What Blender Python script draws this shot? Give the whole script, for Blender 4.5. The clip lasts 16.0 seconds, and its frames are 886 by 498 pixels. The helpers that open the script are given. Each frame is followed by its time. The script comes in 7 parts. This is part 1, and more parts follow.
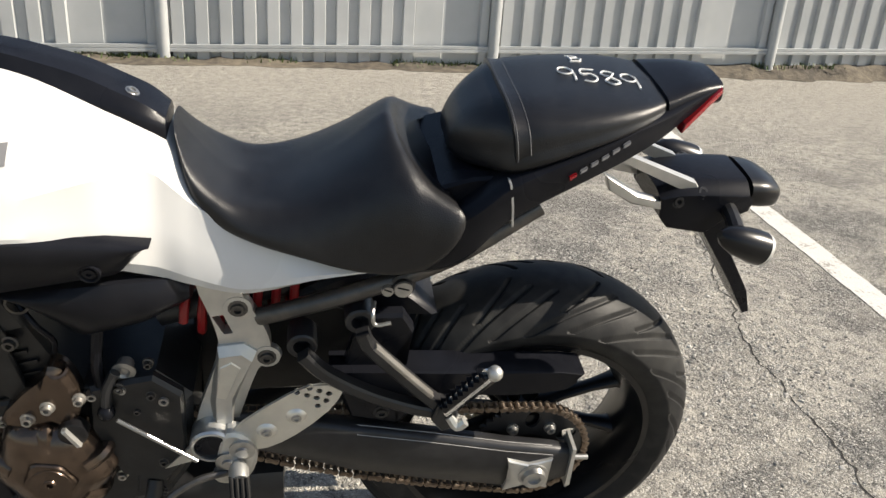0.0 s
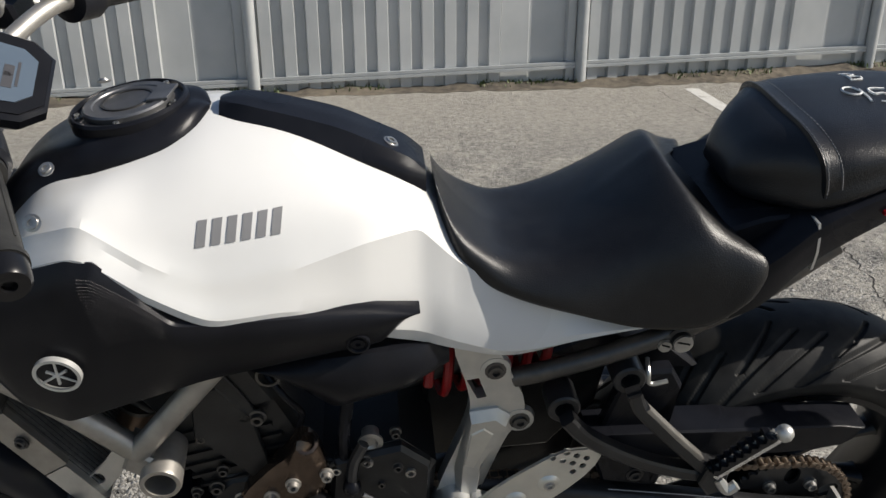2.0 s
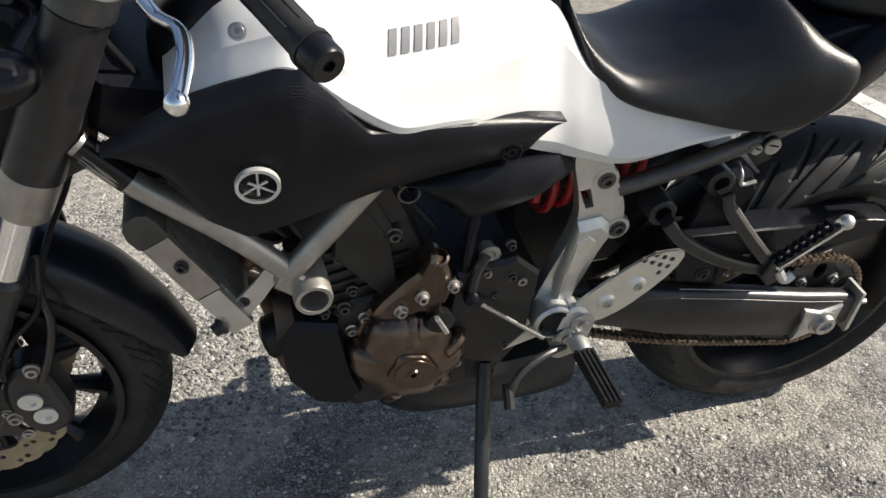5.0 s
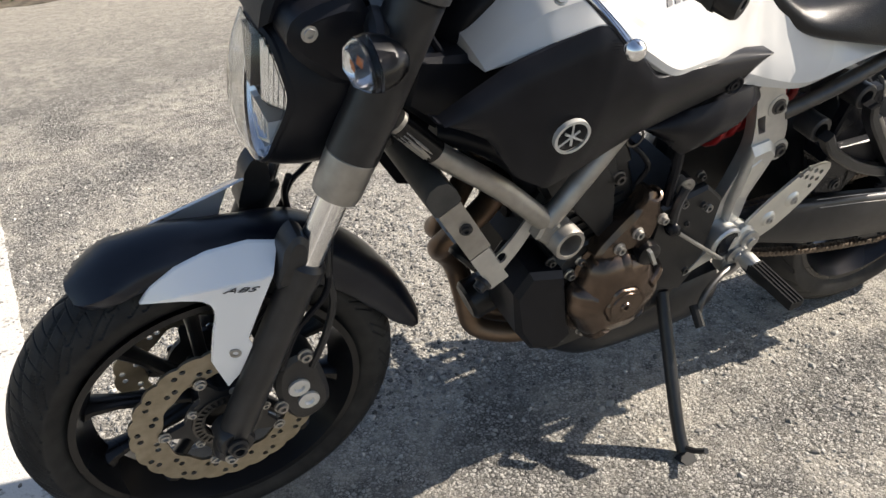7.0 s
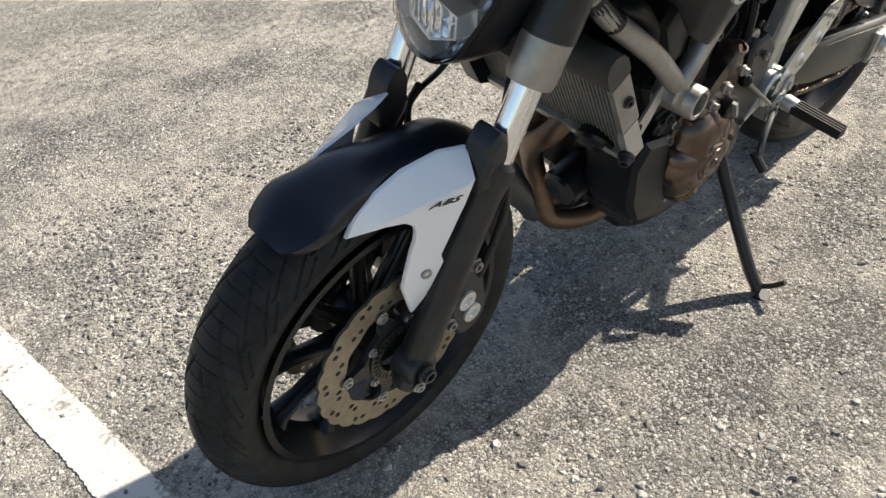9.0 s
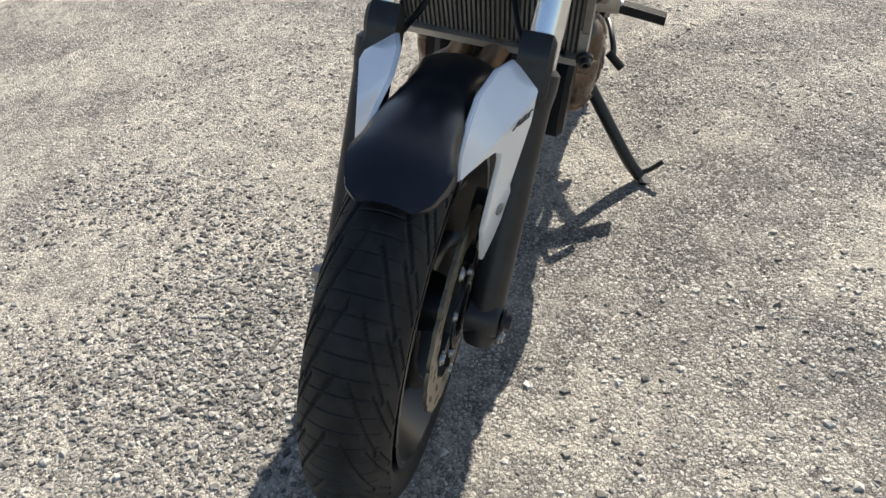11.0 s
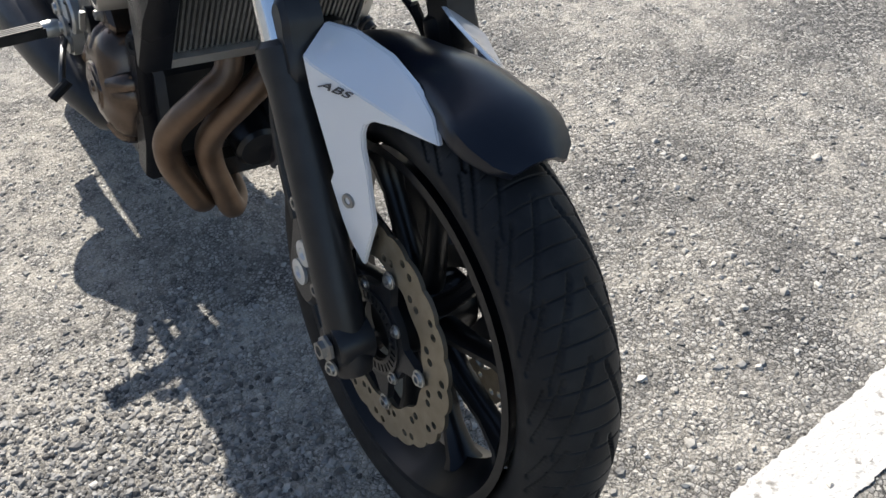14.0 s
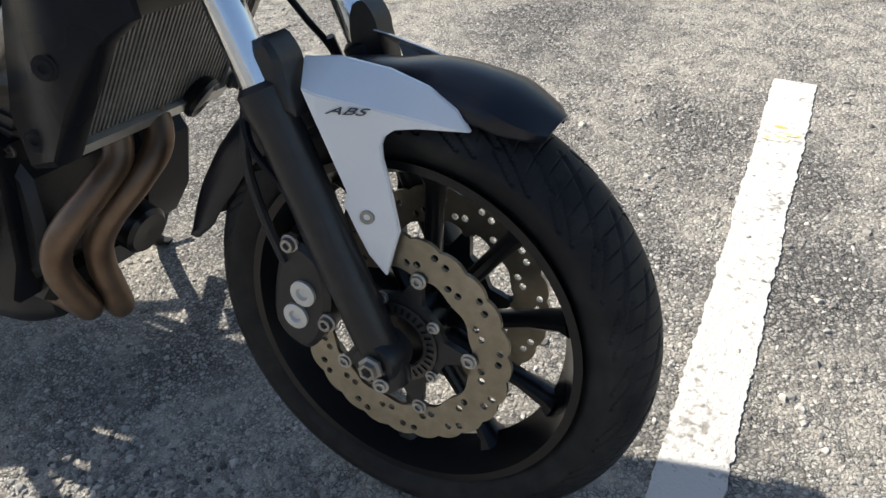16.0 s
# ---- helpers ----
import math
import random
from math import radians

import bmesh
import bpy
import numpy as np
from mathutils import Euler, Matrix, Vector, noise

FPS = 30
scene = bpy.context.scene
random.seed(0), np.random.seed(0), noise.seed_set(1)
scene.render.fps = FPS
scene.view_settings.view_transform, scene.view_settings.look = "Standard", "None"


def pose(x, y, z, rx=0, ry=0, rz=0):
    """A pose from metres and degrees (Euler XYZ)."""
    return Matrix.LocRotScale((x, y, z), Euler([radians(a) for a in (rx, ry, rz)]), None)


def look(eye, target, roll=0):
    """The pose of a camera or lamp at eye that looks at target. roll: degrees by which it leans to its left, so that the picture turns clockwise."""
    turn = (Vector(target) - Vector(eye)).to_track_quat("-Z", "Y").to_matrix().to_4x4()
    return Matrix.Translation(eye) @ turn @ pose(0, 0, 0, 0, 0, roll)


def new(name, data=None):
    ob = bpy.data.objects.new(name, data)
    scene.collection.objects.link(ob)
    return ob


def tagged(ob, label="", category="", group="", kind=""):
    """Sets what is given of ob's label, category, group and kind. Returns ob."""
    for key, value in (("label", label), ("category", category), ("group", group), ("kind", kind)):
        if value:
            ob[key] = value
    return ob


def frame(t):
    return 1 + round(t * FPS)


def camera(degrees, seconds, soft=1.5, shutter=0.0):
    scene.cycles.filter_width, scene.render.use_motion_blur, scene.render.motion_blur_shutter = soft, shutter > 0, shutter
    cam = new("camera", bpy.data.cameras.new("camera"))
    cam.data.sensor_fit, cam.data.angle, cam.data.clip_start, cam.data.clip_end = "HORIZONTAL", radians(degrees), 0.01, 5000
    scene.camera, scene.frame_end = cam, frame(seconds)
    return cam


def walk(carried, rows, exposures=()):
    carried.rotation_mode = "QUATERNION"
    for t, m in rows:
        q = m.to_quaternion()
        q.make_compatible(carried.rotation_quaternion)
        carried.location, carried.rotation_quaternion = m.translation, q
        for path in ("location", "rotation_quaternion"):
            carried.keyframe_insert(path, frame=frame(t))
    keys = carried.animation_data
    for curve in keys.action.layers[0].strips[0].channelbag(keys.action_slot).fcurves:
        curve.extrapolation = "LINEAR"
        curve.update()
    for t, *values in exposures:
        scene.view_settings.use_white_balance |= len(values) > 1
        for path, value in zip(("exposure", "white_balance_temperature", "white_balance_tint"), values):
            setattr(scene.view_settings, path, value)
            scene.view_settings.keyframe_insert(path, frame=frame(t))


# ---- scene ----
cam = camera(57.0, 16.0)
PATH = [
    (0, (0.296, 1.106, 1.15), (0.107, -0.731, 0.384), 4.1),
    (0.5, (0.34, 1.088, 1.138), (0.165, -0.756, 0.385), 2.8),
    (1, (0.422, 1.034, 1.127), (0.278, -0.806, 0.357), 1.4),
    (1.5, (0.496, 0.989, 1.133), (0.378, -0.853, 0.363), 0.3),
    (2, (0.563, 0.978, 1.144), (0.519, -0.882, 0.411), -0.1),
    (2.5, (0.628, 0.99, 1.145), (0.629, -0.88, 0.435), 0.7),
    (3, (0.677, 1.0, 1.133), (0.683, -0.851, 0.376), 1.1),
    (3.5, (0.709, 1.01, 1.106), (0.675, -0.804, 0.262), 1.4),
    (4, (0.765, 1.048, 1.091), (0.624, -0.726, 0.179), 1.9),
    (4.2, (0.792, 1.061, 1.082), (0.608, -0.699, 0.151), 2.2),
    (6.3, (1.223, 1.017, 1.083), (0.637, -0.615, 0.088), -1.9),
    (6.5, (1.287, 1.036, 1.086), (0.679, -0.593, 0.098), -2.2),
    (7, (1.414, 1.026, 1.084), (0.817, -0.607, 0.096), -3.2),
    (7.5, (1.532, 0.929, 1.074), (0.916, -0.672, 0.046), -4.9),
    (8, (1.635, 0.855, 1.064), (0.985, -0.7, -0.013), -6.5),
    (8.5, (1.742, 0.815, 1.069), (0.936, -0.648, -0.031), -6.6),
    (9, (1.847, 0.783, 1.062), (0.901, -0.548, -0.093), -6.9),
    (9.2, (1.873, 0.75, 1.047), (0.89, -0.526, -0.138), -7.5),
    (11.3, (2.155, 0.262, 0.989), (0.664, -0.279, -0.229), -8.8),
    (11.5, (2.125, 0.199, 0.983), (0.615, -0.253, -0.248), -9.2),
    (12, (2.112, 0.083, 0.98), (0.589, -0.163, -0.293), -10.1),
    (12.5, (2.125, -0.011, 0.985), (0.582, 0.05, -0.287), -8.9),
    (13, (2.138, -0.107, 0.995), (0.627, 0.23, -0.271), -7.2),
    (13.5, (2.093, -0.22, 0.97), (0.641, 0.269, -0.316), -7.6),
    (14, (2.031, -0.307, 0.966), (0.669, 0.338, -0.348), -8.4),
    (14.5, (2.005, -0.413, 0.983), (0.717, 0.444, -0.285), -7.4),
    (15, (1.998, -0.525, 1.016), (0.812, 0.551, -0.182), -6.5),
    (15.5, (1.934, -0.576, 0.996), (0.899, 0.624, -0.224), -6.1),
    (16, (1.841, -0.634, 0.985), (0.981, 0.647, -0.288), -6.4),
]
walk(cam, [(t, look(eye, target, roll)) for t, eye, target, roll in PATH],
     exposures=[(0, 0.84, 7000, 10), (1.5, 0.44, 6750, 10), (2.5, 0.14, 6500, 10), (4.0, 0.54, 6600, 10), (7.0, 0.98, 6900, 12), (9.0, 1.02, 6950, 10), (12.0, 1.02, 6600, 10), (14.0, 0.98, 6400, 11), (16.0, 0.96, 6600, 10)])

from mathutils import bvhtree

# ---- light ----
SUN = Vector((-1.29, 0.15, 1.0)).normalized()
world = bpy.data.worlds.new("sky")
scene.world = world
world.use_nodes = True
wn = world.node_tree.nodes
sky = wn.new("ShaderNodeTexSky")
sky.sky_type = "NISHITA"
sky.sun_disc = False
sky.sun_elevation = math.asin(SUN.z)
sky.sun_rotation = math.atan2(SUN.x, SUN.y)
world.node_tree.links.new(sky.outputs[0], wn["Background"].inputs[0])
wn["Background"].inputs[1].default_value = 0.084
lamp = new("sun", bpy.data.lights.new("sun", "SUN"))
lamp.data.energy, lamp.data.angle, lamp.data.color = 5.0, radians(0.53), (1.0, 0.94, 0.85)
lamp.matrix_world = look(SUN * 20, (0, 0, 0))

# ---- materials ----


def material(name, colour, rough=0.5, metal=0.0, coat=0.0, grain=0.0, scale=60.0, bump=0.0, second=None, spread=(0.4, 0.65), detail=6.0, coords="Object", bump_scale=None, spec=0.5, relief=0.0006):
    """Base colour with stains at two scales, uneven gloss and fine relief."""
    m = bpy.data.materials.new(name)
    m.use_nodes = True
    nt = m.node_tree
    b = nt.nodes["Principled BSDF"]
    b.inputs["Base Color"].default_value = (*colour, 1)
    b.inputs["Roughness"].default_value = rough
    b.inputs["Metallic"].default_value = metal
    b.inputs["Coat Weight"].default_value = coat
    b.inputs["Coat Roughness"].default_value = 0.05
    b.inputs["Specular IOR Level"].default_value = spec
    tc = nt.nodes.new("ShaderNodeTexCoord")

    def tex(s, d=detail):
        n = nt.nodes.new("ShaderNodeTexNoise")
        n.inputs["Scale"].default_value, n.inputs["Detail"].default_value = s, d
        nt.links.new(tc.outputs[coords], n.inputs["Vector"])
        return n

    if second is not None or grain:
        n1, n2 = tex(scale), tex(scale * 0.12, 3)
        mix = nt.nodes.new("ShaderNodeMath")
        mix.operation = "MULTIPLY_ADD"
        nt.links.new(n1.outputs[0], mix.inputs[0])
        mix.inputs[1].default_value = 0.5
        half = nt.nodes.new("ShaderNodeMath")
        half.operation = "MULTIPLY"
        half.inputs[1].default_value = 0.5
        nt.links.new(n2.outputs[0], half.inputs[0])
        nt.links.new(half.outputs[0], mix.inputs[2])
        ramp = nt.nodes.new("ShaderNodeValToRGB")
        ramp.color_ramp.elements[0].position, ramp.color_ramp.elements[1].position = spread
        ramp.color_ramp.elements[0].color = (*colour, 1)
        ramp.color_ramp.elements[1].color = (*(second or [c * (1 + grain) for c in colour]), 1)
        nt.links.new(mix.outputs[0], ramp.inputs[0])
        nt.links.new(ramp.outputs[0], b.inputs["Base Color"])
        rr = nt.nodes.new("ShaderNodeMapRange")
        rr.inputs["To Min"].default_value, rr.inputs["To Max"].default_value = max(0.02, rough - 0.08), min(1, rough + 0.1)
        nt.links.new(n2.outputs[0], rr.inputs[0])
        nt.links.new(rr.outputs[0], b.inputs["Roughness"])
    if bump:
        n3 = tex(bump_scale or scale * 4, 4)
        bp = nt.nodes.new("ShaderNodeBump")
        bp.inputs["Strength"].default_value, bp.inputs["Distance"].default_value = bump, relief
        nt.links.new(n3.outputs[0], bp.inputs["Height"])
        nt.links.new(bp.outputs[0], b.inputs["Normal"])
    return m


# One white: toned up for the shaded guard, down for the sunlit tank.
SHADE_LIFTED_WHITE = material("white_paint_lifted_for_shade", (0.78, 0.79, 0.80), 0.20, 0, 1.0, second=(0.81, 0.82, 0.83), scale=8)
SUN_DIMMED_WHITE = material("white_paint_dimmed_for_sun", (0.60, 0.60, 0.590), 0.26, 0, 0.7, second=(0.64, 0.64, 0.63), scale=8, spec=0.3)
PLASTIC = material("black_plastic", (0.0065, 0.007, 0.0095), 0.27, second=(0.011, 0.0115, 0.0145), scale=30, bump=0.3, bump_scale=900, spec=0.16)
GLOSS_BLACK = material("gloss_black", (0.005, 0.005, 0.006), 0.28, 0, 0.08, second=(0.009, 0.009, 0.010), scale=20, spec=0.3)
FENDER_BLACK = material("navy_black_plastic", (0.007, 0.009, 0.015), 0.28, second=(0.013, 0.015, 0.022), scale=25, bump=0.1, bump_scale=700, spec=0.35)
VINYL = material("seat_vinyl", (0.007, 0.007, 0.008), 0.33, second=(0.014, 0.014, 0.015), scale=40, bump=0.8, bump_scale=600, spec=0.40)
RUBBER = material("tyre_rubber", (0.015, 0.015, 0.0155), 0.50, second=(0.040, 0.0395, 0.037), scale=35, spread=(0.42, 0.72), bump=0.3, bump_scale=300, spec=0.16)
GROOVE = material("tyre_groove", (0.006, 0.006, 0.006), 0.9)
ALU = material("cast_aluminium", (0.52, 0.52, 0.50), 0.42, 0.85, second=(0.62, 0.61, 0.58), scale=50, bump=0.15, bump_scale=600)
PLATE = material("brushed_plate", (0.60, 0.59, 0.55), 0.38, 0.8, second=(0.70, 0.69, 0.64), scale=40)
DULL_STEEL = material("dull_silver_paint", (0.30, 0.285, 0.26), 0.40, 0.75, second=(0.42, 0.40, 0.37), scale=40, bump=0.12, bump_scale=350)
CHROME = material("chrome", (0.80, 0.81, 0.83), 0.12, 1.0, second=(0.86, 0.86, 0.86), scale=30)
BRONZE = material("bronze_casing", (0.095, 0.070, 0.054), 0.24, 0.85, second=(0.165, 0.122, 0.094), scale=30, bump=0.1, bump_scale=500)
ENGINE = material("engine_black", (0.011, 0.011, 0.0115), 0.34, second=(0.025, 0.025, 0.025), scale=30, bump=0.5, bump_scale=400, spec=0.35)
BLACK_METAL = material("black_metal", (0.014, 0.014, 0.0150), 0.33, 0.0, second=(0.026, 0.026, 0.0275), scale=40, bump=0.2, bump_scale=800, spec=0.4)
DISC = material("disc_steel", (0.27, 0.238, 0.180), 0.38, 0.85, second=(0.38, 0.335, 0.262), scale=60, bump=0.1, bump_scale=900)
CHAIN = material("chain_steel", (0.16, 0.12, 0.09), 0.45, 0.8, second=(0.30, 0.25, 0.20), scale=150)
PIPE = material("heated_header", (0.10, 0.060, 0.038), 0.42, 0.75, second=(0.21, 0.145, 0.10), scale=18, spread=(0.35, 0.6))
RED = material("red_spring", (0.30, 0.010, 0.012), 0.4, second=(0.38, 0.02, 0.02), scale=20)
RED_LENS = material("red_lens", (0.22, 0.008, 0.012), 0.15, 0, 0.5)
BOLT = material("bolt_steel", (0.36, 0.36, 0.35), 0.32, 0.9, second=(0.50, 0.49, 0.47), scale=80)
GREY_PRINT = material("grey_print", (0.17, 0.17, 0.175), 0.45)
DARK_PRINT = material("dark_print", (0.05, 0.05, 0.055), 0.4)
SILVER_PRINT = material("silver_print", (0.62, 0.62, 0.60), 0.35, 0.5)
LCD = material("lcd_panel", (0.085, 0.112, 0.145), 0.2, 0, 0.4, second=(0.07, 0.095, 0.13), scale=10)
AMBER = material("amber_bulb", (0.55, 0.16, 0.04), 0.25)
CHALK = material("chalk", (0.75, 0.75, 0.73), 0.9, second=(0.45, 0.45, 0.44), scale=400)
FIN = material("radiator_fin", (0.15, 0.147, 0.14), 0.45, 0.3, second=(0.25, 0.245, 0.235), scale=120)
CAP_METAL = material("brushed_cap", (0.16, 0.16, 0.165), 0.40, 0.8, second=(0.23, 0.23, 0.23), scale=60)
STEEL_DARK = material("dark_steel", (0.08, 0.08, 0.08), 0.4, 0.8, second=(0.13, 0.12, 0.11), scale=60)
SHEET = material("grey_coated_sheet", (0.40, 0.415, 0.42), 0.4, 0.2, second=(0.50, 0.51, 0.51), scale=3, bump=0.05, bump_scale=30)
POST = material("grey_painted_tube", (0.34, 0.36, 0.37), 0.45, 0.2, second=(0.42, 0.43, 0.43), scale=9)
SOIL = material("dry_soil", (0.05, 0.042, 0.033), 0.95, second=(0.16, 0.135, 0.10), scale=14, bump=0.8, bump_scale=40, relief=0.01)
WEED = material("weed_leaf", (0.05, 0.085, 0.025), 0.6, second=(0.13, 0.15, 0.05), scale=30)


def glass_material(name, tint, rough=0.02):
    m = bpy.data.materials.new(name)
    m.use_nodes = True
    b = m.node_tree.nodes["Principled BSDF"]
    b.inputs["Base Color"].default_value = (*tint, 1)
    b.inputs["Roughness"].default_value = rough
    b.inputs["Transmission Weight"].default_value = 1.0
    b.inputs["IOR"].default_value = 1.3
    return m


GLASS = glass_material("clear_lens", (0.95, 0.96, 0.96))


def asphalt_material():
    m = bpy.data.materials.new("worn_asphalt")
    m.use_nodes = True
    nt = m.node_tree
    b = nt.nodes["Principled BSDF"]
    L = nt.links.new
    tc = nt.nodes.new("ShaderNodeTexCoord")

    def noise_tex(s, d, r=0.55):
        n = nt.nodes.new("ShaderNodeTexNoise")
        n.inputs["Scale"].default_value, n.inputs["Detail"].default_value, n.inputs["Roughness"].default_value = s, d, r
        L(tc.outputs["Object"], n.inputs["Vector"])
        return n

    def voronoi(s, feature="F1"):
        n = nt.nodes.new("ShaderNodeTexVoronoi")
        n.feature = feature
        n.inputs["Scale"].default_value = s
        L(tc.outputs["Object"], n.inputs["Vector"])
        return n

    chips, grit = voronoi(125), voronoi(330)
    gaps = voronoi(125, "DISTANCE_TO_EDGE")
    for v in (chips, grit, gaps):
        warp = nt.nodes.new("ShaderNodeMix")
        warp.data_type = "RGBA"
        warp.blend_type = "ADD"
        warp.inputs["Factor"].default_value = 0.012
        L(tc.outputs["Object"], warp.inputs["A"])
        L(noise_tex(60, 4).outputs["Color"], warp.inputs["B"])
        L(warp.outputs["Result"], v.inputs["Vector"])
    broad, patches, dust, fine = noise_tex(0.55, 5), noise_tex(2.6, 7, 0.62), noise_tex(22, 8, 0.65), noise_tex(330, 6, 0.7)

    def remap(src, lo, hi, a=0.0, b_=1.0):
        n = nt.nodes.new("ShaderNodeMapRange")
        n.inputs["From Min"].default_value, n.inputs["From Max"].default_value = lo, hi
        n.inputs["To Min"].default_value, n.inputs["To Max"].default_value = a, b_
        L(src, n.inputs[0])
        return n.outputs[0]

    def op(kind, x, y):
        n = nt.nodes.new("ShaderNodeMath")
        n.operation = kind
        for k, v in enumerate((x, y)):
            if isinstance(v, float):
                n.inputs[k].default_value = v
            else:
                L(v, n.inputs[k])
        return n.outputs[0]

    def blend(fac, x, y):
        n = nt.nodes.new("ShaderNodeMix")
        n.data_type = "RGBA"
        L(fac, n.inputs["Factor"])
        for key, v in (("A", x), ("B", y)):
            if isinstance(v, tuple):
                n.inputs[key].default_value = (*v, 1)
            else:
                L(v, n.inputs[key])
        return n.outputs["Result"]

    sep = nt.nodes.new("ShaderNodeSeparateColor")
    L(chips.outputs["Color"], sep.inputs[0])
    sep2 = nt.nodes.new("ShaderNodeSeparateColor")
    L(grit.outputs["Color"], sep2.inputs[0])
    tone = op("ADD", op("MULTIPLY", sep.outputs[0], 0.45), op("ADD", op("MULTIPLY", sep2.outputs[0], 0.25), op("MULTIPLY", fine.outputs[0], 0.4)))
    stone = blend(remap(gaps.outputs["Distance"], 0.02, 0.15), (0.042, 0.041, 0.038), blend(remap(tone, 0.28, 0.76), (0.125, 0.122, 0.116), (0.58, 0.56, 0.52)))
    dark = blend(remap(patches.outputs[0], 0.50, 0.30, 0.0, 0.28), stone, (0.13, 0.127, 0.122))
    worn = remap(op("ADD", op("MULTIPLY", broad.outputs[0], 0.4), op("MULTIPLY", patches.outputs[0], 0.6)), 0.42, 0.53)
    cover = op("MULTIPLY", worn, remap(op("ADD", op("MULTIPLY", dust.outputs[0], 0.7), op("MULTIPLY", fine.outputs[0], 0.3)), 0.38, 0.60))
    place = nt.nodes.new("ShaderNodeSeparateXYZ")
    L(tc.outputs["Object"], place.inputs[0])
    drift = op("MULTIPLY", remap(place.outputs[1], -1.8, -4.2), remap(op("ADD", op("MULTIPLY", dust.outputs[0], 0.6), op("MULTIPLY", fine.outputs[0], 0.4)), 0.36, 0.60, 0.10, 0.95))
    cover = op("MAXIMUM", cover, drift)
    clump = noise_tex(9, 6, 0.6)
    dark = blend(remap(clump.outputs[0], 0.54, 0.40, 0.0, 0.42), dark, (0.14, 0.137, 0.131))
    L(blend(op("MULTIPLY", cover, 0.88), dark, blend(remap(fine.outputs[0], 0.3, 0.7), (0.33, 0.306, 0.262), (0.64, 0.60, 0.52))), b.inputs["Base Color"])
    b.inputs["Roughness"].default_value = 0.92
    b.inputs["Specular IOR Level"].default_value = 0.25
    height = op("ADD", op("MULTIPLY", op("SUBTRACT", sep.outputs[1], chips.outputs["Distance"]), 0.6), op("ADD", op("MULTIPLY", op("SUBTRACT", sep2.outputs[1], grit.outputs["Distance"]), 0.3), op("MULTIPLY", fine.outputs[0], 0.6)))
    coarse = voronoi(62)
    big = op("MULTIPLY", op("SUBTRACT", 0.7, coarse.outputs["Distance"]), remap(patches.outputs[0], 0.50, 0.36, 0.0, 1.1))
    height = op("ADD", big, op("MULTIPLY", height, remap(cover, 0.0, 1.0, 1.0, 0.55)))
    bp = nt.nodes.new("ShaderNodeBump")
    bp.inputs["Strength"].default_value, bp.inputs["Distance"].default_value = 1.0, 0.011
    L(height, bp.inputs["Height"])
    L(bp.outputs[0], b.inputs["Normal"])
    return m


ASPHALT = asphalt_material()
STONE = material("loose_stone", (0.3, 0.28, 0.25), 0.9)
_nt = STONE.node_tree
_geo, _ramp = _nt.nodes.new("ShaderNodeNewGeometry"), _nt.nodes.new("ShaderNodeValToRGB")
_ramp.color_ramp.elements[0].color, _ramp.color_ramp.elements[1].color = (0.11, 0.107, 0.10, 1), (0.52, 0.50, 0.455, 1)
_nt.links.new(_geo.outputs["Random Per Island"], _ramp.inputs[0])
_nt.links.new(_ramp.outputs[0], _nt.nodes["Principled BSDF"].inputs["Base Color"])
DARK_STONE = STONE.copy()
DARK_STONE.name = "dark_gravel"
for _n in DARK_STONE.node_tree.nodes:
    if _n.type == "VALTORGB":
        _n.color_ramp.elements[0].color, _n.color_ramp.elements[1].color = (0.06, 0.058, 0.055, 1), (0.36, 0.35, 0.325, 1)
LINE = material("worn_road_paint", (0.25, 0.235, 0.21), 0.85, second=(0.53, 0.52, 0.49), scale=90, spread=(0.37, 0.45), bump=1.0, bump_scale=200, relief=0.002)
YELLOW = material("yellow_stain", (0.50, 0.40, 0.12), 0.85, second=(0.60, 0.58, 0.50), scale=60, spread=(0.45, 0.55))
LENS_CHROME = material("reflector_chrome", (0.92, 0.93, 0.95), 0.09, 0.95, second=(0.95, 0.95, 0.96), scale=60)
MIRROR = material("mirror_silver", (0.80, 0.82, 0.83), 0.02, 1.0)
DARK_CAST = material("dark_cast_metal", (0.070, 0.071, 0.074), 0.36, 0.7, second=(0.115, 0.115, 0.117), scale=40, bump=0.2, bump_scale=350)
LAMP_DARK = material("lamp_smoke", (0.05, 0.05, 0.055), 0.12, 0.6)
TANK_GREY = material("dusty_black_plastic", (0.035, 0.034, 0.032), 0.5, second=(0.075, 0.071, 0.065), scale=25, bump=0.15, bump_scale=300, spec=0.3)
CRACK = material("crack_shadow", (0.02, 0.018, 0.016), 0.95)

# ---- mesh tools ----


def finish(bm, angle=35):
    for f in bm.faces:
        f.smooth = True
    lim = radians(angle)
    for e in bm.edges:
        e.smooth = len(e.link_faces) != 2 or e.calc_face_angle(0) < lim
    return bm


def depth(ob):
    return 0 if ob.parent is None else 1 + depth(ob.parent)


def part(name, bm, mat, parent=None, label="", angle=35):
    """One mesh object under a thing or a part, never deeper than a sub-part."""
    while parent is not None and depth(parent) > 1:
        parent = parent.parent
    bmesh.ops.recalc_face_normals(bm, faces=bm.faces)
    finish(bm, angle)
    me = bpy.data.meshes.new(name)
    bm.to_mesh(me)
    bm.free()
    for m in mat if isinstance(mat, (list, tuple)) else [mat]:
        me.materials.append(m)
    ob = new(name, me)
    ob.parent = parent
    return tagged(ob, label)


def basis(axis):
    a = Vector(axis).normalized()
    u = a.orthogonal().normalized()
    return a, u, a.cross(u)


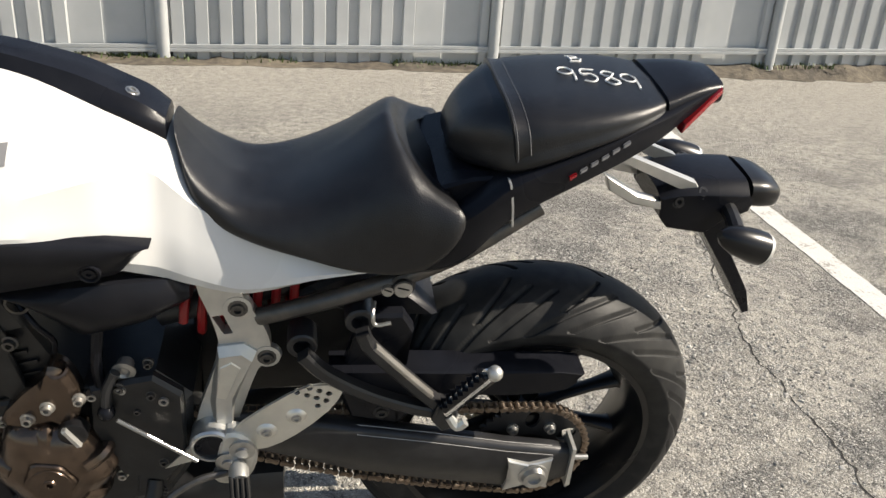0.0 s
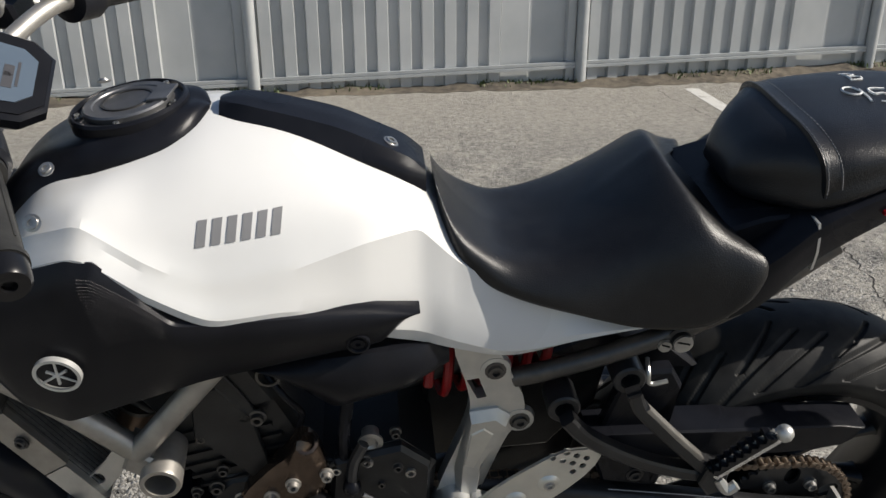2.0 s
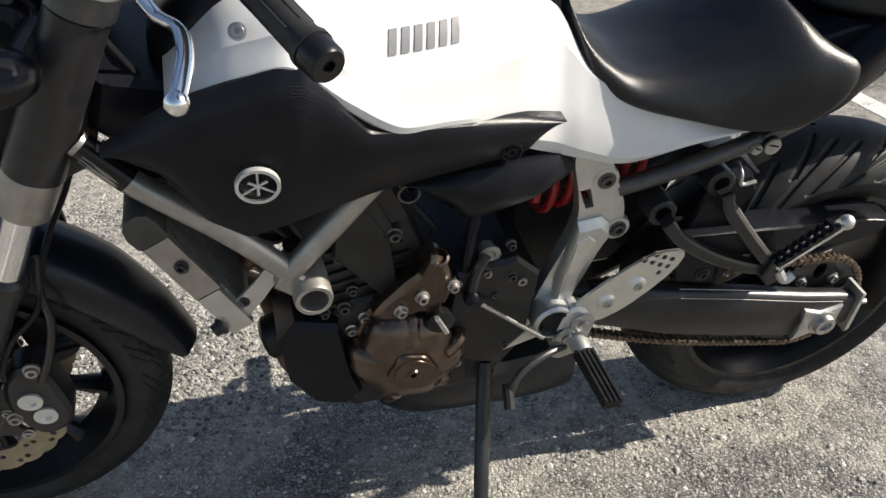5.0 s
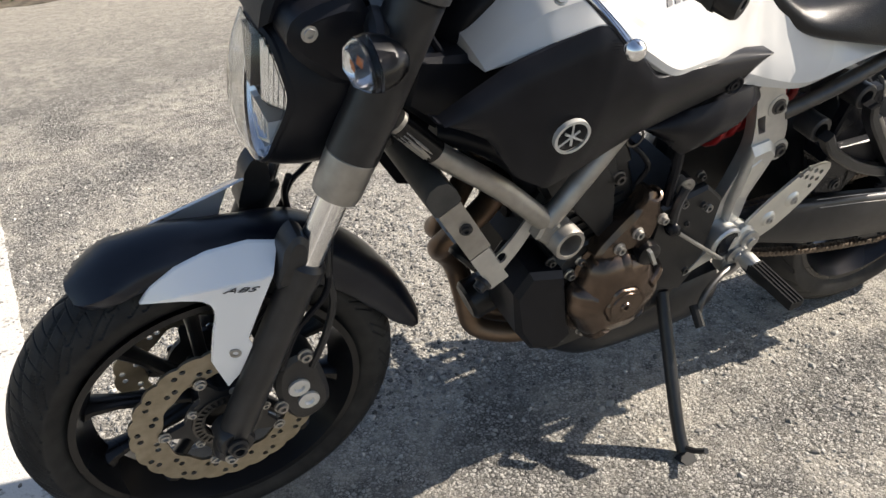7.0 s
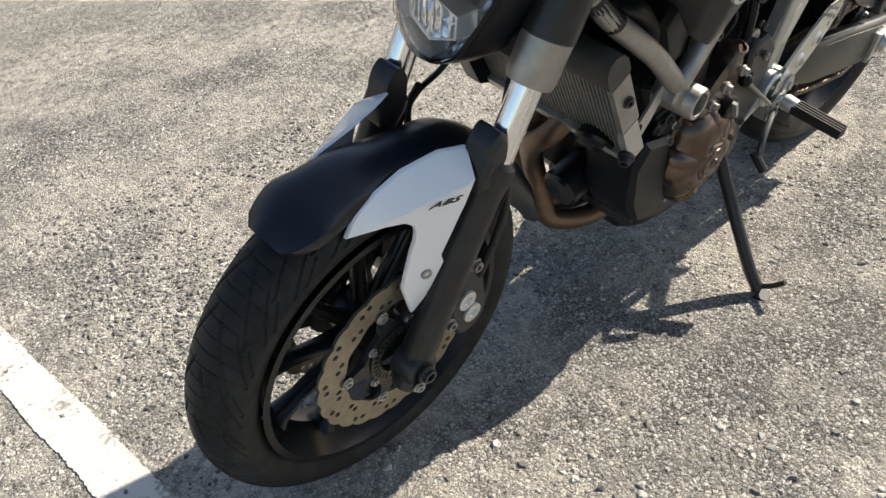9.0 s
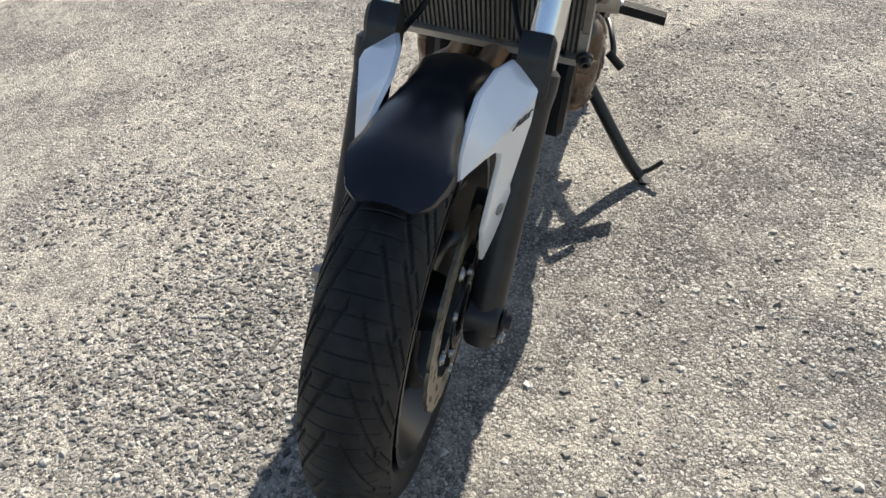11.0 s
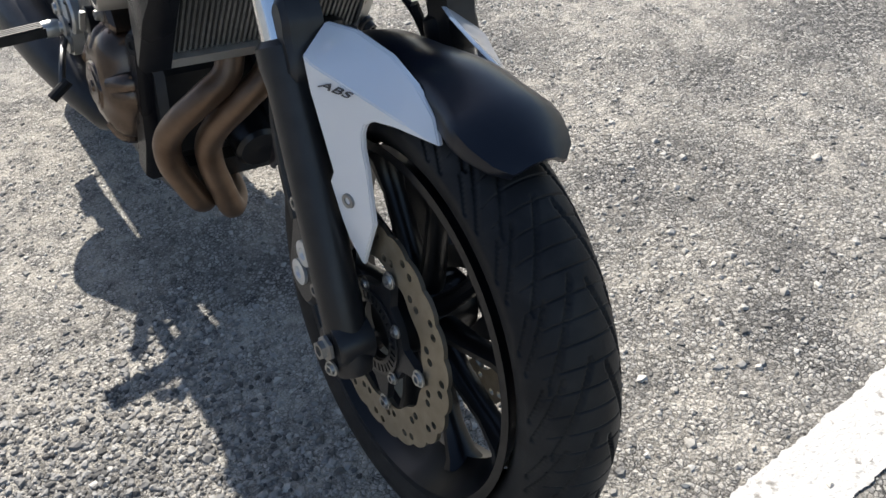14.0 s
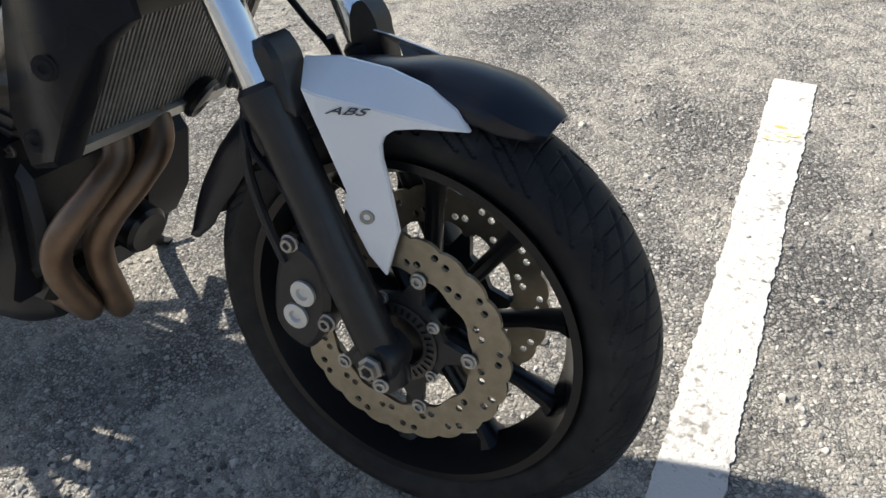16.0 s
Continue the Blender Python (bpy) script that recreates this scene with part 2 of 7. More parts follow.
def add_loft(bm, rings, closed=True, caps=True):
    rows = [[bm.verts.new(p) for p in r] for r in rings]
    n = len(rows[0])
    for a, b in zip(rows, rows[1:]):
        for i in range(n if closed else n - 1):
            j = (i + 1) % n
            bm.faces.new((a[i], a[j], b[j], b[i]))
    if caps and closed:
        bm.faces.new(rows[0])
        bm.faces.new(rows[-1][::-1])
    return rows


def add_cyl(bm, p, q, r, r2=None, n=16):
    p, q = Vector(p), Vector(q)
    a, u, v = basis(q - p)
    ring = lambda c, s: [c + s * (math.cos(t) * u + math.sin(t) * v) for t in (2 * math.pi * i / n for i in range(n))]
    add_loft(bm, [ring(p, r), ring(q, r if r2 is None else r2)])


def add_lathe(bm, centre, axis, profile, n=32, hollow=False):
    """profile: (distance along the axis, radius)."""
    a, u, v = basis(axis)
    c = Vector(centre)
    rings = [[c + d * a + r * (math.cos(t) * u + math.sin(t) * v) for t in (2 * math.pi * i / n for i in range(n))] for d, r in profile]
    if hollow:
        rings.append(rings[0])
        add_loft(bm, rings, caps=False)
        bmesh.ops.remove_doubles(bm, verts=bm.verts, dist=1e-6)
    else:
        add_loft(bm, rings)


def smooth_path(points, k=6):
    p = [Vector(x) for x in points]
    p = [2 * p[0] - p[1]] + p + [2 * p[-1] - p[-2]]
    out = []
    for i in range(1, len(p) - 2):
        for j in range(k):
            t = j / k
            a, b, c, d = p[i - 1 : i + 3]
            out.append(0.5 * (2 * b + (c - a) * t + (2 * a - 5 * b + 4 * c - d) * t * t + (3 * b - a - 3 * c + d) * t**3))
    return out + [p[-2]]


def add_tube(bm, points, r, n=12, k=6, flat=1.0):
    path = smooth_path(points, k) if k > 1 else [Vector(p) for p in points]
    rr = r if callable(r) else (lambda s: r)
    up, rings = None, []
    for i, p in enumerate(path):
        d = (path[min(i + 1, len(path) - 1)] - path[max(i - 1, 0)]).normalized()
        up = d.orthogonal().normalized() if up is None else (up - d * up.dot(d)).normalized()
        side, s = d.cross(up), rr(i / (len(path) - 1))
        rings.append([p + s * (math.cos(t) * up + flat * math.sin(t) * side) for t in (2 * math.pi * j / n for j in range(n))])
    add_loft(bm, rings)


def add_prism(bm, outline, y0, y1, bevel=0.0):
    """A plate whose outline lies in x and z, from y0 to y1. y0, y1: numbers or functions of (x, z)."""
    f0 = y0 if callable(y0) else (lambda x, z: y0)
    f1 = y1 if callable(y1) else (lambda x, z: y1)
    n = len(outline)
    cx, cz = sum(p[0] for p in outline) / n, sum(p[1] for p in outline) / n
    inset = [(x + bevel * (cx - x) / max(1e-6, math.hypot(cx - x, cz - z)), z + bevel * (cz - z) / max(1e-6, math.hypot(cx - x, cz - z))) for x, z in outline]
    if bevel:
        s = bevel * 0.7
        sign = 1 if f1(cx, cz) > f0(cx, cz) else -1
        rings = [[(x, f0(x, z), z) for x, z in outline], [(x, f1(x, z) - sign * s, z) for x, z in outline], [(x, f1(x, z), z) for x, z in inset]]
    else:
        rings = [[(x, f0(x, z), z) for x, z in outline], [(x, f1(x, z), z) for x, z in outline]]
    rows = add_loft(bm, rings, caps=False)
    for ring, flip in ((rows[0], 1), (rows[-1], 0)):
        face = bm.faces.new(ring if flip else ring[::-1])
        bmesh.ops.triangulate(bm, faces=[face])


def add_bar(bm, points, width, y0, y1, bevel=0.003):
    """A flat bar along points of (x, z)."""
    pts = [Vector((p.x, p.y)) for p in smooth_path([(x, z, 0) for x, z in points], 5)]
    left, right = [], []
    for i, p in enumerate(pts):
        d = (pts[min(i + 1, len(pts) - 1)] - pts[max(i - 1, 0)]).normalized()
        w = width(i / (len(pts) - 1)) if callable(width) else width
        left.append((p.x - d.y * w / 2, p.y + d.x * w / 2))
        right.append((p.x + d.y * w / 2, p.y - d.x * w / 2))
    side = 1 if y1 > y0 else -1
    rows = [[(a[0], y0, a[1]), (a[0], y1 - side * bevel, a[1]), (a[0] * 0.8 + b[0] * 0.2, y1, a[1] * 0.8 + b[1] * 0.2), (a[0] * 0.2 + b[0] * 0.8, y1, a[1] * 0.2 + b[1] * 0.8), (b[0], y1 - side * bevel, b[1]), (b[0], y0, b[1])] for a, b in zip(left, right)]
    add_loft(bm, rows)


def spline(values, t):
    """Catmull-Rom through values at t in 0..1."""
    n = len(values) - 1
    i = min(int(t * n), n - 1)
    u = t * n - i
    g = lambda j: values[max(0, min(n, j))]
    a, b, c, d = (np.array(g(i + j), float) for j in (-1, 0, 1, 2))
    return 0.5 * (2 * b + (c - a) * u + (2 * a - 5 * b + 4 * c - d) * u * u + (3 * b - a - 3 * c + d) * u**3)


def polyline(values, t):
    """Straight from value to value, with softened corners, at t in 0..1."""
    n = len(values) - 1
    v = np.array(values, float)
    at = lambda q: np.array([np.interp(min(max(q, 0), n), range(n + 1), v[:, k]) for k in range(v.shape[1])])
    return at(t * n) if t in (0, 1) else (at(t * n - 0.12) + 2 * at(t * n) + at(t * n + 0.12)) / 4


def curve_points(points, k=6, closed=True):
    """A smooth outline through points of the plane."""
    n = len(points)
    out = []
    for i in range(n if closed else n - 1):
        g = (lambda j: points[j % n]) if closed else (lambda j: points[max(0, min(n - 1, j))])
        a, b, c, d = (np.array(g(i + j), float) for j in (-1, 0, 1, 2))
        for j in range(k):
            u = j / k
            out.append(tuple(0.5 * (2 * b + (c - a) * u + (2 * a - 5 * b + 4 * c - d) * u * u + (3 * b - a - 3 * c + d) * u**3)))
    return out


def body_loft(bm, stations, nx=40, k=4, sharp=(), straight=()):
    """A symmetrical body. Each station: the half section, from the top middle round to the bottom middle, as (x, y, z)."""
    m = len(stations[0])
    rings = []
    for i in range(nx + 1):
        t = i / nx
        half = [(polyline if j in straight else spline)([s[j] for s in stations], t) for j in range(m)]
        fine = []
        for j in range(m - 1):
            for q in range(k):
                g = lambda a: half[max(0, min(m - 1, a))]
                a, b, c, d = g(j - 1), g(j), g(j + 1), g(j + 2)
                a = 2 * b - c if j in sharp else a
                d = 2 * c - b if j + 1 in sharp else d
                u = q / k
                fine.append(0.5 * (2 * b + (c - a) * u + (2 * a - 5 * b + 4 * c - d) * u * u + (3 * b - a - 3 * c + d) * u**3))
        fine.append(half[-1])
        fine[0][1] = fine[-1][1] = 0.0
        ring = [tuple(p) for p in fine] + [(p[0], -p[1], p[2]) for p in fine[-2:0:-1]]
        rings.append(ring)
    add_loft(bm, rings)


def side_panel(bm, tops, bottoms, bulge, side=1, nx=24, nz=8, thick=0.02, along=None, crest=1.0):
    """A curved cover between an upper and a lower edge of (x, y, z), bulging outwards, with real thickness."""
    outer, inner = [], []
    for i in range(nx + 1):
        a, b = (along or spline)(tops, i / nx), (along or spline)(bottoms, i / nx)
        row = []
        for j in range(nz + 1):
            v = j / nz
            p = a * (1 - v) + b * v
            p[1] += bulge * math.sin(math.pi * v ** crest) ** 0.8
            row.append(p)
        outer.append(row)
        inner.append([p - np.array((0, thick, 0)) for p in row])
    flip = lambda p: (p[0], side * p[1], p[2])
    vo = [[bm.verts.new(flip(p)) for p in r] for r in outer]
    vi = [[bm.verts.new(flip(p)) for p in r] for r in inner]
    for i in range(nx):
        for j in range(nz):
            bm.faces.new((vo[i][j], vo[i + 1][j], vo[i + 1][j + 1], vo[i][j + 1]))
            bm.faces.new((vi[i][j], vi[i][j + 1], vi[i + 1][j + 1], vi[i + 1][j]))
    for i in range(nx):
        bm.faces.new((vo[i][0], vi[i][0], vi[i + 1][0], vo[i + 1][0]))
        bm.faces.new((vo[i][nz], vo[i + 1][nz], vi[i + 1][nz], vi[i][nz]))
    for j in range(nz):
        bm.faces.new((vo[0][j], vo[0][j + 1], vi[0][j + 1], vi[0][j]))
        bm.faces.new((vo[nx][j], vi[nx][j], vi[nx][j + 1], vo[nx][j + 1]))


def B():
    return bmesh.new()


def bolt(parent, p, axis=(0, 1, 0), r=0.009, h=0.006, mat=None, name="bolt"):
    """A socket screw: flanged head with a sunk hexagon."""
    bm = B()
    a = Vector(axis).normalized()
    add_lathe(bm, Vector(p), a, [(0, r * 1.2), (h * 0.35, r * 1.2), (h * 0.45, r * 0.9), (h, r * 0.82), (h, r * 0.45), (h * 0.4, r * 0.42)], 12)
    return part(name, bm, mat or BOLT, parent)

# ---- ground, lines, fence ----


def build_ground():
    bm = B()
    xs = [-400, -60, -12] + [-6 + 0.5 * i for i in range(25)] + [12, 60, 400]
    ys = [-400, -60, -12] + [-8 + 0.5 * i for i in range(25)] + [12, 60, 400]
    grid = [[bm.verts.new((x, y, 0)) for y in ys] for x in xs]
    for i in range(len(xs) - 1):
        for j in range(len(ys) - 1):
            bm.faces.new((grid[i][j], grid[i + 1][j], grid[i + 1][j + 1], grid[i][j + 1]))
    tagged(part("ground", bm, ASPHALT), "grey worn asphalt car park with exposed stone chips", "asphalt", kind="structure")


def build_line(name, edge, label, seed):
    """Painted bay line with a broken outline: edge is a list of (x, y, width)."""
    bm = B()
    fine = []
    for (x0, y0, w0), (x1, y1, w1) in zip(edge, edge[1:]):
        n = max(2, int(math.hypot(x1 - x0, y1 - y0) / 0.004))
        fine += [(x0 + (x1 - x0) * i / n, y0 + (y1 - y0) * i / n, w0) for i in range(n)]
    rows = []
    edge_at = lambda y, q: 0.004 * noise.noise((y * 9, q, seed)) + 0.003 * noise.noise((y * 42, q, seed)) + 0.003 * noise.noise((y * 130, q, seed))
    for x, y, w in fine:
        a, b = edge_at(y, 0.3), edge_at(y, 7.7)
        rows.append([(x + a, y, 0.001), (x + a, y, 0.0025), (x + w + b, y, 0.0025), (x + w + b, y, 0.001)])
    add_loft(bm, rows)
    return tagged(part(name, bm, LINE), label, "road marking", kind="structure")


def build_fence():
    """Grey ribbed sheet on tube posts, along a line behind the bays; its foot climbs a little towards the far end."""
    a, d = Vector((-0.66, -5.42, 0)), Vector((2.46, 0.37, 0)).normalized()
    nrm = Vector((-d.y, d.x, 0))
    fence = tagged(new("fence"), "grey ribbed steel sheet fence on round posts", "fence")
    step, lo, hi = 2.488, -9.0, 9.0
    climb = lambda s: -0.024 * s
    # each bay: a broad flat field beside the post, then ten ribs; two sheets to a bay
    bay = [(0.045, 0.036), (0.110, 0.036), (0.122, 0.0), (0.408, 0.0), (0.412, 0.005), (0.628, 0.005)]
    for k in range(11):
        s0 = 0.632 + 0.170 * k
        lap = 0.004 if k >= 7 else 0.0
        bay += [(s0, 0.002), (s0 + 0.010, 0.036 + lap), (s0 + 0.092, 0.036 + lap), (s0 + 0.102, 0.002)]
    bay = [p for p in bay if p[0] < step - 0.04] + [(step + 0.030, 0.002), (step + 0.046, 0.030)]
    for i in range(-4, 4):
        for part_of in ([p for p in bay if p[0] < 1.84], [(s0, w + 0.004) for s0, w in bay if s0 >= 1.80]):
            rows = []
            for u, w in part_of:
                s0 = step * i + u
                p = a + d * s0 + nrm * (w - 0.06)
                q = p - nrm * 0.0015
                z0, z1 = 0.03 + climb(s0), 2.1
                rows.append([(p.x, p.y, z0), (p.x, p.y, z1), (q.x, q.y, z1), (q.x, q.y, z0)])
            bm = B()
            add_loft(bm, rows)
            part("sheet", bm, SHEET, fence, angle=20)
    for i in range(-4, 5):
        p = a + d * (step * i)
        bm = B()
        add_cyl(bm, (p.x, p.y, -0.15), (p.x, p.y, 2.2), 0.045, n=20)
        part("post", bm, POST, fence, "round grey steel post")
    for z in (0.153, 1.6):
        bm = B()
        rows = []
        for u in (lo, hi):
            p, q, h = a + d * u - nrm * 0.022, a + d * u + nrm * 0.012, z + climb(u)
            rows.append([(p.x, p.y, h - 0.025), (q.x, q.y, h - 0.025), (q.x, q.y, h - 0.004), (q.x - nrm.x * 0.004, q.y - nrm.y * 0.004, h), (q.x, q.y, h + 0.004), (q.x, q.y, h + 0.025), (p.x, p.y, h + 0.025)])
        add_loft(bm, rows)
        part("rail", bm, POST, fence, "square grey steel rail")
    # soil strip along the foot of the sheets
    rng = random.Random(5)
    bm = B()
    rows = []
    for i in range(181):
        u = lo + (hi - lo) * i / 180
        w0, w1 = 0.16 + rng.uniform(-0.05, 0.06), -1.2
        p, q, m = a + d * u + nrm * w0, a + d * u + nrm * w1, a + d * u
        h = max(0.0, climb(u))
        rows.append([(p.x, p.y, 0.002), (m.x, m.y, h + 0.012 + rng.uniform(0, 0.03)), (q.x, q.y, h + 0.03), (q.x, q.y, -0.02), (p.x, p.y, -0.01)])
    add_loft(bm, rows)
    tagged(part("soil_strip", bm, SOIL), "dark dry soil strip along the foot of the fence", "soil", kind="structure")
    bm = B()
    for i in range(3200):
        u, v = rng.uniform(-4.5, 4.0), rng.gauss(-0.03, 0.05)
        if noise.noise((u * 1.3, 0, 0)) < -0.05:
            continue
        p = a + d * u + nrm * v
        ang, h, w = rng.uniform(0, 6.3), rng.uniform(0.012, 0.055), rng.uniform(0.003, 0.009)
        lean = Vector((math.cos(ang), math.sin(ang), 0)) * h * 0.6
        sd = Vector((-math.sin(ang), math.cos(ang), 0)) * w
        base = Vector((p.x, p.y, 0.01 + max(0.0, climb(u))))
        vs = [bm.verts.new(base - sd), bm.verts.new(base + sd), bm.verts.new(base + lean * 0.6 + sd + Vector((0, 0, h * 0.7))), bm.verts.new(base + lean + Vector((0, 0, h)))]
        bm.faces.new(vs)
    tagged(part("weeds", bm, WEED), "low green weeds along the fence foot", "weeds", kind="stuff")


def build_gravel(name, label, seed, n, spot, sizes, shares, level, mat):
    """Stone chips that stand proud of the asphalt. spot: x0, x1, y0, y1; level: how bare the bare patches are."""
    rng = np.random.default_rng(seed)
    x, y = rng.uniform(spot[0], spot[1], n), rng.uniform(spot[2], spot[3], n)
    keep = np.array([noise.noise((a * 1.6, b * 1.6, 3.0)) for a, b in zip(x, y)]) + rng.uniform(-0.4, 0.4, n) > level
    rim = np.minimum(np.minimum(x - spot[0], spot[1] - x), np.minimum(y - spot[2], spot[3] - y)) > rng.uniform(0, 0.35, n)
    x, y = x[keep & rim], y[keep & rim]
    n = len(x)
    r = rng.choice(sizes, n, p=shares) * rng.uniform(0.7, 1.3, n)
    t = 2 * np.pi * (np.arange(6) + rng.uniform(-0.3, 0.3, (n, 6))) / 6
    rad = r[:, None] * rng.uniform(0.55, 1.35, (n, 6))
    v = np.zeros((n, 13, 3))
    v[:, :6, 0], v[:, :6, 1], v[:, :6, 2] = x[:, None] + rad * np.cos(t), y[:, None] + rad * np.sin(t), 0.0002
    v[:, 6:12, 0], v[:, 6:12, 1] = x[:, None] + 0.75 * rad * np.cos(t), y[:, None] + 0.75 * rad * np.sin(t)
    v[:, 6:12, 2] = r[:, None] * rng.uniform(0.2, 0.6, (n, 6))
    v[:, 12, 0], v[:, 12, 1], v[:, 12, 2] = x + rng.uniform(-0.3, 0.3, n) * r, y + rng.uniform(-0.3, 0.3, n) * r, r * rng.uniform(0.4, 0.8, n)
    faces = []
    for i in range(n):
        o = 13 * i
        for k in range(6):
            j = (k + 1) % 6
            faces.append((o + k, o + j, o + 6 + j, o + 6 + k))
            faces.append((o + 6 + k, o + 6 + j, o + 12))
    me = bpy.data.meshes.new(name)
    me.from_pydata(v.reshape(-1, 3).tolist(), [], faces)
    me.materials.append(mat)
    tagged(new(name, me), label, "gravel", kind="stuff")


def build_crack(points, seed, w=0.008):
    rng = random.Random(seed)
    path = []
    for (x0, y0), (x1, y1) in zip(points, points[1:]):
        n = max(3, int(math.hypot(x1 - x0, y1 - y0) / 0.02))
        path += [(x0 + (x1 - x0) * i / n, y0 + (y1 - y0) * i / n) for i in range(n)]
    bm = B()
    off, rows = 0.0, []
    for x, y in path:
        off = off * 0.8 + rng.uniform(-0.012, 0.012)
        ww = w * rng.uniform(0.25, 1.0)
        rows.append([(x + off - ww / 2, y, 0.0012), (x + off + ww / 2, y, 0.0012)])
    add_loft(bm, rows, closed=False)
    tagged(part("crack", bm, CRACK), "dark jagged crack in the asphalt", "crack", kind="structure")


build_ground()
line_1 = build_line("bay_line_1", [(1.585, 1.222, 0.095), (1.690, 0.030, 0.088), (1.95, -1.9, 0.09)], "worn white painted bay line on asphalt", 1)
build_line("bay_line_2", [(-1.53, 0.6, 0.11), (-1.53, -5.2, 0.11)], "worn white painted bay line on asphalt", 2)
for cx, cy, r in ((1.642, 0.962, 0.022), (1.676, 0.985, 0.012), (1.645, 1.010, 0.010)):
    bm = B()
    rim = [(cx + 1.5 * r * (1 + 0.5 * noise.noise((i, cx * 50, 0))) * math.cos(i * 0.3), cy + 0.5 * r * (1 + 0.5 * noise.noise((i, cy * 50, 1))) * math.sin(i * 0.3)) for i in range(21)]
    add_loft(bm, [[(x, y, 0.003) for x, y in rim], [(x, y, 0.0034) for x, y in rim]])
    part("paint_stain", bm, YELLOW, line_1, "faint yellow stain")
build_fence()
build_crack([(-1.2, -5.2), (-1.33, -3.6), (-1.12, -2.3), (-1.027, -1.833), (-0.916, -1.249), (-0.88, -1.03), (-0.871, -0.818), (-0.878, -0.609), (-0.873, -0.453), (-0.854, -0.298), (-0.84, 0.2)], 4)

# ---- the motorcycle: x ahead, y to its left, z up, rear axle over the origin ----
LEAN, YAW = 12.0, 4.2
bike = tagged(new("motorcycle"), "white and black naked motorcycle leaning on its side stand", "motorcycle")
bike.matrix_world = Matrix.Translation((0.0163, -0.2214, -0.0018)) @ pose(0, 0, 0, 0, 0, YAW) @ pose(0, 0, 0, -LEAN, 0, 0)

# tank: half sections from the ridge to the underside
T = [
    [(0.295, 0, 0.735), (0.295, 0.060, 0.736), (0.295, 0.108, 0.737), (0.295, 0.126, 0.737), (0.295, 0.130, 0.731), (0.295, 0, 0.725)],
    [(0.360, 0, 0.752), (0.360, 0.060, 0.752), (0.360, 0.098, 0.752), (0.360, 0.121, 0.748), (0.360, 0.132, 0.718), (0.360, 0, 0.71)],
    [(0.430, 0, 0.768), (0.430, 0.050, 0.768), (0.430, 0.086, 0.767), (0.430, 0.114, 0.764), (0.430, 0.130, 0.697), (0.430, 0, 0.70)],
    [(0.475, 0, 0.788), (0.475, 0.045, 0.787), (0.475, 0.076, 0.784), (0.475, 0.106, 0.780), (0.475, 0.128, 0.691), (0.475, 0, 0.70)],
    [(0.530, 0, 0.838), (0.530, 0.040, 0.836), (0.530, 0.064, 0.830), (0.530, 0.095, 0.814), (0.530, 0.124, 0.702), (0.530, 0, 0.71)],
    [(0.575, 0, 0.894), (0.575, 0.040, 0.890), (0.575, 0.066, 0.880), (0.575, 0.092, 0.860), (0.575, 0.121, 0.714), (0.575, 0, 0.72)],
    [(0.640, 0, 0.931), (0.640, 0.055, 0.922), (0.640, 0.098, 0.903), (0.640, 0.132, 0.866), (0.640, 0.142, 0.745), (0.640, 0, 0.73)],
    [(0.720, 0, 0.964), (0.720, 0.064, 0.953), (0.720, 0.126, 0.914), (0.720, 0.166, 0.856), (0.720, 0.170, 0.788), (0.720, 0, 0.74)],
    [(0.800, 0, 0.978), (0.800, 0.074, 0.965), (0.800, 0.146, 0.918), (0.800, 0.188, 0.850), (0.800, 0.189, 0.802), (0.800, 0, 0.74)],
    [(0.860, 0, 0.972), (0.860, 0.085, 0.957), (0.860, 0.150, 0.925), (0.860, 0.190, 0.890), (0.860, 0.193, 0.838), (0.860, 0, 0.76)],
    [(0.920, 0, 0.955), (0.920, 0.088, 0.945), (0.920, 0.140, 0.940), (0.920, 0.178, 0.930), (0.920, 0.190, 0.882), (0.920, 0, 0.80)],
    [(0.985, 0, 0.930), (0.985, 0.085, 0.924), (0.985, 0.125, 0.918), (0.985, 0.157, 0.906), (0.985, 0.175, 0.866), (0.985, 0, 0.82)],
    [(1.048, 0, 0.865), (1.048, 0.060, 0.862), (1.048, 0.105, 0.854), (1.048, 0.140, 0.846), (1.048, 0.140, 0.840), (1.048, 0, 0.83)],
]
bm = B()
body_loft(bm, T, nx=88, k=5, sharp=(3,), straight=(3,))
tank = part("fuel_tank", bm, SUN_DIMMED_WHITE, bike, "white painted fuel tank", angle=18)

# black cover round the filler
bm = B()
S = []
for x, w, z in ((0.808, 0.012, 0.968), (0.820, 0.050, 0.975), (0.850, 0.076, 0.974), (0.910, 0.092, 0.965), (0.965, 0.094, 0.942), (1.010, 0.092, 0.918), (1.045, 0.080, 0.885), (1.065, 0.05, 0.85)):
    S.append([(x, 0, z + 0.012), (x, w * 0.55, z + 0.012), (x, w * 0.92, z - 0.002), (x, w * 1.02, z - 0.025), (x, w * 0.8, z - 0.05), (x, 0, z - 0.05)])
body_loft(bm, S, nx=30, k=4)
part("tank_cover", bm, PLASTIC, tank, "matt black plastic cover round the filler cap")
bm = B()
cap = Vector((0.897, 0.002, 0.980))
ax = Vector((0.14, 0, 1)).normalized()
add_lathe(bm, cap, ax, [(-0.012, 0.067), (0.003, 0.067), (0.006, 0.064), (0.006, 0.062), (0.001, 0.060), (0.001, 0.0)], 48)
filler = part("filler_cap", bm, PLASTIC, tank, "round filler cap in a black screwed ring")
bm = B()
add_lathe(bm, cap, ax, [(0.000, 0.051), (0.007, 0.051), (0.009, 0.049), (0.009, 0.040), (0.0075, 0.039), (0.0075, 0.0)], 48)
part("cap_plate", bm, CAP_METAL, filler, "brushed metal filler cap")
bm = B()
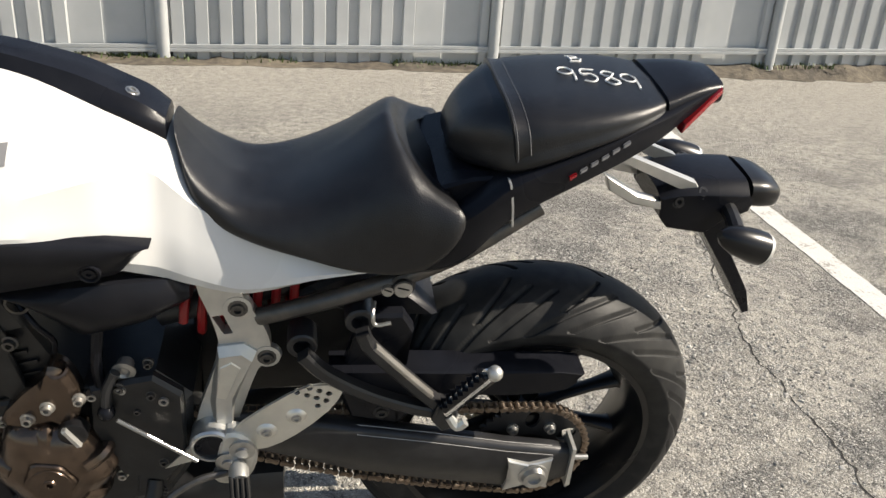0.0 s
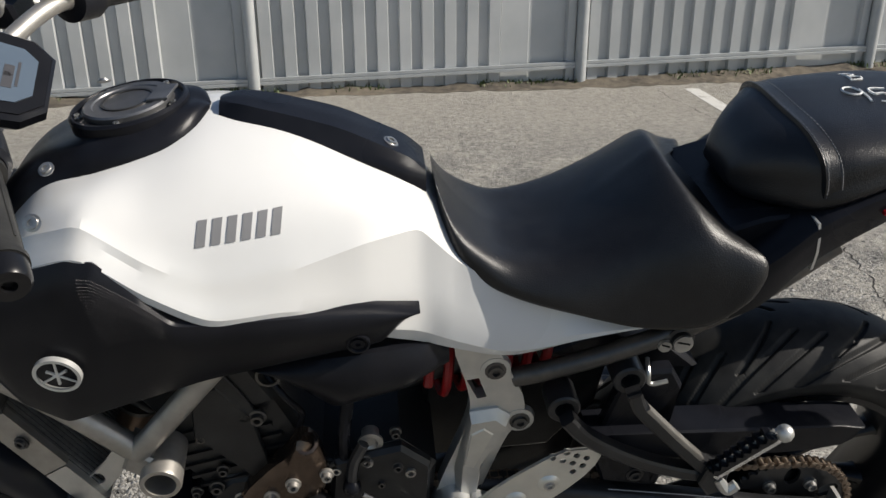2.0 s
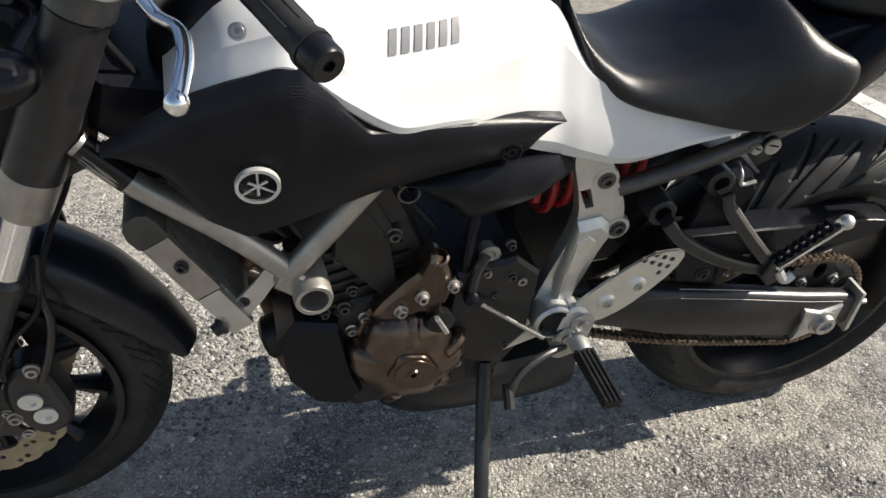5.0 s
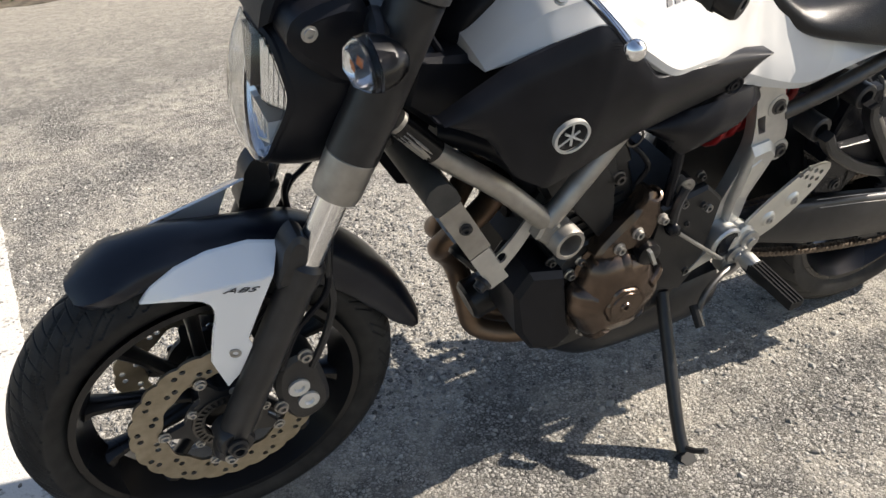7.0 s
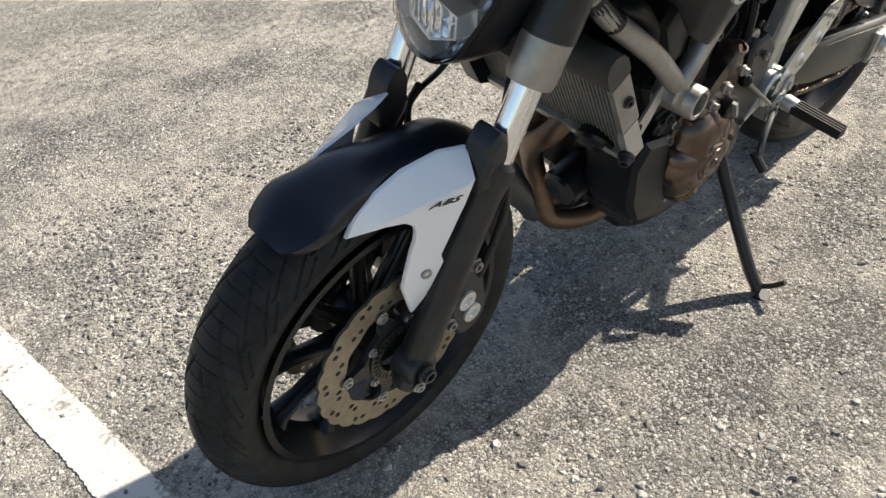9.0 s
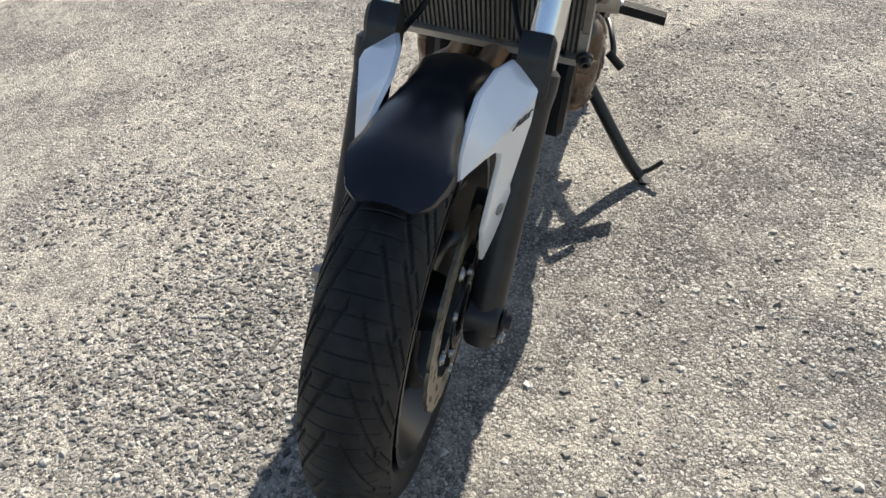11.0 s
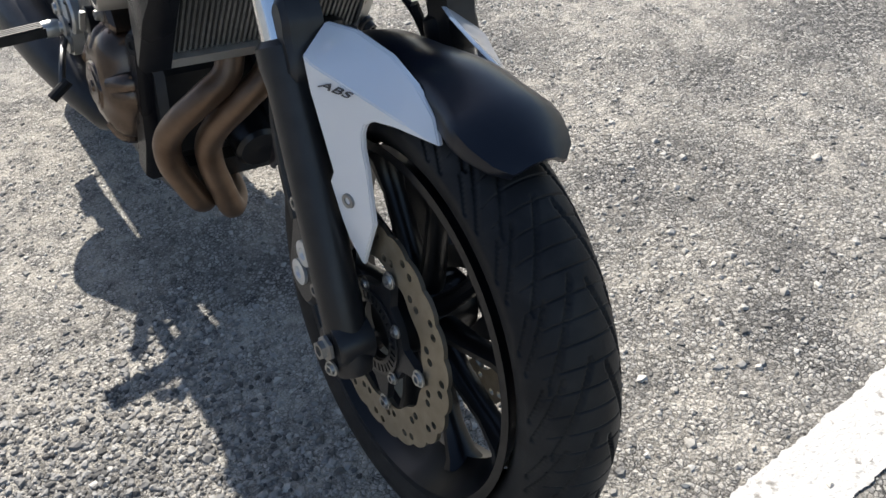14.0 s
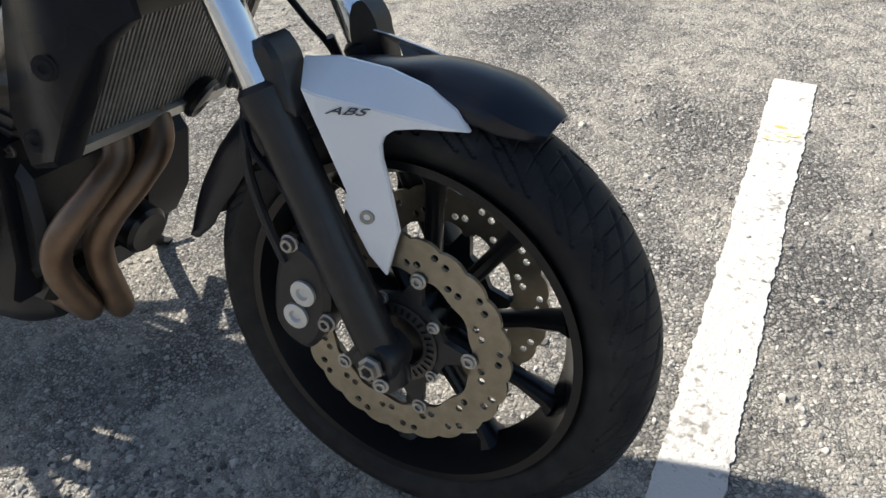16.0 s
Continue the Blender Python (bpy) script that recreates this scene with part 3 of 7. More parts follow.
add_lathe(bm, cap + ax * 0.007, ax, [(0, 0.030), (0.002, 0.030), (0.002, 0.027), (0.0, 0.027)], 40, hollow=True)
part("cap_rim", bm, STEEL_DARK, filler, "raised ring on the cap")
for i in range(5):
    t = 2 * math.pi * i / 5 + 0.3
    bolt(filler, cap + ax * 0.001 + Vector((0.0565 * math.cos(t), 0.0565 * math.sin(t), -0.0079 * math.cos(t))), ax, 0.0042, 0.005, name="cap_screw")
bm = B()
add_prism(bm, [(-0.012, -0.02), (0.012, -0.02), (0.012, 0.02), (-0.012, 0.02)], 0, 0.003, 0.001)
fl = part("cap_flap", bm, CAP_METAL, filler)
fl.matrix_local = Matrix.Translation(cap + ax * 0.009 + Vector((-0.040, 0, 0.0056))) @ Vector((0, 1, 0)).rotation_difference(ax).to_matrix().to_4x4()

for s in (1, -1):
    bolt(tank, (0.958, s * 0.118, 0.962), (0.2, s * 0.6, 1), 0.007, 0.004, name="cover_screw")
    bolt(tank, (0.967, s * 0.163, 0.926), (0.1, s, 0.7), 0.008, 0.004, name="tank_screw")

# ridge pad between the filler and the seat
bm = B()
S = []
for x, w, z, wt, zt in ((0.562, 0.038, 0.894, 0.029, 0.904), (0.585, 0.045, 0.907, 0.031, 0.923), (0.614, 0.046, 0.920, 0.031, 0.938), (0.661, 0.045, 0.936, 0.030, 0.960), (0.707, 0.043, 0.951, 0.028, 0.974), (0.746, 0.040, 0.961, 0.026, 0.984), (0.775, 0.034, 0.970, 0.020, 0.989), (0.796, 0.022, 0.978, 0.010, 0.987)):
    S.append([(x, 0, zt), (x, wt, zt - 0.001), (x, w - 0.003, z + 0.003), (x, w, z - 0.002), (x, w, z - 0.02), (x, 0, z - 0.03)])
body_loft(bm, S, nx=32, k=3, sharp=(1, 2, 3))
pad = part("tank_pad", bm, PLASTIC, tank, "black textured plastic ridge pad")
bolt(pad, (0.603, 0.012, 0.9315), (-0.50, 0.05, 1), 0.008, 0.004, BOLT, "pad_screw")

skin = bvhtree.BVHTree.FromPolygons([v.co for v in tank.data.vertices], [p.vertices for p in tank.data.polygons])


def on_tank(x, z, s):
    """The y of the tank's side at x and z."""
    hit = skin.ray_cast(Vector((x, s * 0.5, z)), Vector((0, -s, 0)))[0]
    return hit.y


# maker's lettering stays a row of plain slanted bars on the tank
for s in (1, -1):
    for i in range(6):
        bm = B()
        x0 = 0.812 - 0.0152 * i
        y = lambda x, z: on_tank(x, z, s) + s * 0.0008
        pts = [(x0, 0.893), (x0 - 0.0095, 0.893), (x0 - 0.0125, 0.915), (x0 - 0.003, 0.915)]
        fine = [(pts[k][0] + (pts[(k + 1) % 4][0] - pts[k][0]) * q / 4, pts[k][1] + (pts[(k + 1) % 4][1] - pts[k][1]) * q / 4) for k in range(4) for q in range(4)]
        add_prism(bm, fine, lambda x, z: y(x, z) - s * 0.004, lambda x, z: y(x, z) + s * 0.0006)
        part("tank_mark", bm, GREY_PRINT, tank, "grey printed mark")

# black side scoops with a round silver badge
for s in (1, -1):
    bm = B()
    tops = [(0.577, 0.133, 0.781), (0.640, 0.150, 0.797), (0.740, 0.179, 0.816), (0.838, 0.198, 0.828), (0.875, 0.201, 0.872), (0.906, 0.201, 0.901), (0.932, 0.197, 0.902), (1.030, 0.182, 0.864), (1.085, 0.176, 0.830), (1.118, 0.170, 0.806)]
    lows = [(0.577, 0.132, 0.779), (0.622, 0.142, 0.733), (0.716, 0.153, 0.722), (0.824, 0.172, 0.714), (0.880, 0.184, 0.705), (0.930, 0.196, 0.698), (0.975, 0.200, 0.687), (1.020, 0.196, 0.715), (1.060, 0.184, 0.775), (1.116, 0.168, 0.800)]
    side_panel(bm, tops, lows, 0.018, s, nx=72, nz=14, thick=0.006, along=polyline, crest=0.62)
    scoop = part("side_scoop", bm, PLASTIC, bike, "matt black plastic side scoop")
    bm = B()
    lip_t = [(0.955, 0.196, 0.752), (1.000, 0.204, 0.772), (1.060, 0.196, 0.790), (1.122, 0.178, 0.806)]
    lip_b = [(0.955, 0.190, 0.748), (0.985, 0.190, 0.715), (1.050, 0.180, 0.765), (1.118, 0.160, 0.796)]
    side_panel(bm, lip_t, lip_b, 0.004, s, nx=14, nz=4, thick=0.02)
    part("air_intake", bm, PLASTIC, scoop)
    bm = B()
    c, ax = Vector((0.962, s * 0.2195, 0.774)), Vector((0.05, s, -0.12)).normalized()
    add_lathe(bm, c, ax, [(-0.004, 0.0245), (0.0025, 0.0245), (0.0025, 0.0205), (0.001, 0.0205)], 36, hollow=True)
    badge = part("badge_ring", bm, SILVER_PRINT, scoop, "round silver badge")
    bm = B()
    for k in range(3):
        t = math.radians(90 + 120 * k)
        u = Vector((math.cos(t), 0, math.sin(t)))
        add_cyl(bm, c + ax * 0.0005 - u * 0.012, c + ax * 0.0005 + u * 0.021, 0.0018, 0.0012, 6)
    part("badge_spoke", bm, SILVER_PRINT, badge)
    bm = B()
    add_lathe(bm, (0.650, s * 0.1630, 0.750), (0, s, -0.1), [(-0.004, 0.014), (0.002, 0.014), (0.0025, 0.012), (-0.001, 0.010), (-0.001, 0.008), (0.0015, 0.0075), (0.0015, 0.0035), (-0.001, 0.003)], 24)
    part("scoop_screw", bm, PLASTIC, scoop, "black sunk push screw")
    # fine dotted grain at the front upper corner
    bm = B()
    for i in range(52):
        for j in range(26):
            u, v = 0.37 + 0.24 * i / 51, 0.07 + 0.41 * j / 25
            if v > 0.26 + 0.34 * (i / 51) or v > 1.1 - i / 51:
                continue
            p = polyline(tops, u) * (1 - v) + polyline(lows, u) * v
            c = Vector((p[0], s * (p[1] + 0.018 * math.sin(math.pi * v ** 0.62) ** 0.8), p[2]))
            o = Vector((0, s, 0.15)).normalized()
            vs = [bm.verts.new(c + Vector((dx, 0, dz)) - o * 0.0006) for dx, dz in ((-0.0009, 0), (0, -0.0009), (0.0009, 0), (0, 0.0009))]
            top = bm.verts.new(c + o * 0.0003)
            for q in range(4):
                bm.faces.new((vs[q], vs[(q + 1) % 4], top))
    part("dotted_grain", bm, PLASTIC, scoop, "fine raised dots", angle=5)

# ---- seats and tail ----
bm = B()
S = [
    [(0.554, 0, 0.900), (0.553, 0.026, 0.896), (0.550, 0.042, 0.884), (0.547, 0.052, 0.862), (0.548, 0.045, 0.85), (0.548, 0, 0.85)],
    [(0.534, 0, 0.866), (0.534, 0.040, 0.861), (0.533, 0.076, 0.848), (0.530, 0.086, 0.824), (0.528, 0.075, 0.81), (0.528, 0, 0.81)],
    [(0.500, 0, 0.828), (0.500, 0.045, 0.825), (0.500, 0.090, 0.820), (0.497, 0.104, 0.797), (0.497, 0.09, 0.78), (0.497, 0, 0.78)],
    [(0.460, 0, 0.808), (0.460, 0.050, 0.806), (0.458, 0.096, 0.803), (0.453, 0.121, 0.781), (0.45, 0.105, 0.762), (0.45, 0, 0.755)],
    [(0.400, 0, 0.816), (0.400, 0.060, 0.815), (0.395, 0.114, 0.806), (0.388, 0.140, 0.772), (0.388, 0.124, 0.752), (0.388, 0, 0.735)],
    [(0.335, 0, 0.856), (0.330, 0.070, 0.852), (0.320, 0.128, 0.830), (0.310, 0.155, 0.766), (0.31, 0.142, 0.741), (0.31, 0, 0.72)],
    [(0.285, 0, 0.900), (0.277, 0.070, 0.892), (0.255, 0.140, 0.860), (0.240, 0.168, 0.785), (0.24, 0.152, 0.744), (0.24, 0, 0.72)],
    [(0.268, 0, 0.906), (0.259, 0.066, 0.896), (0.230, 0.130, 0.866), (0.196, 0.170, 0.822), (0.205, 0.155, 0.768), (0.22, 0, 0.73)],
    [(0.256, 0, 0.890), (0.245, 0.062, 0.878), (0.212, 0.118, 0.858), (0.178, 0.160, 0.838), (0.188, 0.152, 0.792), (0.205, 0, 0.76)],
    [(0.240, 0, 0.872), (0.230, 0.058, 0.864), (0.198, 0.110, 0.850), (0.176, 0.150, 0.832), (0.184, 0.146, 0.806), (0.205, 0, 0.79)],
]
body_loft(bm, S, nx=48, k=5)
part("rider_seat", bm, VINYL, bike, "black vinyl rider seat with side lobes", angle=60)
bm = B()
S = []
PILLION = ((0.188, 0.902, 0.040, 0.876), (0.174, 0.926, 0.062, 0.870), (0.144, 0.950, 0.094, 0.874), (0.104, 0.963, 0.124, 0.884), (0.029, 0.970, 0.124, 0.914), (-0.040, 0.974, 0.110, 0.938), (-0.090, 0.974, 0.084, 0.952), (-0.122, 0.970, 0.050, 0.958), (-0.136, 0.966, 0.016, 0.958))
for x, zt, w, zb in PILLION:
    S.append([(x, 0, zt), (x, w * 0.55, zt - 0.002), (x, w * 0.90, zt - (zt - zb) * 0.22), (x, w, zt - (zt - zb) * 0.60), (x, w * 0.96, zb), (x, 0, zb)])
body_loft(bm, S, nx=40, k=5)
pillion = part("pillion_seat", bm, VINYL, bike, "black vinyl pillion seat with chalk marks", angle=60)


def pillion_z(x, y):
    """Height of the pillion's top."""
    xs, zs, ws, bs = zip(*PILLION)
    i = lambda v: float(np.interp(-x, [-a for a in xs], v))
    zt, w, zb = i(zs), i(ws), i(bs)
    q = abs(y) / w
    return float(np.interp(q, (0, 0.55, 0.9, 1.0), (zt, zt - 0.002, zt - (zt - zb) * 0.22, zt - (zt - zb) * 0.6)))


# welt across the pillion, following its section
def pillion_rim(x, k):
    """A point of the pillion's outside at x; k from -1 (lower right edge) to 1 (lower left edge)."""
    xs, zs, ws, bs = zip(*PILLION)
    i = lambda v: float(np.interp(-x, [-a for a in xs], v))
    zt, w, zb = i(zs), i(ws), i(bs)
    pts = curve_points([(-w * 0.55, zt - 0.002), (0, zt), (w * 0.55, zt - 0.002), (w * 0.90, zt - (zt - zb) * 0.22), (w, zt - (zt - zb) * 0.60), (w * 0.96, zb)], 8, closed=False)[8:]
    q = abs(k) * (len(pts) - 1)
    j = min(int(q), len(pts) - 2)
    y, z = np.array(pts[j]) * (1 - q + j) + np.array(pts[j + 1]) * (q - j)
    return Vector((x, math.copysign(y, k), z))


def welt_x(k):
    return 0.112 - 0.014 * abs(k) ** 1.6


rings, seams = [], {0.0085: B(), -0.0085: B()}
for i in range(65):
    k = -0.98 + 1.96 * i / 64
    c = pillion_rim(welt_x(k), k)
    nrm = (c - Vector((c.x, 0, 0.86))).normalized()
    e = Vector((1, 0, 0))
    rings.append([c + e * 0.0125 - nrm * 0.004, c + e * 0.0115 + nrm * 0.0035, c + nrm * 0.0026, c - e * 0.0115 + nrm * 0.0035, c - e * 0.0125 - nrm * 0.004])
    for dx, sm in seams.items():
        o = c + e * dx + nrm * 0.0034
        d = (pillion_rim(welt_x(k + 0.01), k + 0.01) - c).normalized() * 0.0015
        add_cyl(sm, o - d, o + d, 0.0006, n=5)
bm = B()
add_loft(bm, rings)
part("seat_welt", bm, VINYL, pillion, "stitched black vinyl welt")
for sm in seams.values():
    part("stitching", sm, GREY_PRINT, pillion)

# chalk writing: strokes of the figures 9 5 8 9 and a B above them
STROKES = {
    "9": [[(0.62, 0.70), (0.45, 0.95), (0.12, 0.85), (0.08, 0.55), (0.35, 0.42), (0.60, 0.60), (0.62, 0.80), (0.60, 0.30), (0.55, 0.0)]],
    "5": [[(0.70, 0.95), (0.20, 0.92), (0.15, 0.55), (0.45, 0.60), (0.65, 0.35), (0.45, 0.05), (0.10, 0.08)]],
    "8": [[(0.40, 0.52), (0.12, 0.72), (0.30, 0.95), (0.60, 0.85), (0.40, 0.52), (0.15, 0.25), (0.38, 0.02), (0.66, 0.22), (0.40, 0.52)]],
    "B": [[(0.15, 0.0), (0.18, 1.0)], [(0.05, 0.95), (0.60, 0.85), (0.50, 0.58), (0.18, 0.52), (0.65, 0.40), (0.60, 0.08), (0.05, 0.05)]],
}


def chalk(text, x0, y0, size, step, slope):
    """Figures read from the bike's left side: along -x, with their tops to the right of the bike."""
    for n, ch in enumerate(text):
        bm = B()
        for stroke in STROKES[ch]:
            pts = []
            fine = smooth_path([(p[0], p[1], 0) for p in stroke], 5)
            for p in fine:
                x = x0 - step * n - p.x * size * 0.8
                y = y0 - p.y * size - slope * (n + p.x)
                pts.append(Vector((x, y, pillion_z(x, y) + 0.0012)))
            add_tube(bm, pts, 0.0017, 5, k=1)
        part("chalk_mark", bm, CHALK, pillion, "white chalk figure")


chalk("9589", 0.034, 0.010, 0.046, 0.028, -0.009)
chalk("B", 0.006, -0.052, 0.034, 0.03, 0.0)

bm = B()
S = []
for x, w, zt, zb in ((0.262, 0.120, 0.78, 0.725), (0.225, 0.144, 0.800, 0.722), (0.165, 0.150, 0.842, 0.746), (0.118, 0.145, 0.880, 0.800), (0.070, 0.138, 0.902, 0.832), (0.024, 0.132, 0.920, 0.858), (-0.040, 0.116, 0.946, 0.888), (-0.095, 0.094, 0.960, 0.916), (-0.130, 0.076, 0.970, 0.940), (-0.172, 0.052, 0.980, 0.962), (-0.190, 0.040, 0.982, 0.972)):
    S.append([(x, 0, zt), (x, w * 0.6, zt), (x, w * 0.95, zt - (zt - zb) * 0.05), (x, w, zt - (zt - zb) * 0.35), (x, w * 0.86, zb), (x, 0, zb)])
body_loft(bm, S, nx=40, k=3)
tail = part("tail_cowl", bm, PLASTIC, bike, "matt black plastic tail cowl", angle=30)
bm = B()
S = []
for x, w, zt in ((-0.100, 0.080, 0.976), (-0.150, 0.060, 0.986), (-0.190, 0.044, 0.987)):
    S.append([(x, 0, zt), (x, w * 0.8, zt - 0.002), (x, w, zt - 0.012), (x, w * 0.9, zt - 0.03), (x, 0, zt - 0.03)])
body_loft(bm, S, nx=8, k=3)
part("tail_cap", bm, PLASTIC, tail)
for s in (1, -1):
    bm = B()
    add_prism(bm, [(-0.124, 0.930), (-0.128, 0.942), (-0.172, 0.974), (-0.186, 0.982), (-0.188, 0.974)], lambda x, z: s * (0.02 + (x + 0.2) * 0.4), lambda x, z: s * (0.0470 + (x + 0.19) * 0.60), 0.002)
    part("tail_light", bm, RED_LENS, tail, "red tail light lens")
    bm = B()
    add_prism(bm, [(0.1195, 0.878), (0.117, 0.879), (0.1125, 0.858), (0.1085, 0.838), (0.105, 0.818), (0.103, 0.808), (0.1055, 0.806), (0.1085, 0.820), (0.1115, 0.838), (0.1155, 0.858)], s * 0.11, lambda x, z: s * float(np.interp(z, (0.806, 0.822, 0.850, 0.880), (0.1335, 0.1395, 0.1462, 0.1430))))
    part("cowl_seam", bm, SILVER_PRINT, tail, "bare edge of the side cover")
    # model mark: red tick and plain grey bars
    for i in range(6):
        bm = B()
        x0 = 0.040 - 0.014 * i
        z0 = 0.884 + 0.0082 * i
        f1 = lambda x, z: s * (0.1405 + (x - 0.04) * 0.22)
        add_prism(bm, [(x0, z0), (x0 - 0.009, z0 + 0.005), (x0 - 0.009, z0 + 0.009), (x0, z0 + 0.004)], lambda x, z: f1(x, z) - s * 0.01, f1)
        part("cowl_mark", bm, RED_LENS if i == 0 else GREY_PRINT, tail)
bm = B()
add_prism(bm, [(0.240, 0.79), (0.232, 0.846), (0.205, 0.852), (0.160, 0.866), (0.12, 0.870), (0.12, 0.80)], -0.108, 0.108, 0.006)
part("seat_hump", bm, PLASTIC, tail)

# plate carrier, lamp and rear indicators
bm = B()
side = ((-0.134, 0.811, 0.006), (-0.141, 0.778, 0.0), (-0.157, 0.760, 0.0), (-0.221, 0.750, 0.004), (-0.245, 0.774, 0.0), (-0.280, 0.790, 0.0), (-0.284, 0.806, 0.006), (-0.275, 0.818, 0.016), (-0.205, 0.820, 0.014), (-0.160, 0.818, 0.010))
mid_x, mid_z = -0.205, 0.790
add_loft(bm, [[(x + (mid_x - x) * inset, y, z + (mid_z - z) * inset + lift * up) for x, z, lift in side] for y, inset, up in ((-0.062, 0.07, 0), (-0.060, 0.0, 0.05), (-0.044, 0.0, 0.85), (-0.034, 0.0, 1), (0.034, 0.0, 1), (0.044, 0.0, 0.85), (0.060, 0.0, 0.05), (0.062, 0.07, 0))])
carrier = part("plate_carrier", bm, PLASTIC, bike, "black plastic number plate carrier", angle=25)
bm = B()
S = []
for x, w, zt, zb in ((-0.284, 0.052, 0.834, 0.790), (-0.312, 0.050, 0.831, 0.787), (-0.338, 0.038, 0.820, 0.785), (-0.351, 0.012, 0.806, 0.791)):
    S.append([(x, 0, zt), (x, w * 0.8, zt - 0.004), (x, w, (zt + zb) / 2), (x, w * 0.8, zb), (x, 0, zb)])
body_loft(bm, S, nx=12, k=3)
part("plate_lamp", bm, GLOSS_BLACK, carrier, "rounded black plate lamp housing")
bm = B()
add_prism(bm, [(-0.205, 0.765), (-0.262, 0.780), (-0.290, 0.700), (-0.345, 0.620), (-0.362, 0.576), (-0.352, 0.572), (-0.305, 0.640), (-0.228, 0.742)], -0.04, 0.04, 0.004)
part("plate_flap", bm, PLASTIC, carrier, "black plastic mud flap")
for s in (1, -1):
    bolt(carrier, (-0.200, s * 0.054, 0.819), (0, s, 0.9), 0.009, 0.005, BLACK_METAL)
    bolt(carrier, (-0.164, s * 0.0595, 0.806), (0, s, 0.25), 0.009, 0.005, BLACK_METAL)
    bm = B()
    add_prism(bm, [(-0.058, 0.882), (-0.066, 0.865), (-0.182, 0.815), (-0.198, 0.820), (-0.190, 0.832)], s * 0.036, s * 0.052, 0.003)
    add_prism(bm, [(-0.044, 0.846), (-0.052, 0.823), (-0.092, 0.800), (-0.146, 0.790), (-0.146, 0.803), (-0.100, 0.815)], s * 0.046, s * 0.0605, 0.003)
    part("carrier_arm", bm, ALU, carrier, "cast aluminium carrier arm")
    bm = B()
    add_tube(bm, [(-0.248, s * 0.045, 0.796), (-0.244, s * 0.085, 0.792), (-0.238, s * 0.122, 0.786)], 0.012, 10)
    stalk = part("indicator_stalk", bm, BLACK_METAL, carrier)
    bm = B()
    add_lathe(bm, (-0.217, s * 0.135, 0.792), (-1, 0, -0.34), [(-0.018, 0.006), (-0.008, 0.015), (0.012, 0.022), (0.040, 0.0255), (0.056, 0.0255)], 20)
    part("indicator_body", bm, GLOSS_BLACK, stalk, "black indicator housing")
    bm = B()
    add_lathe(bm, (-0.270, s * 0.135, 0.774), (-1, 0, -0.34), [(0.0, 0.0255), (0.006, 0.024), (0.012, 0.016), (0.014, 0.0)], 20)
    part("indicator_lens", bm, SILVER_PRINT, stalk, "pale indicator lens")

# ---- wheels ----


def tyre_mesh(parent, centre, radius, width, crown, groove, bead=0.222, n=1440, m=84):
    """A tyre whose tread grooves are sunk into the rubber. groove(a, s): depth at the angle a and the place s (-1 to 1) across the tread."""
    sec = []
    for j in range(m + 1):
        s = -1.25 + 2.5 * j / m
        if abs(s) <= 1:
            ang = s * 1.18
            y = width / 2 * math.sin(ang) / math.sin(1.18)
            r = radius - crown * (1 - math.cos(ang)) / (1 - math.cos(1.18))
        else:
            q = (abs(s) - 1) / 0.25
            y = math.copysign(width / 2 - 0.002 * q - 0.016 * q * q, s)
            r = radius - crown - (radius - crown - bead) * q
        sec.append((s, y, r))
    a = np.arange(n) * 2 * np.pi / n
    verts = np.zeros((n, m + 1, 3))
    for j, (s, y, r) in enumerate(sec):
        d = np.array([groove(t, s) for t in a]) if abs(s) <= 1 else 0.0
        rr = r - d
        verts[:, j, 0] = centre[0] + rr * np.cos(a)
        verts[:, j, 1] = centre[1] + y * (1 - 0 * a)
        verts[:, j, 2] = centre[2] + rr * np.sin(a)
    idx = np.arange(n * (m + 1)).reshape(n, m + 1)
    nxt = np.roll(idx, -1, axis=0)
    quads = np.stack([idx[:, :-1], idx[:, 1:], nxt[:, 1:], nxt[:, :-1]], -1).reshape(-1, 4)
    me = bpy.data.meshes.new("tyre")
    me.from_pydata(verts.reshape(-1, 3).tolist(), [], quads.tolist())
    me.materials.append(RUBBER)
    me.shade_smooth()
    ob = new("tyre", me)
    ob.parent = parent
    return tagged(ob, "black road tyre with sunk diagonal grooves")


def cut(gap, half, deep):
    """Depth of a groove with sloping walls, at the distance gap from its middle line."""
    return deep * min(1.0, max(0.0, (half - gap) / 0.0012 + 0.5))


def front_groove(a, s):
    """Open V grooves in pairs, shoulder slashes between them, and fine sipes straight across."""
    per, q = 2 * math.pi / 24, abs(s)
    d = 0.0
    for shift, lo, hi, lean in ((0.0, 0.10, 0.66, 2.3), (0.45, 0.50, 0.93, 2.0), (0.0, 0.72, 0.97, 2.1)):
        if lo < q < hi:
            ph = ((a + lean * q * per) / per + shift + (0.12 if s > 0 else 0)) % 1
            slant = 1 / math.hypot(1, lean * per * 0.29 / 0.058)
            d = max(d, cut(min(ph, 1 - ph) * per * 0.285 * slant, 0.0016 * (1 if q < 0.7 else 0.8), 0.0042))
    if q < 0.72:
        fine = (a * 84 / (2 * math.pi) + 0.7 * q ** 3) % 1
        d = max(d, cut(min(fine, 1 - fine) * 2 * math.pi * 0.285 / 84, 0.0007, 0.0020))
    return d


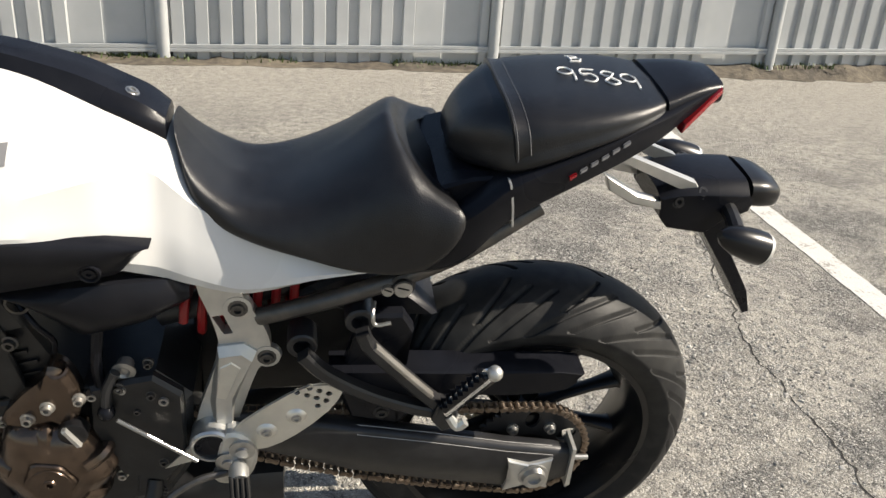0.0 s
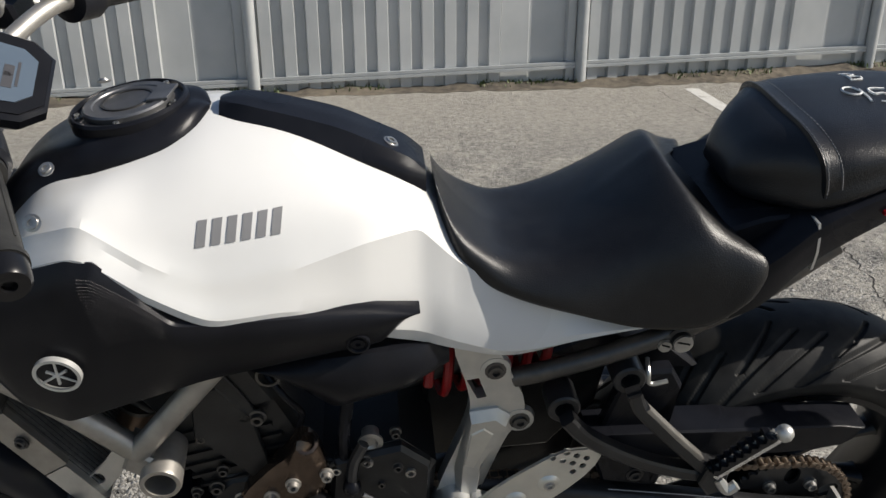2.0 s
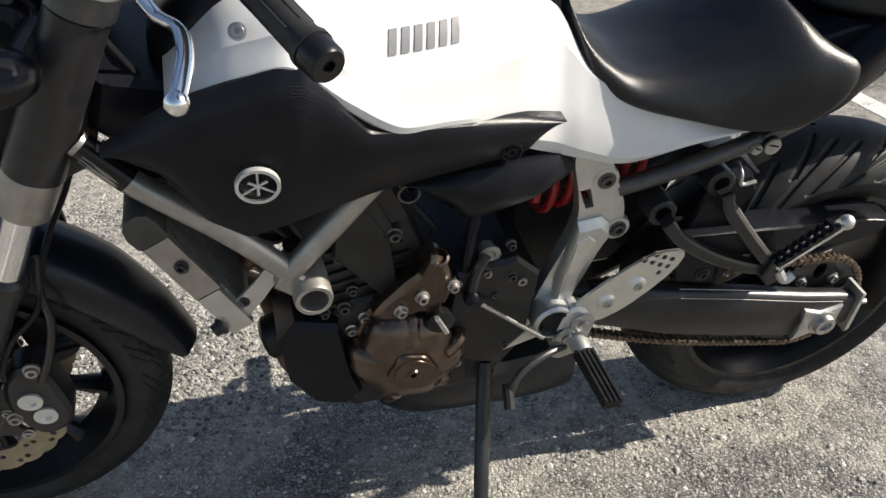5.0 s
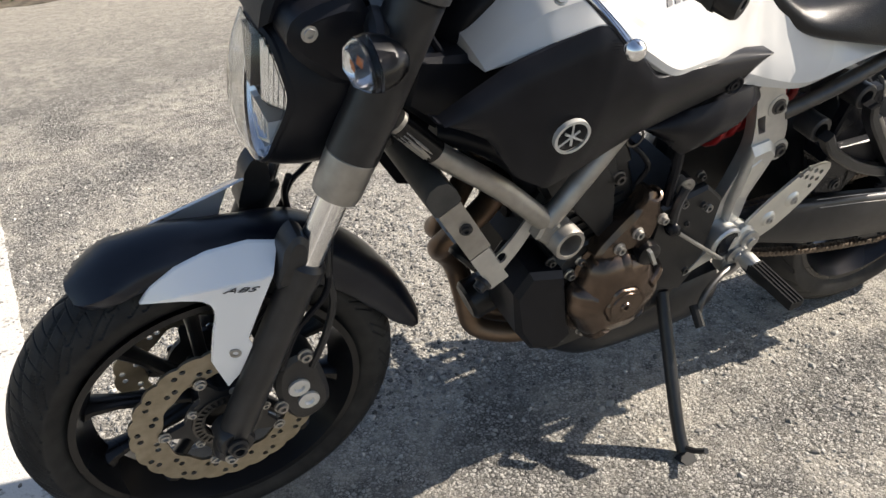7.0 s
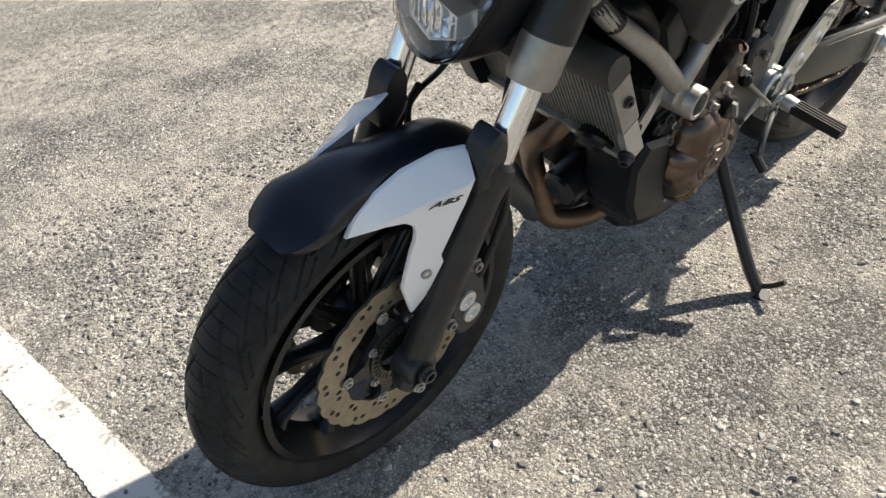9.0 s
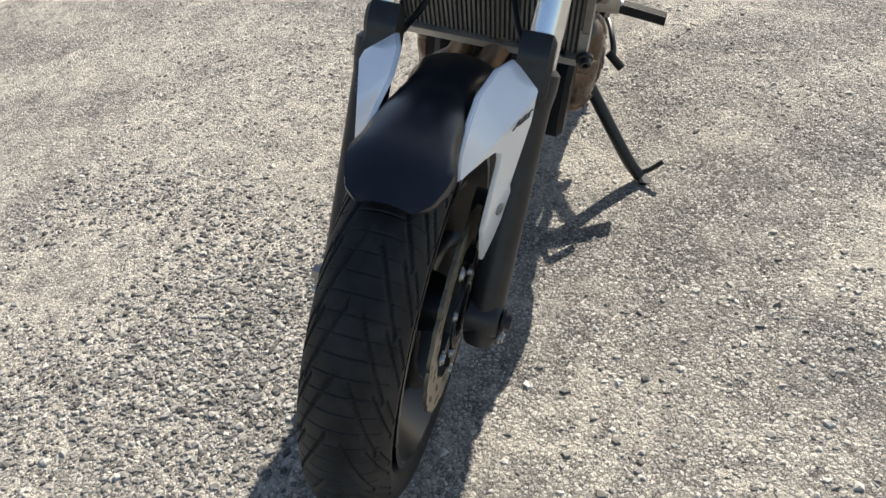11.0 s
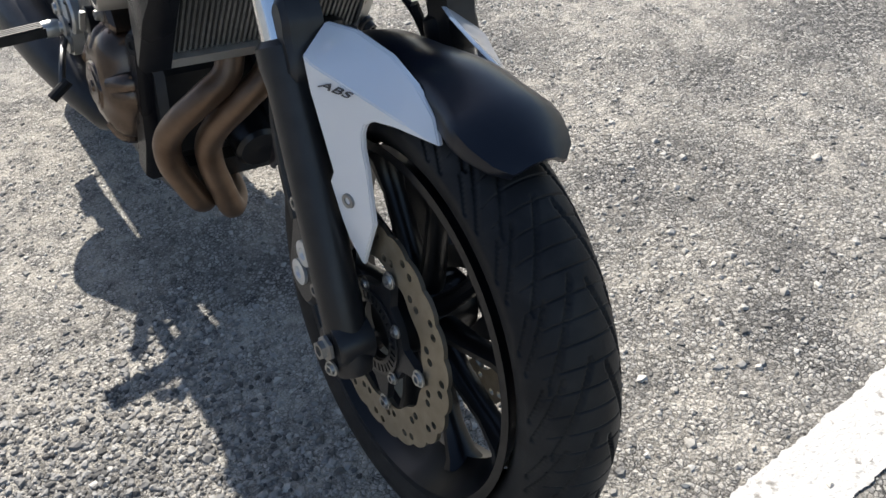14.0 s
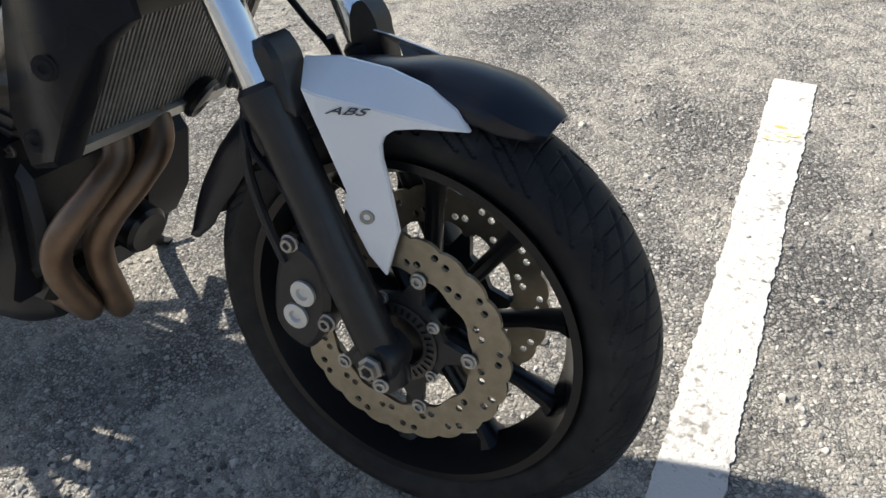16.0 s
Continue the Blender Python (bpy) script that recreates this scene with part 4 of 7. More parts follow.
def rear_groove(a, s):
    per, q = 2 * math.pi / 13, abs(s)
    d = 0.0
    for shift, lo, hi, bend in ((0.0, 0.10, 0.66, 0.95), (0.33, 0.34, 0.95, 1.15), (0.66, 0.26, 0.98, 1.3)):
        if lo < q < hi:
            ph = ((a + bend * (q ** 1.5) * per) / per + shift + (0.1 if s > 0 else 0.0)) % 1
            slant = 1 / math.hypot(1, bend * 1.5 * q ** 0.5 * per * 0.3 / 0.09)
            d = max(d, cut(min(ph, 1 - ph) * per * 0.31 * slant, 0.0030, 0.0055))
    return d


def fill_plate(bm, loops, y0, y1, centre=(0, 0, 0)):
    """A flat plate with holes: loops of (x, z), the outer one first."""
    base = []
    edges = []
    for lp in loops:
        vs = [bm.verts.new((centre[0] + x, centre[1] + y0, centre[2] + z)) for x, z in lp]
        base.append(vs)
        edges += [bm.edges.new((vs[i], vs[(i + 1) % len(vs)])) for i in range(len(vs))]
    res = bmesh.ops.triangle_fill(bm, edges=edges, use_beauty=True, use_dissolve=False)
    faces = [g for g in res["geom"] if isinstance(g, bmesh.types.BMFace)]
    top = {}
    for vs in base:
        for v in vs:
            top[v] = bm.verts.new((v.co.x, centre[1] + y1, v.co.z))
    for f in faces:
        bm.faces.new([top[v] for v in f.verts][::-1])
    for vs in base:
        for i in range(len(vs)):
            j = (i + 1) % len(vs)
            bm.faces.new((vs[i], vs[j], top[vs[j]], top[vs[i]]))


def circle(cx, cz, r, n=8):
    return [(cx + r * math.cos(2 * math.pi * i / n), cz + r * math.sin(2 * math.pi * i / n)) for i in range(n)]


def disc(parent, centre, outer, inner, thick, name="brake_disc", rows=2, lobes=24):
    bm = B()
    n = lobes * 10
    rim, hole = [], []
    for i in range(n):
        t = 2 * math.pi * i / n
        r = outer - 0.0042 * (1 - abs(math.cos(lobes * t / 2))) ** 1.3
        rim.append((r * math.cos(t), r * math.sin(t)))
        q = inner + 0.0020 * math.cos(lobes * t / 2) - 0.008 * max(0, math.cos(5 * t)) ** 14
        hole.append((q * math.cos(t), q * math.sin(t)))
    loops = [rim, hole]
    for k in range(lobes):
        for q in range(rows):
            t = 2 * math.pi * (k + 0.10 + 0.46 * q) / lobes
            r = inner + (outer - inner) * ((0.30, 0.24)[q] if k % 2 else (0.66, 0.72)[q])
            loops.append(circle(r * math.cos(t), r * math.sin(t), 0.0046, 10))
    fill_plate(bm, loops, -thick / 2, thick / 2, centre)
    return part(name, bm, DISC, parent, "drilled wave-edged steel brake disc", angle=30)


def wheel(name, centre, rim_w, spoke_n, twist, label, size=1.0):
    hub = tagged(new(name), label)
    hub.parent = bike
    x, y, z = centre
    bm = B()
    w = rim_w / 2
    add_lathe(bm, centre, (0, 1, 0), [(-w, 0.224), (-w - 0.004, 0.227), (-w - 0.004, 0.216), (-w + 0.012, 0.209), (-w + 0.028, 0.200), (0, 0.190), (w - 0.028, 0.200), (w - 0.012, 0.209), (w + 0.004, 0.216), (w + 0.004, 0.227), (w, 0.224), (w - 0.014, 0.216), (0, 0.20), (-w + 0.014, 0.216)], 96, hollow=True)
    bmesh.ops.scale(bm, vec=(size, 1, size), space=Matrix.Translation((-x, -y, -z)), verts=bm.verts)
    part("rim", bm, GLOSS_BLACK, hub, "gloss black cast wheel rim")
    bm = B()
    add_lathe(bm, centre, (0, 1, 0), [(-0.05, 0.02), (-0.05, 0.038), (-0.02, 0.042), (0.02, 0.042), (0.05, 0.038), (0.05, 0.02)], 32)
    part("hub", bm, GLOSS_BLACK, hub)
    for i in range(spoke_n):
        t = 2 * math.pi * (i + 0.18) / spoke_n
        bm = B()
        rings = []
        for r, ww, yy, dt in ((0.036 / size, 0.013, 0.020, 0), (0.09, 0.0105, 0.016, twist * 0.5), (0.15, 0.0105, 0.014, twist), (0.188, 0.013, 0.020, twist * 1.1), (0.200, 0.022, 0.026, twist * 1.1)):
            u, v = math.cos(t + dt), math.sin(t + dt)
            c = Vector((x + r * size * u, y, z + r * size * v))
            tang = Vector((-v, 0, u))
            rings.append([c + tang * (ww * math.cos(q)) + Vector((0, yy * math.sin(q), 0)) for q in (2 * math.pi * k / 10 for k in range(10))])
        add_loft(bm, rings)
        part("spoke", bm, GLOSS_BLACK, hub)
    return hub


FC, RC = (1.402, 0.0, 0.300), (0.0, 0.0, 0.315)
front = wheel("front_wheel", FC, 0.095, 10, 0.10, "front wheel with twin drilled discs", 0.96)
tyre_mesh(front, FC, 0.290, 0.111, 0.040, front_groove, bead=0.213, n=2400)
for s in (1, -1):
    c = (FC[0], s * 0.063, FC[2])
    d = disc(front, c, 0.1415, 0.095, 0.005)
    bm = B()
    n = 80
    spider = []
    for i in range(n):
        t = 2 * math.pi * i / n
        r = 0.062 + 0.030 * max(0, math.cos(5 * t)) ** 3
        spider.append((r * math.cos(t), r * math.sin(t)))
    fill_plate(bm, [spider, circle(0, 0, 0.034, 32)], -0.004, 0.005, (c[0], c[1] + s * 0.002, c[2]))
    part("disc_carrier", bm, BLACK_METAL, d, "black star-shaped disc carrier")
    for i in range(5):
        t = 2 * math.pi * i / 5
        bolt(d, (c[0] + 0.092 * math.cos(t), c[1] + s * 0.005, c[2] + 0.092 * math.sin(t)), (0, s, 0), 0.0085, 0.005, name="disc_button")
        bolt(d, (c[0] + 0.058 * math.cos(t + 0.6), c[1] + s * 0.007, c[2] + 0.058 * math.sin(t + 0.6)), (0, s, 0), 0.0065, 0.005, name="carrier_bolt")
    bm = B()
    slots = [[(r * math.cos(t), r * math.sin(t)) for r, t in ((0.040, t0 - 0.045), (0.049, t0 - 0.045), (0.049, t0 + 0.045), (0.040, t0 + 0.045))] for t0 in (2 * math.pi * k / 32 for k in range(32))]
    fill_plate(bm, [circle(0, 0, 0.053, 48), circle(0, 0, 0.036, 32)] + slots, 0.0, 0.0015, (c[0], c[1] + s * 0.0085, c[2]))
    part("sensor_ring", bm, STEEL_DARK, d, "slotted steel sensor ring")

rear = wheel("rear_wheel", RC, 0.150, 10, 0.10, "rear wheel with sprocket and chain")
tyre_mesh(rear, RC, 0.318, 0.184, 0.058, rear_groove, n=1800, m=120)
disc(rear, (0.0, -0.080, 0.315), 0.122, 0.085, 0.005, rows=2)
bm = B()
n = 43 * 4
teeth = [((0.108 if i % 4 < 2 else 0.102) * math.cos(2 * math.pi * i / n), (0.108 if i % 4 < 2 else 0.102) * math.sin(2 * math.pi * i / n)) for i in range(n)]
holes = [[(cx * 0.076 + 0.0 + 0.019 * math.cos(q) * math.cos(t) - 0.013 * math.sin(q) * math.sin(t), 0.076 * math.sin(t) + 0.019 * math.cos(q) * math.sin(t) + 0.013 * math.sin(q) * math.cos(t)) for q in (2 * math.pi * k / 12 for k in range(12))] for t, cx in ((2 * math.pi * (i + 0.5) / 6, math.cos(2 * math.pi * (i + 0.5) / 6)) for i in range(6))]
fill_plate(bm, [teeth, circle(0, 0, 0.04, 24)] + holes, -0.003, 0.003, (0, 0.094, 0.315))
sprocket = part("sprocket", bm, BLACK_METAL, rear, "black rear sprocket")
for i in range(6):
    t = 2 * math.pi * i / 6
    bolt(sprocket, (0.066 * math.cos(t), 0.097, 0.315 + 0.066 * math.sin(t)), (0, 1, 0), 0.009, 0.011, name="sprocket_nut")
bm = B()
add_lathe(bm, (0, 0.05, 0.315), (0, 1, 0), [(0, 0.075), (0.03, 0.07), (0.04, 0.05), (0.04, 0.03)], 36)
part("cush_hub", bm, GLOSS_BLACK, rear)

# chain: links along the two runs and round both sprockets
link = B()
for yy in (-0.0075, 0.0055):
    add_prism(link, curve_points([(-0.0125, 0.0), (-0.009, 0.0068), (0, 0.0042), (0.009, 0.0068), (0.0125, 0.0), (0.009, -0.0068), (0, -0.0042), (-0.009, -0.0068)], 2), yy, yy + 0.002)
for xx in (-0.0065, 0.0065):
    add_cyl(link, (xx, -0.009, 0), (xx, 0.009, 0), 0.0045, n=8)
R1, R2 = 0.105, 0.036
A, D = Vector((0.0, 0.0, 0.315)), Vector((0.545, 0.0, 0.395))
along = (D - A).normalized()
perp = Vector((-along.z, 0, along.x))
dist = (D - A).length
alpha = math.asin((R1 - R2) / dist)
path = []
tangent = lambda c, r, ang: c + r * (math.cos(ang) * along + math.sin(ang) * perp)
a_up, a_dn = math.pi / 2 - alpha, -(math.pi / 2 - alpha)
p0, p1 = tangent(A, R1, a_up), tangent(D, R2, a_up)
path += [p0.lerp(p1, i / 60) for i in range(60)]
path += [tangent(D, R2, a_up + (a_dn - a_up) * i / 14) for i in range(14)]
q0, q1 = tangent(D, R2, a_dn), tangent(A, R1, a_dn)
path += [q0.lerp(q1, i / 60) - Vector((0, 0, 0.018 * math.sin(math.pi * i / 60))) for i in range(60)]
path += [tangent(A, R1, a_dn - (2 * math.pi - (a_up - a_dn)) * i / 30) for i in range(31)]
run = [0.0]
for a, b in zip(path, path[1:]):
    run.append(run[-1] + (b - a).length)
count = int(run[-1] / 0.0255)
chain = part("drive_chain", B(), CHAIN, rear, "brown oiled drive chain")
chain_link = None
for i in range(count):
    s = run[-1] * i / count
    k = max(j for j in range(len(run)) if run[j] <= s)
    k = min(k, len(path) - 2)
    f = (s - run[k]) / max(1e-6, run[k + 1] - run[k])
    p, d = path[k].lerp(path[k + 1], f), (path[k + 1] - path[k]).normalized()
    m = Matrix.Translation((p.x, 0.094, p.z)) @ Matrix.Rotation(math.atan2(-d.z, d.x), 4, "Y")
    if chain_link is None:
        chain_link = part("chain_link", link, CHAIN, chain)
        chain_link.matrix_local = m
    else:
        ob = new("chain_link", chain_link.data)
        ob.parent = chain_link.parent
        ob.matrix_local = m

# ---- front end ----
RAKE = math.radians(24.2)
fork_dir = Vector((-math.sin(RAKE), 0, math.cos(RAKE)))


def on_fork(z, s=1, off=0.0):
    """A point of the fork leg's middle line at the height z, off metres ahead of it."""
    base = Vector((1.212, s * 0.1015, 0.722)) + fork_dir * ((z - 0.722) / fork_dir.z)
    return base + Vector((math.cos(RAKE), 0, math.sin(RAKE))) * off


fork = tagged(new("front_fork"), "conventional fork with black sliders and chrome tubes")
fork.parent = bike
for s in (1, -1):
    bm = B()
    leg = [(0.265, 0.020), (0.28, 0.0245), (0.36, 0.0245), (0.45, 0.0245), (0.555, 0.025), (0.575, 0.028), (0.592, 0.028), (0.598, 0.022)]
    a0 = on_fork(0.265, s)
    add_lathe(bm, a0, fork_dir, [((z - 0.265) / fork_dir.z, r) for z, r in leg], 28)
    slider = part("fork_slider", bm, BLACK_METAL, fork, "matt black fork slider")
    bm = B()
    add_lathe(bm, on_fork(0.30, s) + Vector((0, -s * 0.02, 0)), (0, s, 0), [(0, 0.028), (0.036, 0.028), (0.042, 0.024)], 24)
    part("axle_clamp", bm, BLACK_METAL, slider)
    bm = B()
    add_cyl(bm, on_fork(0.59, s), on_fork(0.72, s), 0.0205, n=28)
    part("fork_tube", bm, CHROME, fork, "polished chrome fork tube")
    bm = B()
    a0 = on_fork(0.690, s)
    add_lathe(bm, a0, fork_dir, [((z - 0.690) / fork_dir.z, r) for z, r in ((0.690, 0.022), (0.690, 0.030), (0.700, 0.032), (0.742, 0.033), (0.746, 0.030))], 28)
    part("lower_clamp_ring", bm, DULL_STEEL, fork, "dull grey lower fork ring")
    bm = B()
    a0 = on_fork(0.744, s)
    add_lathe(bm, a0, fork_dir, [((z - 0.744) / fork_dir.z, r) for z, r in ((0.744, 0.034), (0.76, 0.034), (0.93, 0.033), (0.935, 0.028))], 28)
    part("fork_cover", bm, BLACK_METAL, fork, "black upper fork tube")
    bm = B()
    a0 = on_fork(0.932, s)
    add_lathe(bm, a0, fork_dir, [(0, 0.030), (0.002, 0.036), (0.03, 0.036), (0.034, 0.033), (0.034, 0.026), (0.040, 0.024), (0.040, 0.0)], 28)
    part("clamp_eye", bm, DARK_CAST, fork, "cast grey top clamp eye")
    bolt(fork, on_fork(0.948, s, 0.034), (1, s * 0.3, 0), 0.008, 0.006)
    bolt(fork, on_fork(0.30, s) + Vector((0.012, s * 0.026, -0.02)), (0.2, s, 0), 0.008, 0.006)
    bm = B()
    add_lathe(bm, on_fork(0.30, s) + Vector((0, s * 0.025, 0)), (0, s, 0), [(0, 0.0155), (0.004, 0.0155), (0.006, 0.0115), (0.012, 0.011), (0.012, 0.007), (0.002, 0.006)], 6 if s < 0 else 24)
    part("axle_nut", bm, DULL_STEEL if s < 0 else BLACK_METAL, fork, "front axle nut")
    # caliper with two pale adjuster caps
    bm = B()
    out = curve_points([(1.250, 0.300), (1.262, 0.385), (1.285, 0.415), (1.318, 0.400), (1.330, 0.350), (1.318, 0.300), (1.290, 0.270)], 4)
    add_prism(bm, out, s * 0.050, s * 0.098, 0.008)
    caliper = part("brake_caliper", bm, BLACK_METAL, fork, "black front brake caliper")
    for px_, pz_ in ((1.297, 0.352), (1.284, 0.318)):
        bm = B()
        add_lathe(bm, (px_, s * 0.096, pz_), (0, s, 0), [(0, 0.0165), (0.006, 0.0165), (0.007, 0.013), (0.007, 0.008), (0.003, 0.006)], 20)
        part("caliper_cap", bm, SILVER_PRINT, caliper, "pale round caliper cap")
    bolt(caliper, (1.325, s * 0.094, 0.318), (0, s, 0), 0.010, 0.01, DULL_STEEL)
    bolt(caliper, (1.282, s * 0.094, 0.412), (0, s, 0), 0.010, 0.01, DULL_STEEL)
    # brake hose
    bm = B()
    add_tube(bm, [(1.318, s * 0.096, 0.400), (1.314, s * 0.104, 0.425), (1.291, s * 0.104, 0.478), (1.248, s * 0.104, 0.530), (1.232, s * 0.085, 0.585), (1.215, s * 0.060, 0.625), (1.190, s * 0.045, 0.67), (1.165, s * 0.04, 0.73)], 0.0045, 8)
    part("brake_hose", bm, PLASTIC, fork, "black rubber brake hose")
    bm = B()
    add_tube(bm, [(1.274, s * 0.098, 0.388), (1.252, s * 0.100, 0.444), (1.237, s * 0.100, 0.505), (1.240, s * 0.095, 0.560), (1.235, s * 0.080, 0.600)], 0.0058, 8)
    part("hose_clamp", bm, BLACK_METAL, fork)
bm = B()
add_prism(bm, [(1.060, 0.935), (1.125, 0.915), (1.130, 0.94), (1.08, 0.965)], -0.09, 0.09, 0.004)
part("top_clamp", bm, DARK_CAST, fork, "cast grey top clamp")
bm = B()
add_prism(bm, [(1.140, 0.735), (1.215, 0.70), (1.222, 0.735), (1.15, 0.772)], -0.09, 0.09, 0.005)
part("bottom_clamp", bm, BLACK_METAL, fork)

# mudguard
bm = B()
rings = []
for i in range(49):
    deg = 60 + 111 * i / 48
    ang = math.radians(deg)
    r = float(np.interp(deg, (60, 71, 85, 96, 104, 118, 135, 150, 165, 174), (0.307, 0.313, 0.309, 0.302, 0.306, 0.314, 0.314, 0.316, 0.325, 0.334)))
    u = Vector((math.cos(ang), 0, math.sin(ang)))
    c = Vector(FC)
    w = float(np.interp(deg, (60, 68, 77, 105, 120, 165), (0.0635, 0.0635, 0.052, 0.045, 0.060, 0.0635))) * min(1, 0.50 + 0.50 * math.sqrt(min(1, i / 5))) * (1 if i < 34 else 1 - 0.018 * (i - 34))
    drop = float(np.interp(deg, (60, 68, 80, 100, 120, 150, 165, 174), (0.008, 0.022, 0.030, 0.045, 0.050, 0.045, 0.034, 0.006)))
    prof = [(-1.0, -drop), (-0.97, -drop * 0.35), (-0.80, -0.002), (-0.40, 0.007), (0, 0.009), (0.40, 0.007), (0.80, -0.002), (0.97, -drop * 0.35), (1.0, -drop)]
    outer = [c + u * (r + dz) + Vector((0, q * w, 0)) for q, dz in prof]
    inner = [c + u * (r + dz - 0.004) + Vector((0, q * (w - 0.003), 0)) for q, dz in prof[::-1]]
    rings.append(outer + inner)
add_loft(bm, rings)
guard = part("front_mudguard", bm, FENDER_BLACK, bike, "satin black front mudguard with white side panels", angle=50)
for s in (1, -1):
    # flat lower facet and an upper facet that leans inwards, with a crease between
    outline = [(1.302, 0.622), (1.336, 0.6225), (1.390, 0.614), (1.433, 0.602), (1.466, 0.584), (1.483, 0.564), (1.433, 0.565), (1.410, 0.5625), (1.400, 0.555), (1.397, 0.545), (1.398, 0.529), (1.403, 0.509), (1.413, 0.448), (1.397, 0.391), (1.380, 0.417), (1.357, 0.477), (1.361, 0.490), (1.336, 0.560), (1.318, 0.600)]
    slip = Vector((-0.003, 0, -0.005)) if s > 0 else Vector((0, 0, 0))
    crease = lambda x: 0.603 - 0.217 * (x - 1.302)
    fy = lambda x, z: s * (0.107 - 0.33 * max(0, x - 1.335) - 0.06 * max(0, 0.44 - z) - max(0.6, 1.75 - 10 * max(0, x - 1.34)) * max(0, z - crease(x)))
    bm = B()
    fill_plate(bm, [outline], 0.0, 1.0)
    for co, no in (((1.302, 0, 0.603), (0.217, 0, 1)), ((1.335, 0, 0.5), (1, 0, 0)), ((1.385, 0, 0.5), (1, 0, 0)), ((1.435, 0, 0.5), (1, 0, 0)), ((1.4, 0, 0.44), (0, 0, 1))):
        bmesh.ops.bisect_plane(bm, geom=bm.verts[:] + bm.edges[:] + bm.faces[:], plane_co=co, plane_no=no)
    for v in bm.verts:
        v.co.y = fy(v.co.x, v.co.z) - (s * 0.006 if v.co.y < 0.5 else 0)
        v.co += slip
    bmesh.ops.recalc_face_normals(bm, faces=bm.faces)
    round_edges = [e for e in bm.edges if len(e.link_faces) == 2 and e.calc_face_angle(0) > radians(30)]
    bmesh.ops.bevel(bm, geom=round_edges, offset=0.0012, segments=2, affect="EDGES")
    pan = part("guard_panel", bm, SHADE_LIFTED_WHITE, guard, "white painted mudguard side panel", angle=22)
    bolt(pan, Vector((1.380, fy(1.380, 0.464) - s * 0.003, 0.464)) + slip, (0.25, s, 0), 0.0095, 0.005, DULL_STEEL)
    bm = B()
    add_prism(bm, curve_points([(1.272, 0.585), (1.266, 0.630), (1.282, 0.648), (1.299, 0.630), (1.304, 0.610), (1.314, 0.57)], 3), s * 0.074, s * 0.116, 0.008)
    part("fork_brace", bm, BLACK_METAL, guard, "black guard bracket on the fork")
    # model letters on the white panel
    cu = bpy.data.curves.new("letters", "FONT")
    cu.body, cu.size, cu.shear, cu.extrude, cu.align_x = "ABS", 0.022, 0.55, 0.0006, "CENTER"
    tmp = bpy.data.objects.new("tmp", cu)
    scene.collection.objects.link(tmp)
    bpy.context.view_layer.update()
    me = bpy.data.meshes.new_from_object(tmp)
    bpy.data.objects.remove(tmp)
    me.materials.append(DARK_PRINT)
    me.name = "panel_letters"
    ob = new("panel_letters", me)
    ob.parent = pan
    tagged(ob, "dark slanted ABS lettering")
    mid = Vector((1.364, fy(1.364, 0.577) + s * 0.0014, 0.577)) + slip
    ob.matrix_local = Matrix.Translation(mid) @ pose(0, 0, 0, 90, 0, 163 if s > 0 else 17) @ Matrix.Diagonal((1.08, 0.50, 1, 1))

# the front end stands a little to the left of the frame's middle
guard.location.y = 0.0125
fork.location.y = 0.009
front.location.y = 0.009

# headlight
def head_ring(k, dx=0.0):
    pts = [(0.0, 0.890), (0.050, 0.880), (0.078, 0.845), (0.088, 0.812), (0.074, 0.765), (0.045, 0.715), (0.0, 0.696), (-0.045, 0.715), (-0.074, 0.765), (-0.088, 0.812), (-0.078, 0.845), (-0.050, 0.880)]
    fine = curve_points(pts, 4)
    return [(1.305 - 5.2 * (y * k) ** 2 - 2.0 * ((0.79 + (z - 0.79) * k) - 0.775) ** 2 + dx, y * k, 0.79 + (z - 0.79) * k) for y, z in fine]


def shell_ring(k, u, x):
    """The lens outline swollen by k and drawn back by u to the plane at x."""
    return [(p[0] * (1 - u) + x * u, p[1], p[2]) for p in ((q[0], q[1] * k, 0.79 + (q[2] - 0.79) * k) for q in head_ring(1.0))]


bm = B()
rows = add_loft(bm, [shell_ring(1.02, 0.0, 1.3), shell_ring(1.08, 0.30, 1.24), shell_ring(1.14, 0.62, 1.225), shell_ring(1.17, 0.88, 1.205), shell_ring(1.14, 1, 1.175), shell_ring(0.9, 1, 1.15), shell_ring(0.6, 1, 1.14)], caps=False)
bm.faces.new(rows[-1])
head = part("headlight", bm, PLASTIC, bike, "black headlight shell with clear lens")
bm = B()
add_loft(bm, [head_ring(1.03, -0.008), head_ring(1.01, 0.004), head_ring(0.965, 0.005), head_ring(0.955, -0.002)], caps=False)
part("lens_rim", bm, PLASTIC, head, "black lens surround")
bm = B()
add_loft(bm, [head_ring(0.97, 0.008), head_ring(0.7, 0.011), head_ring(0.4, 0.013), head_ring(0.02, 0.014), head_ring(0.02, 0.0115), head_ring(0.4, 0.0105), head_ring(0.7, 0.0085), head_ring(0.955, 0.0055), head_ring(0.97, 0.008)], caps=False)
bmesh.ops.remove_doubles(bm, verts=bm.verts, dist=1e-5)
lens = part("lens", bm, GLASS, head, "clear curved headlight lens")
lens.visible_shadow = False
bm = B()
back = lambda k, u, x: [(p[0] * (1 - u) + x * u, p[1], p[2]) for p in head_ring(k)]
rows = add_loft(bm, [back(0.94, 0, 0), back(0.90, 0.35, 1.245), back(0.82, 0.8, 1.240), back(0.5, 1, 1.238)], caps=False)
bm.faces.new(rows[-1])
part("reflector_bed", bm, LENS_CHROME, head, "bright facetted inner reflector", angle=1)
rng = random.Random(3)
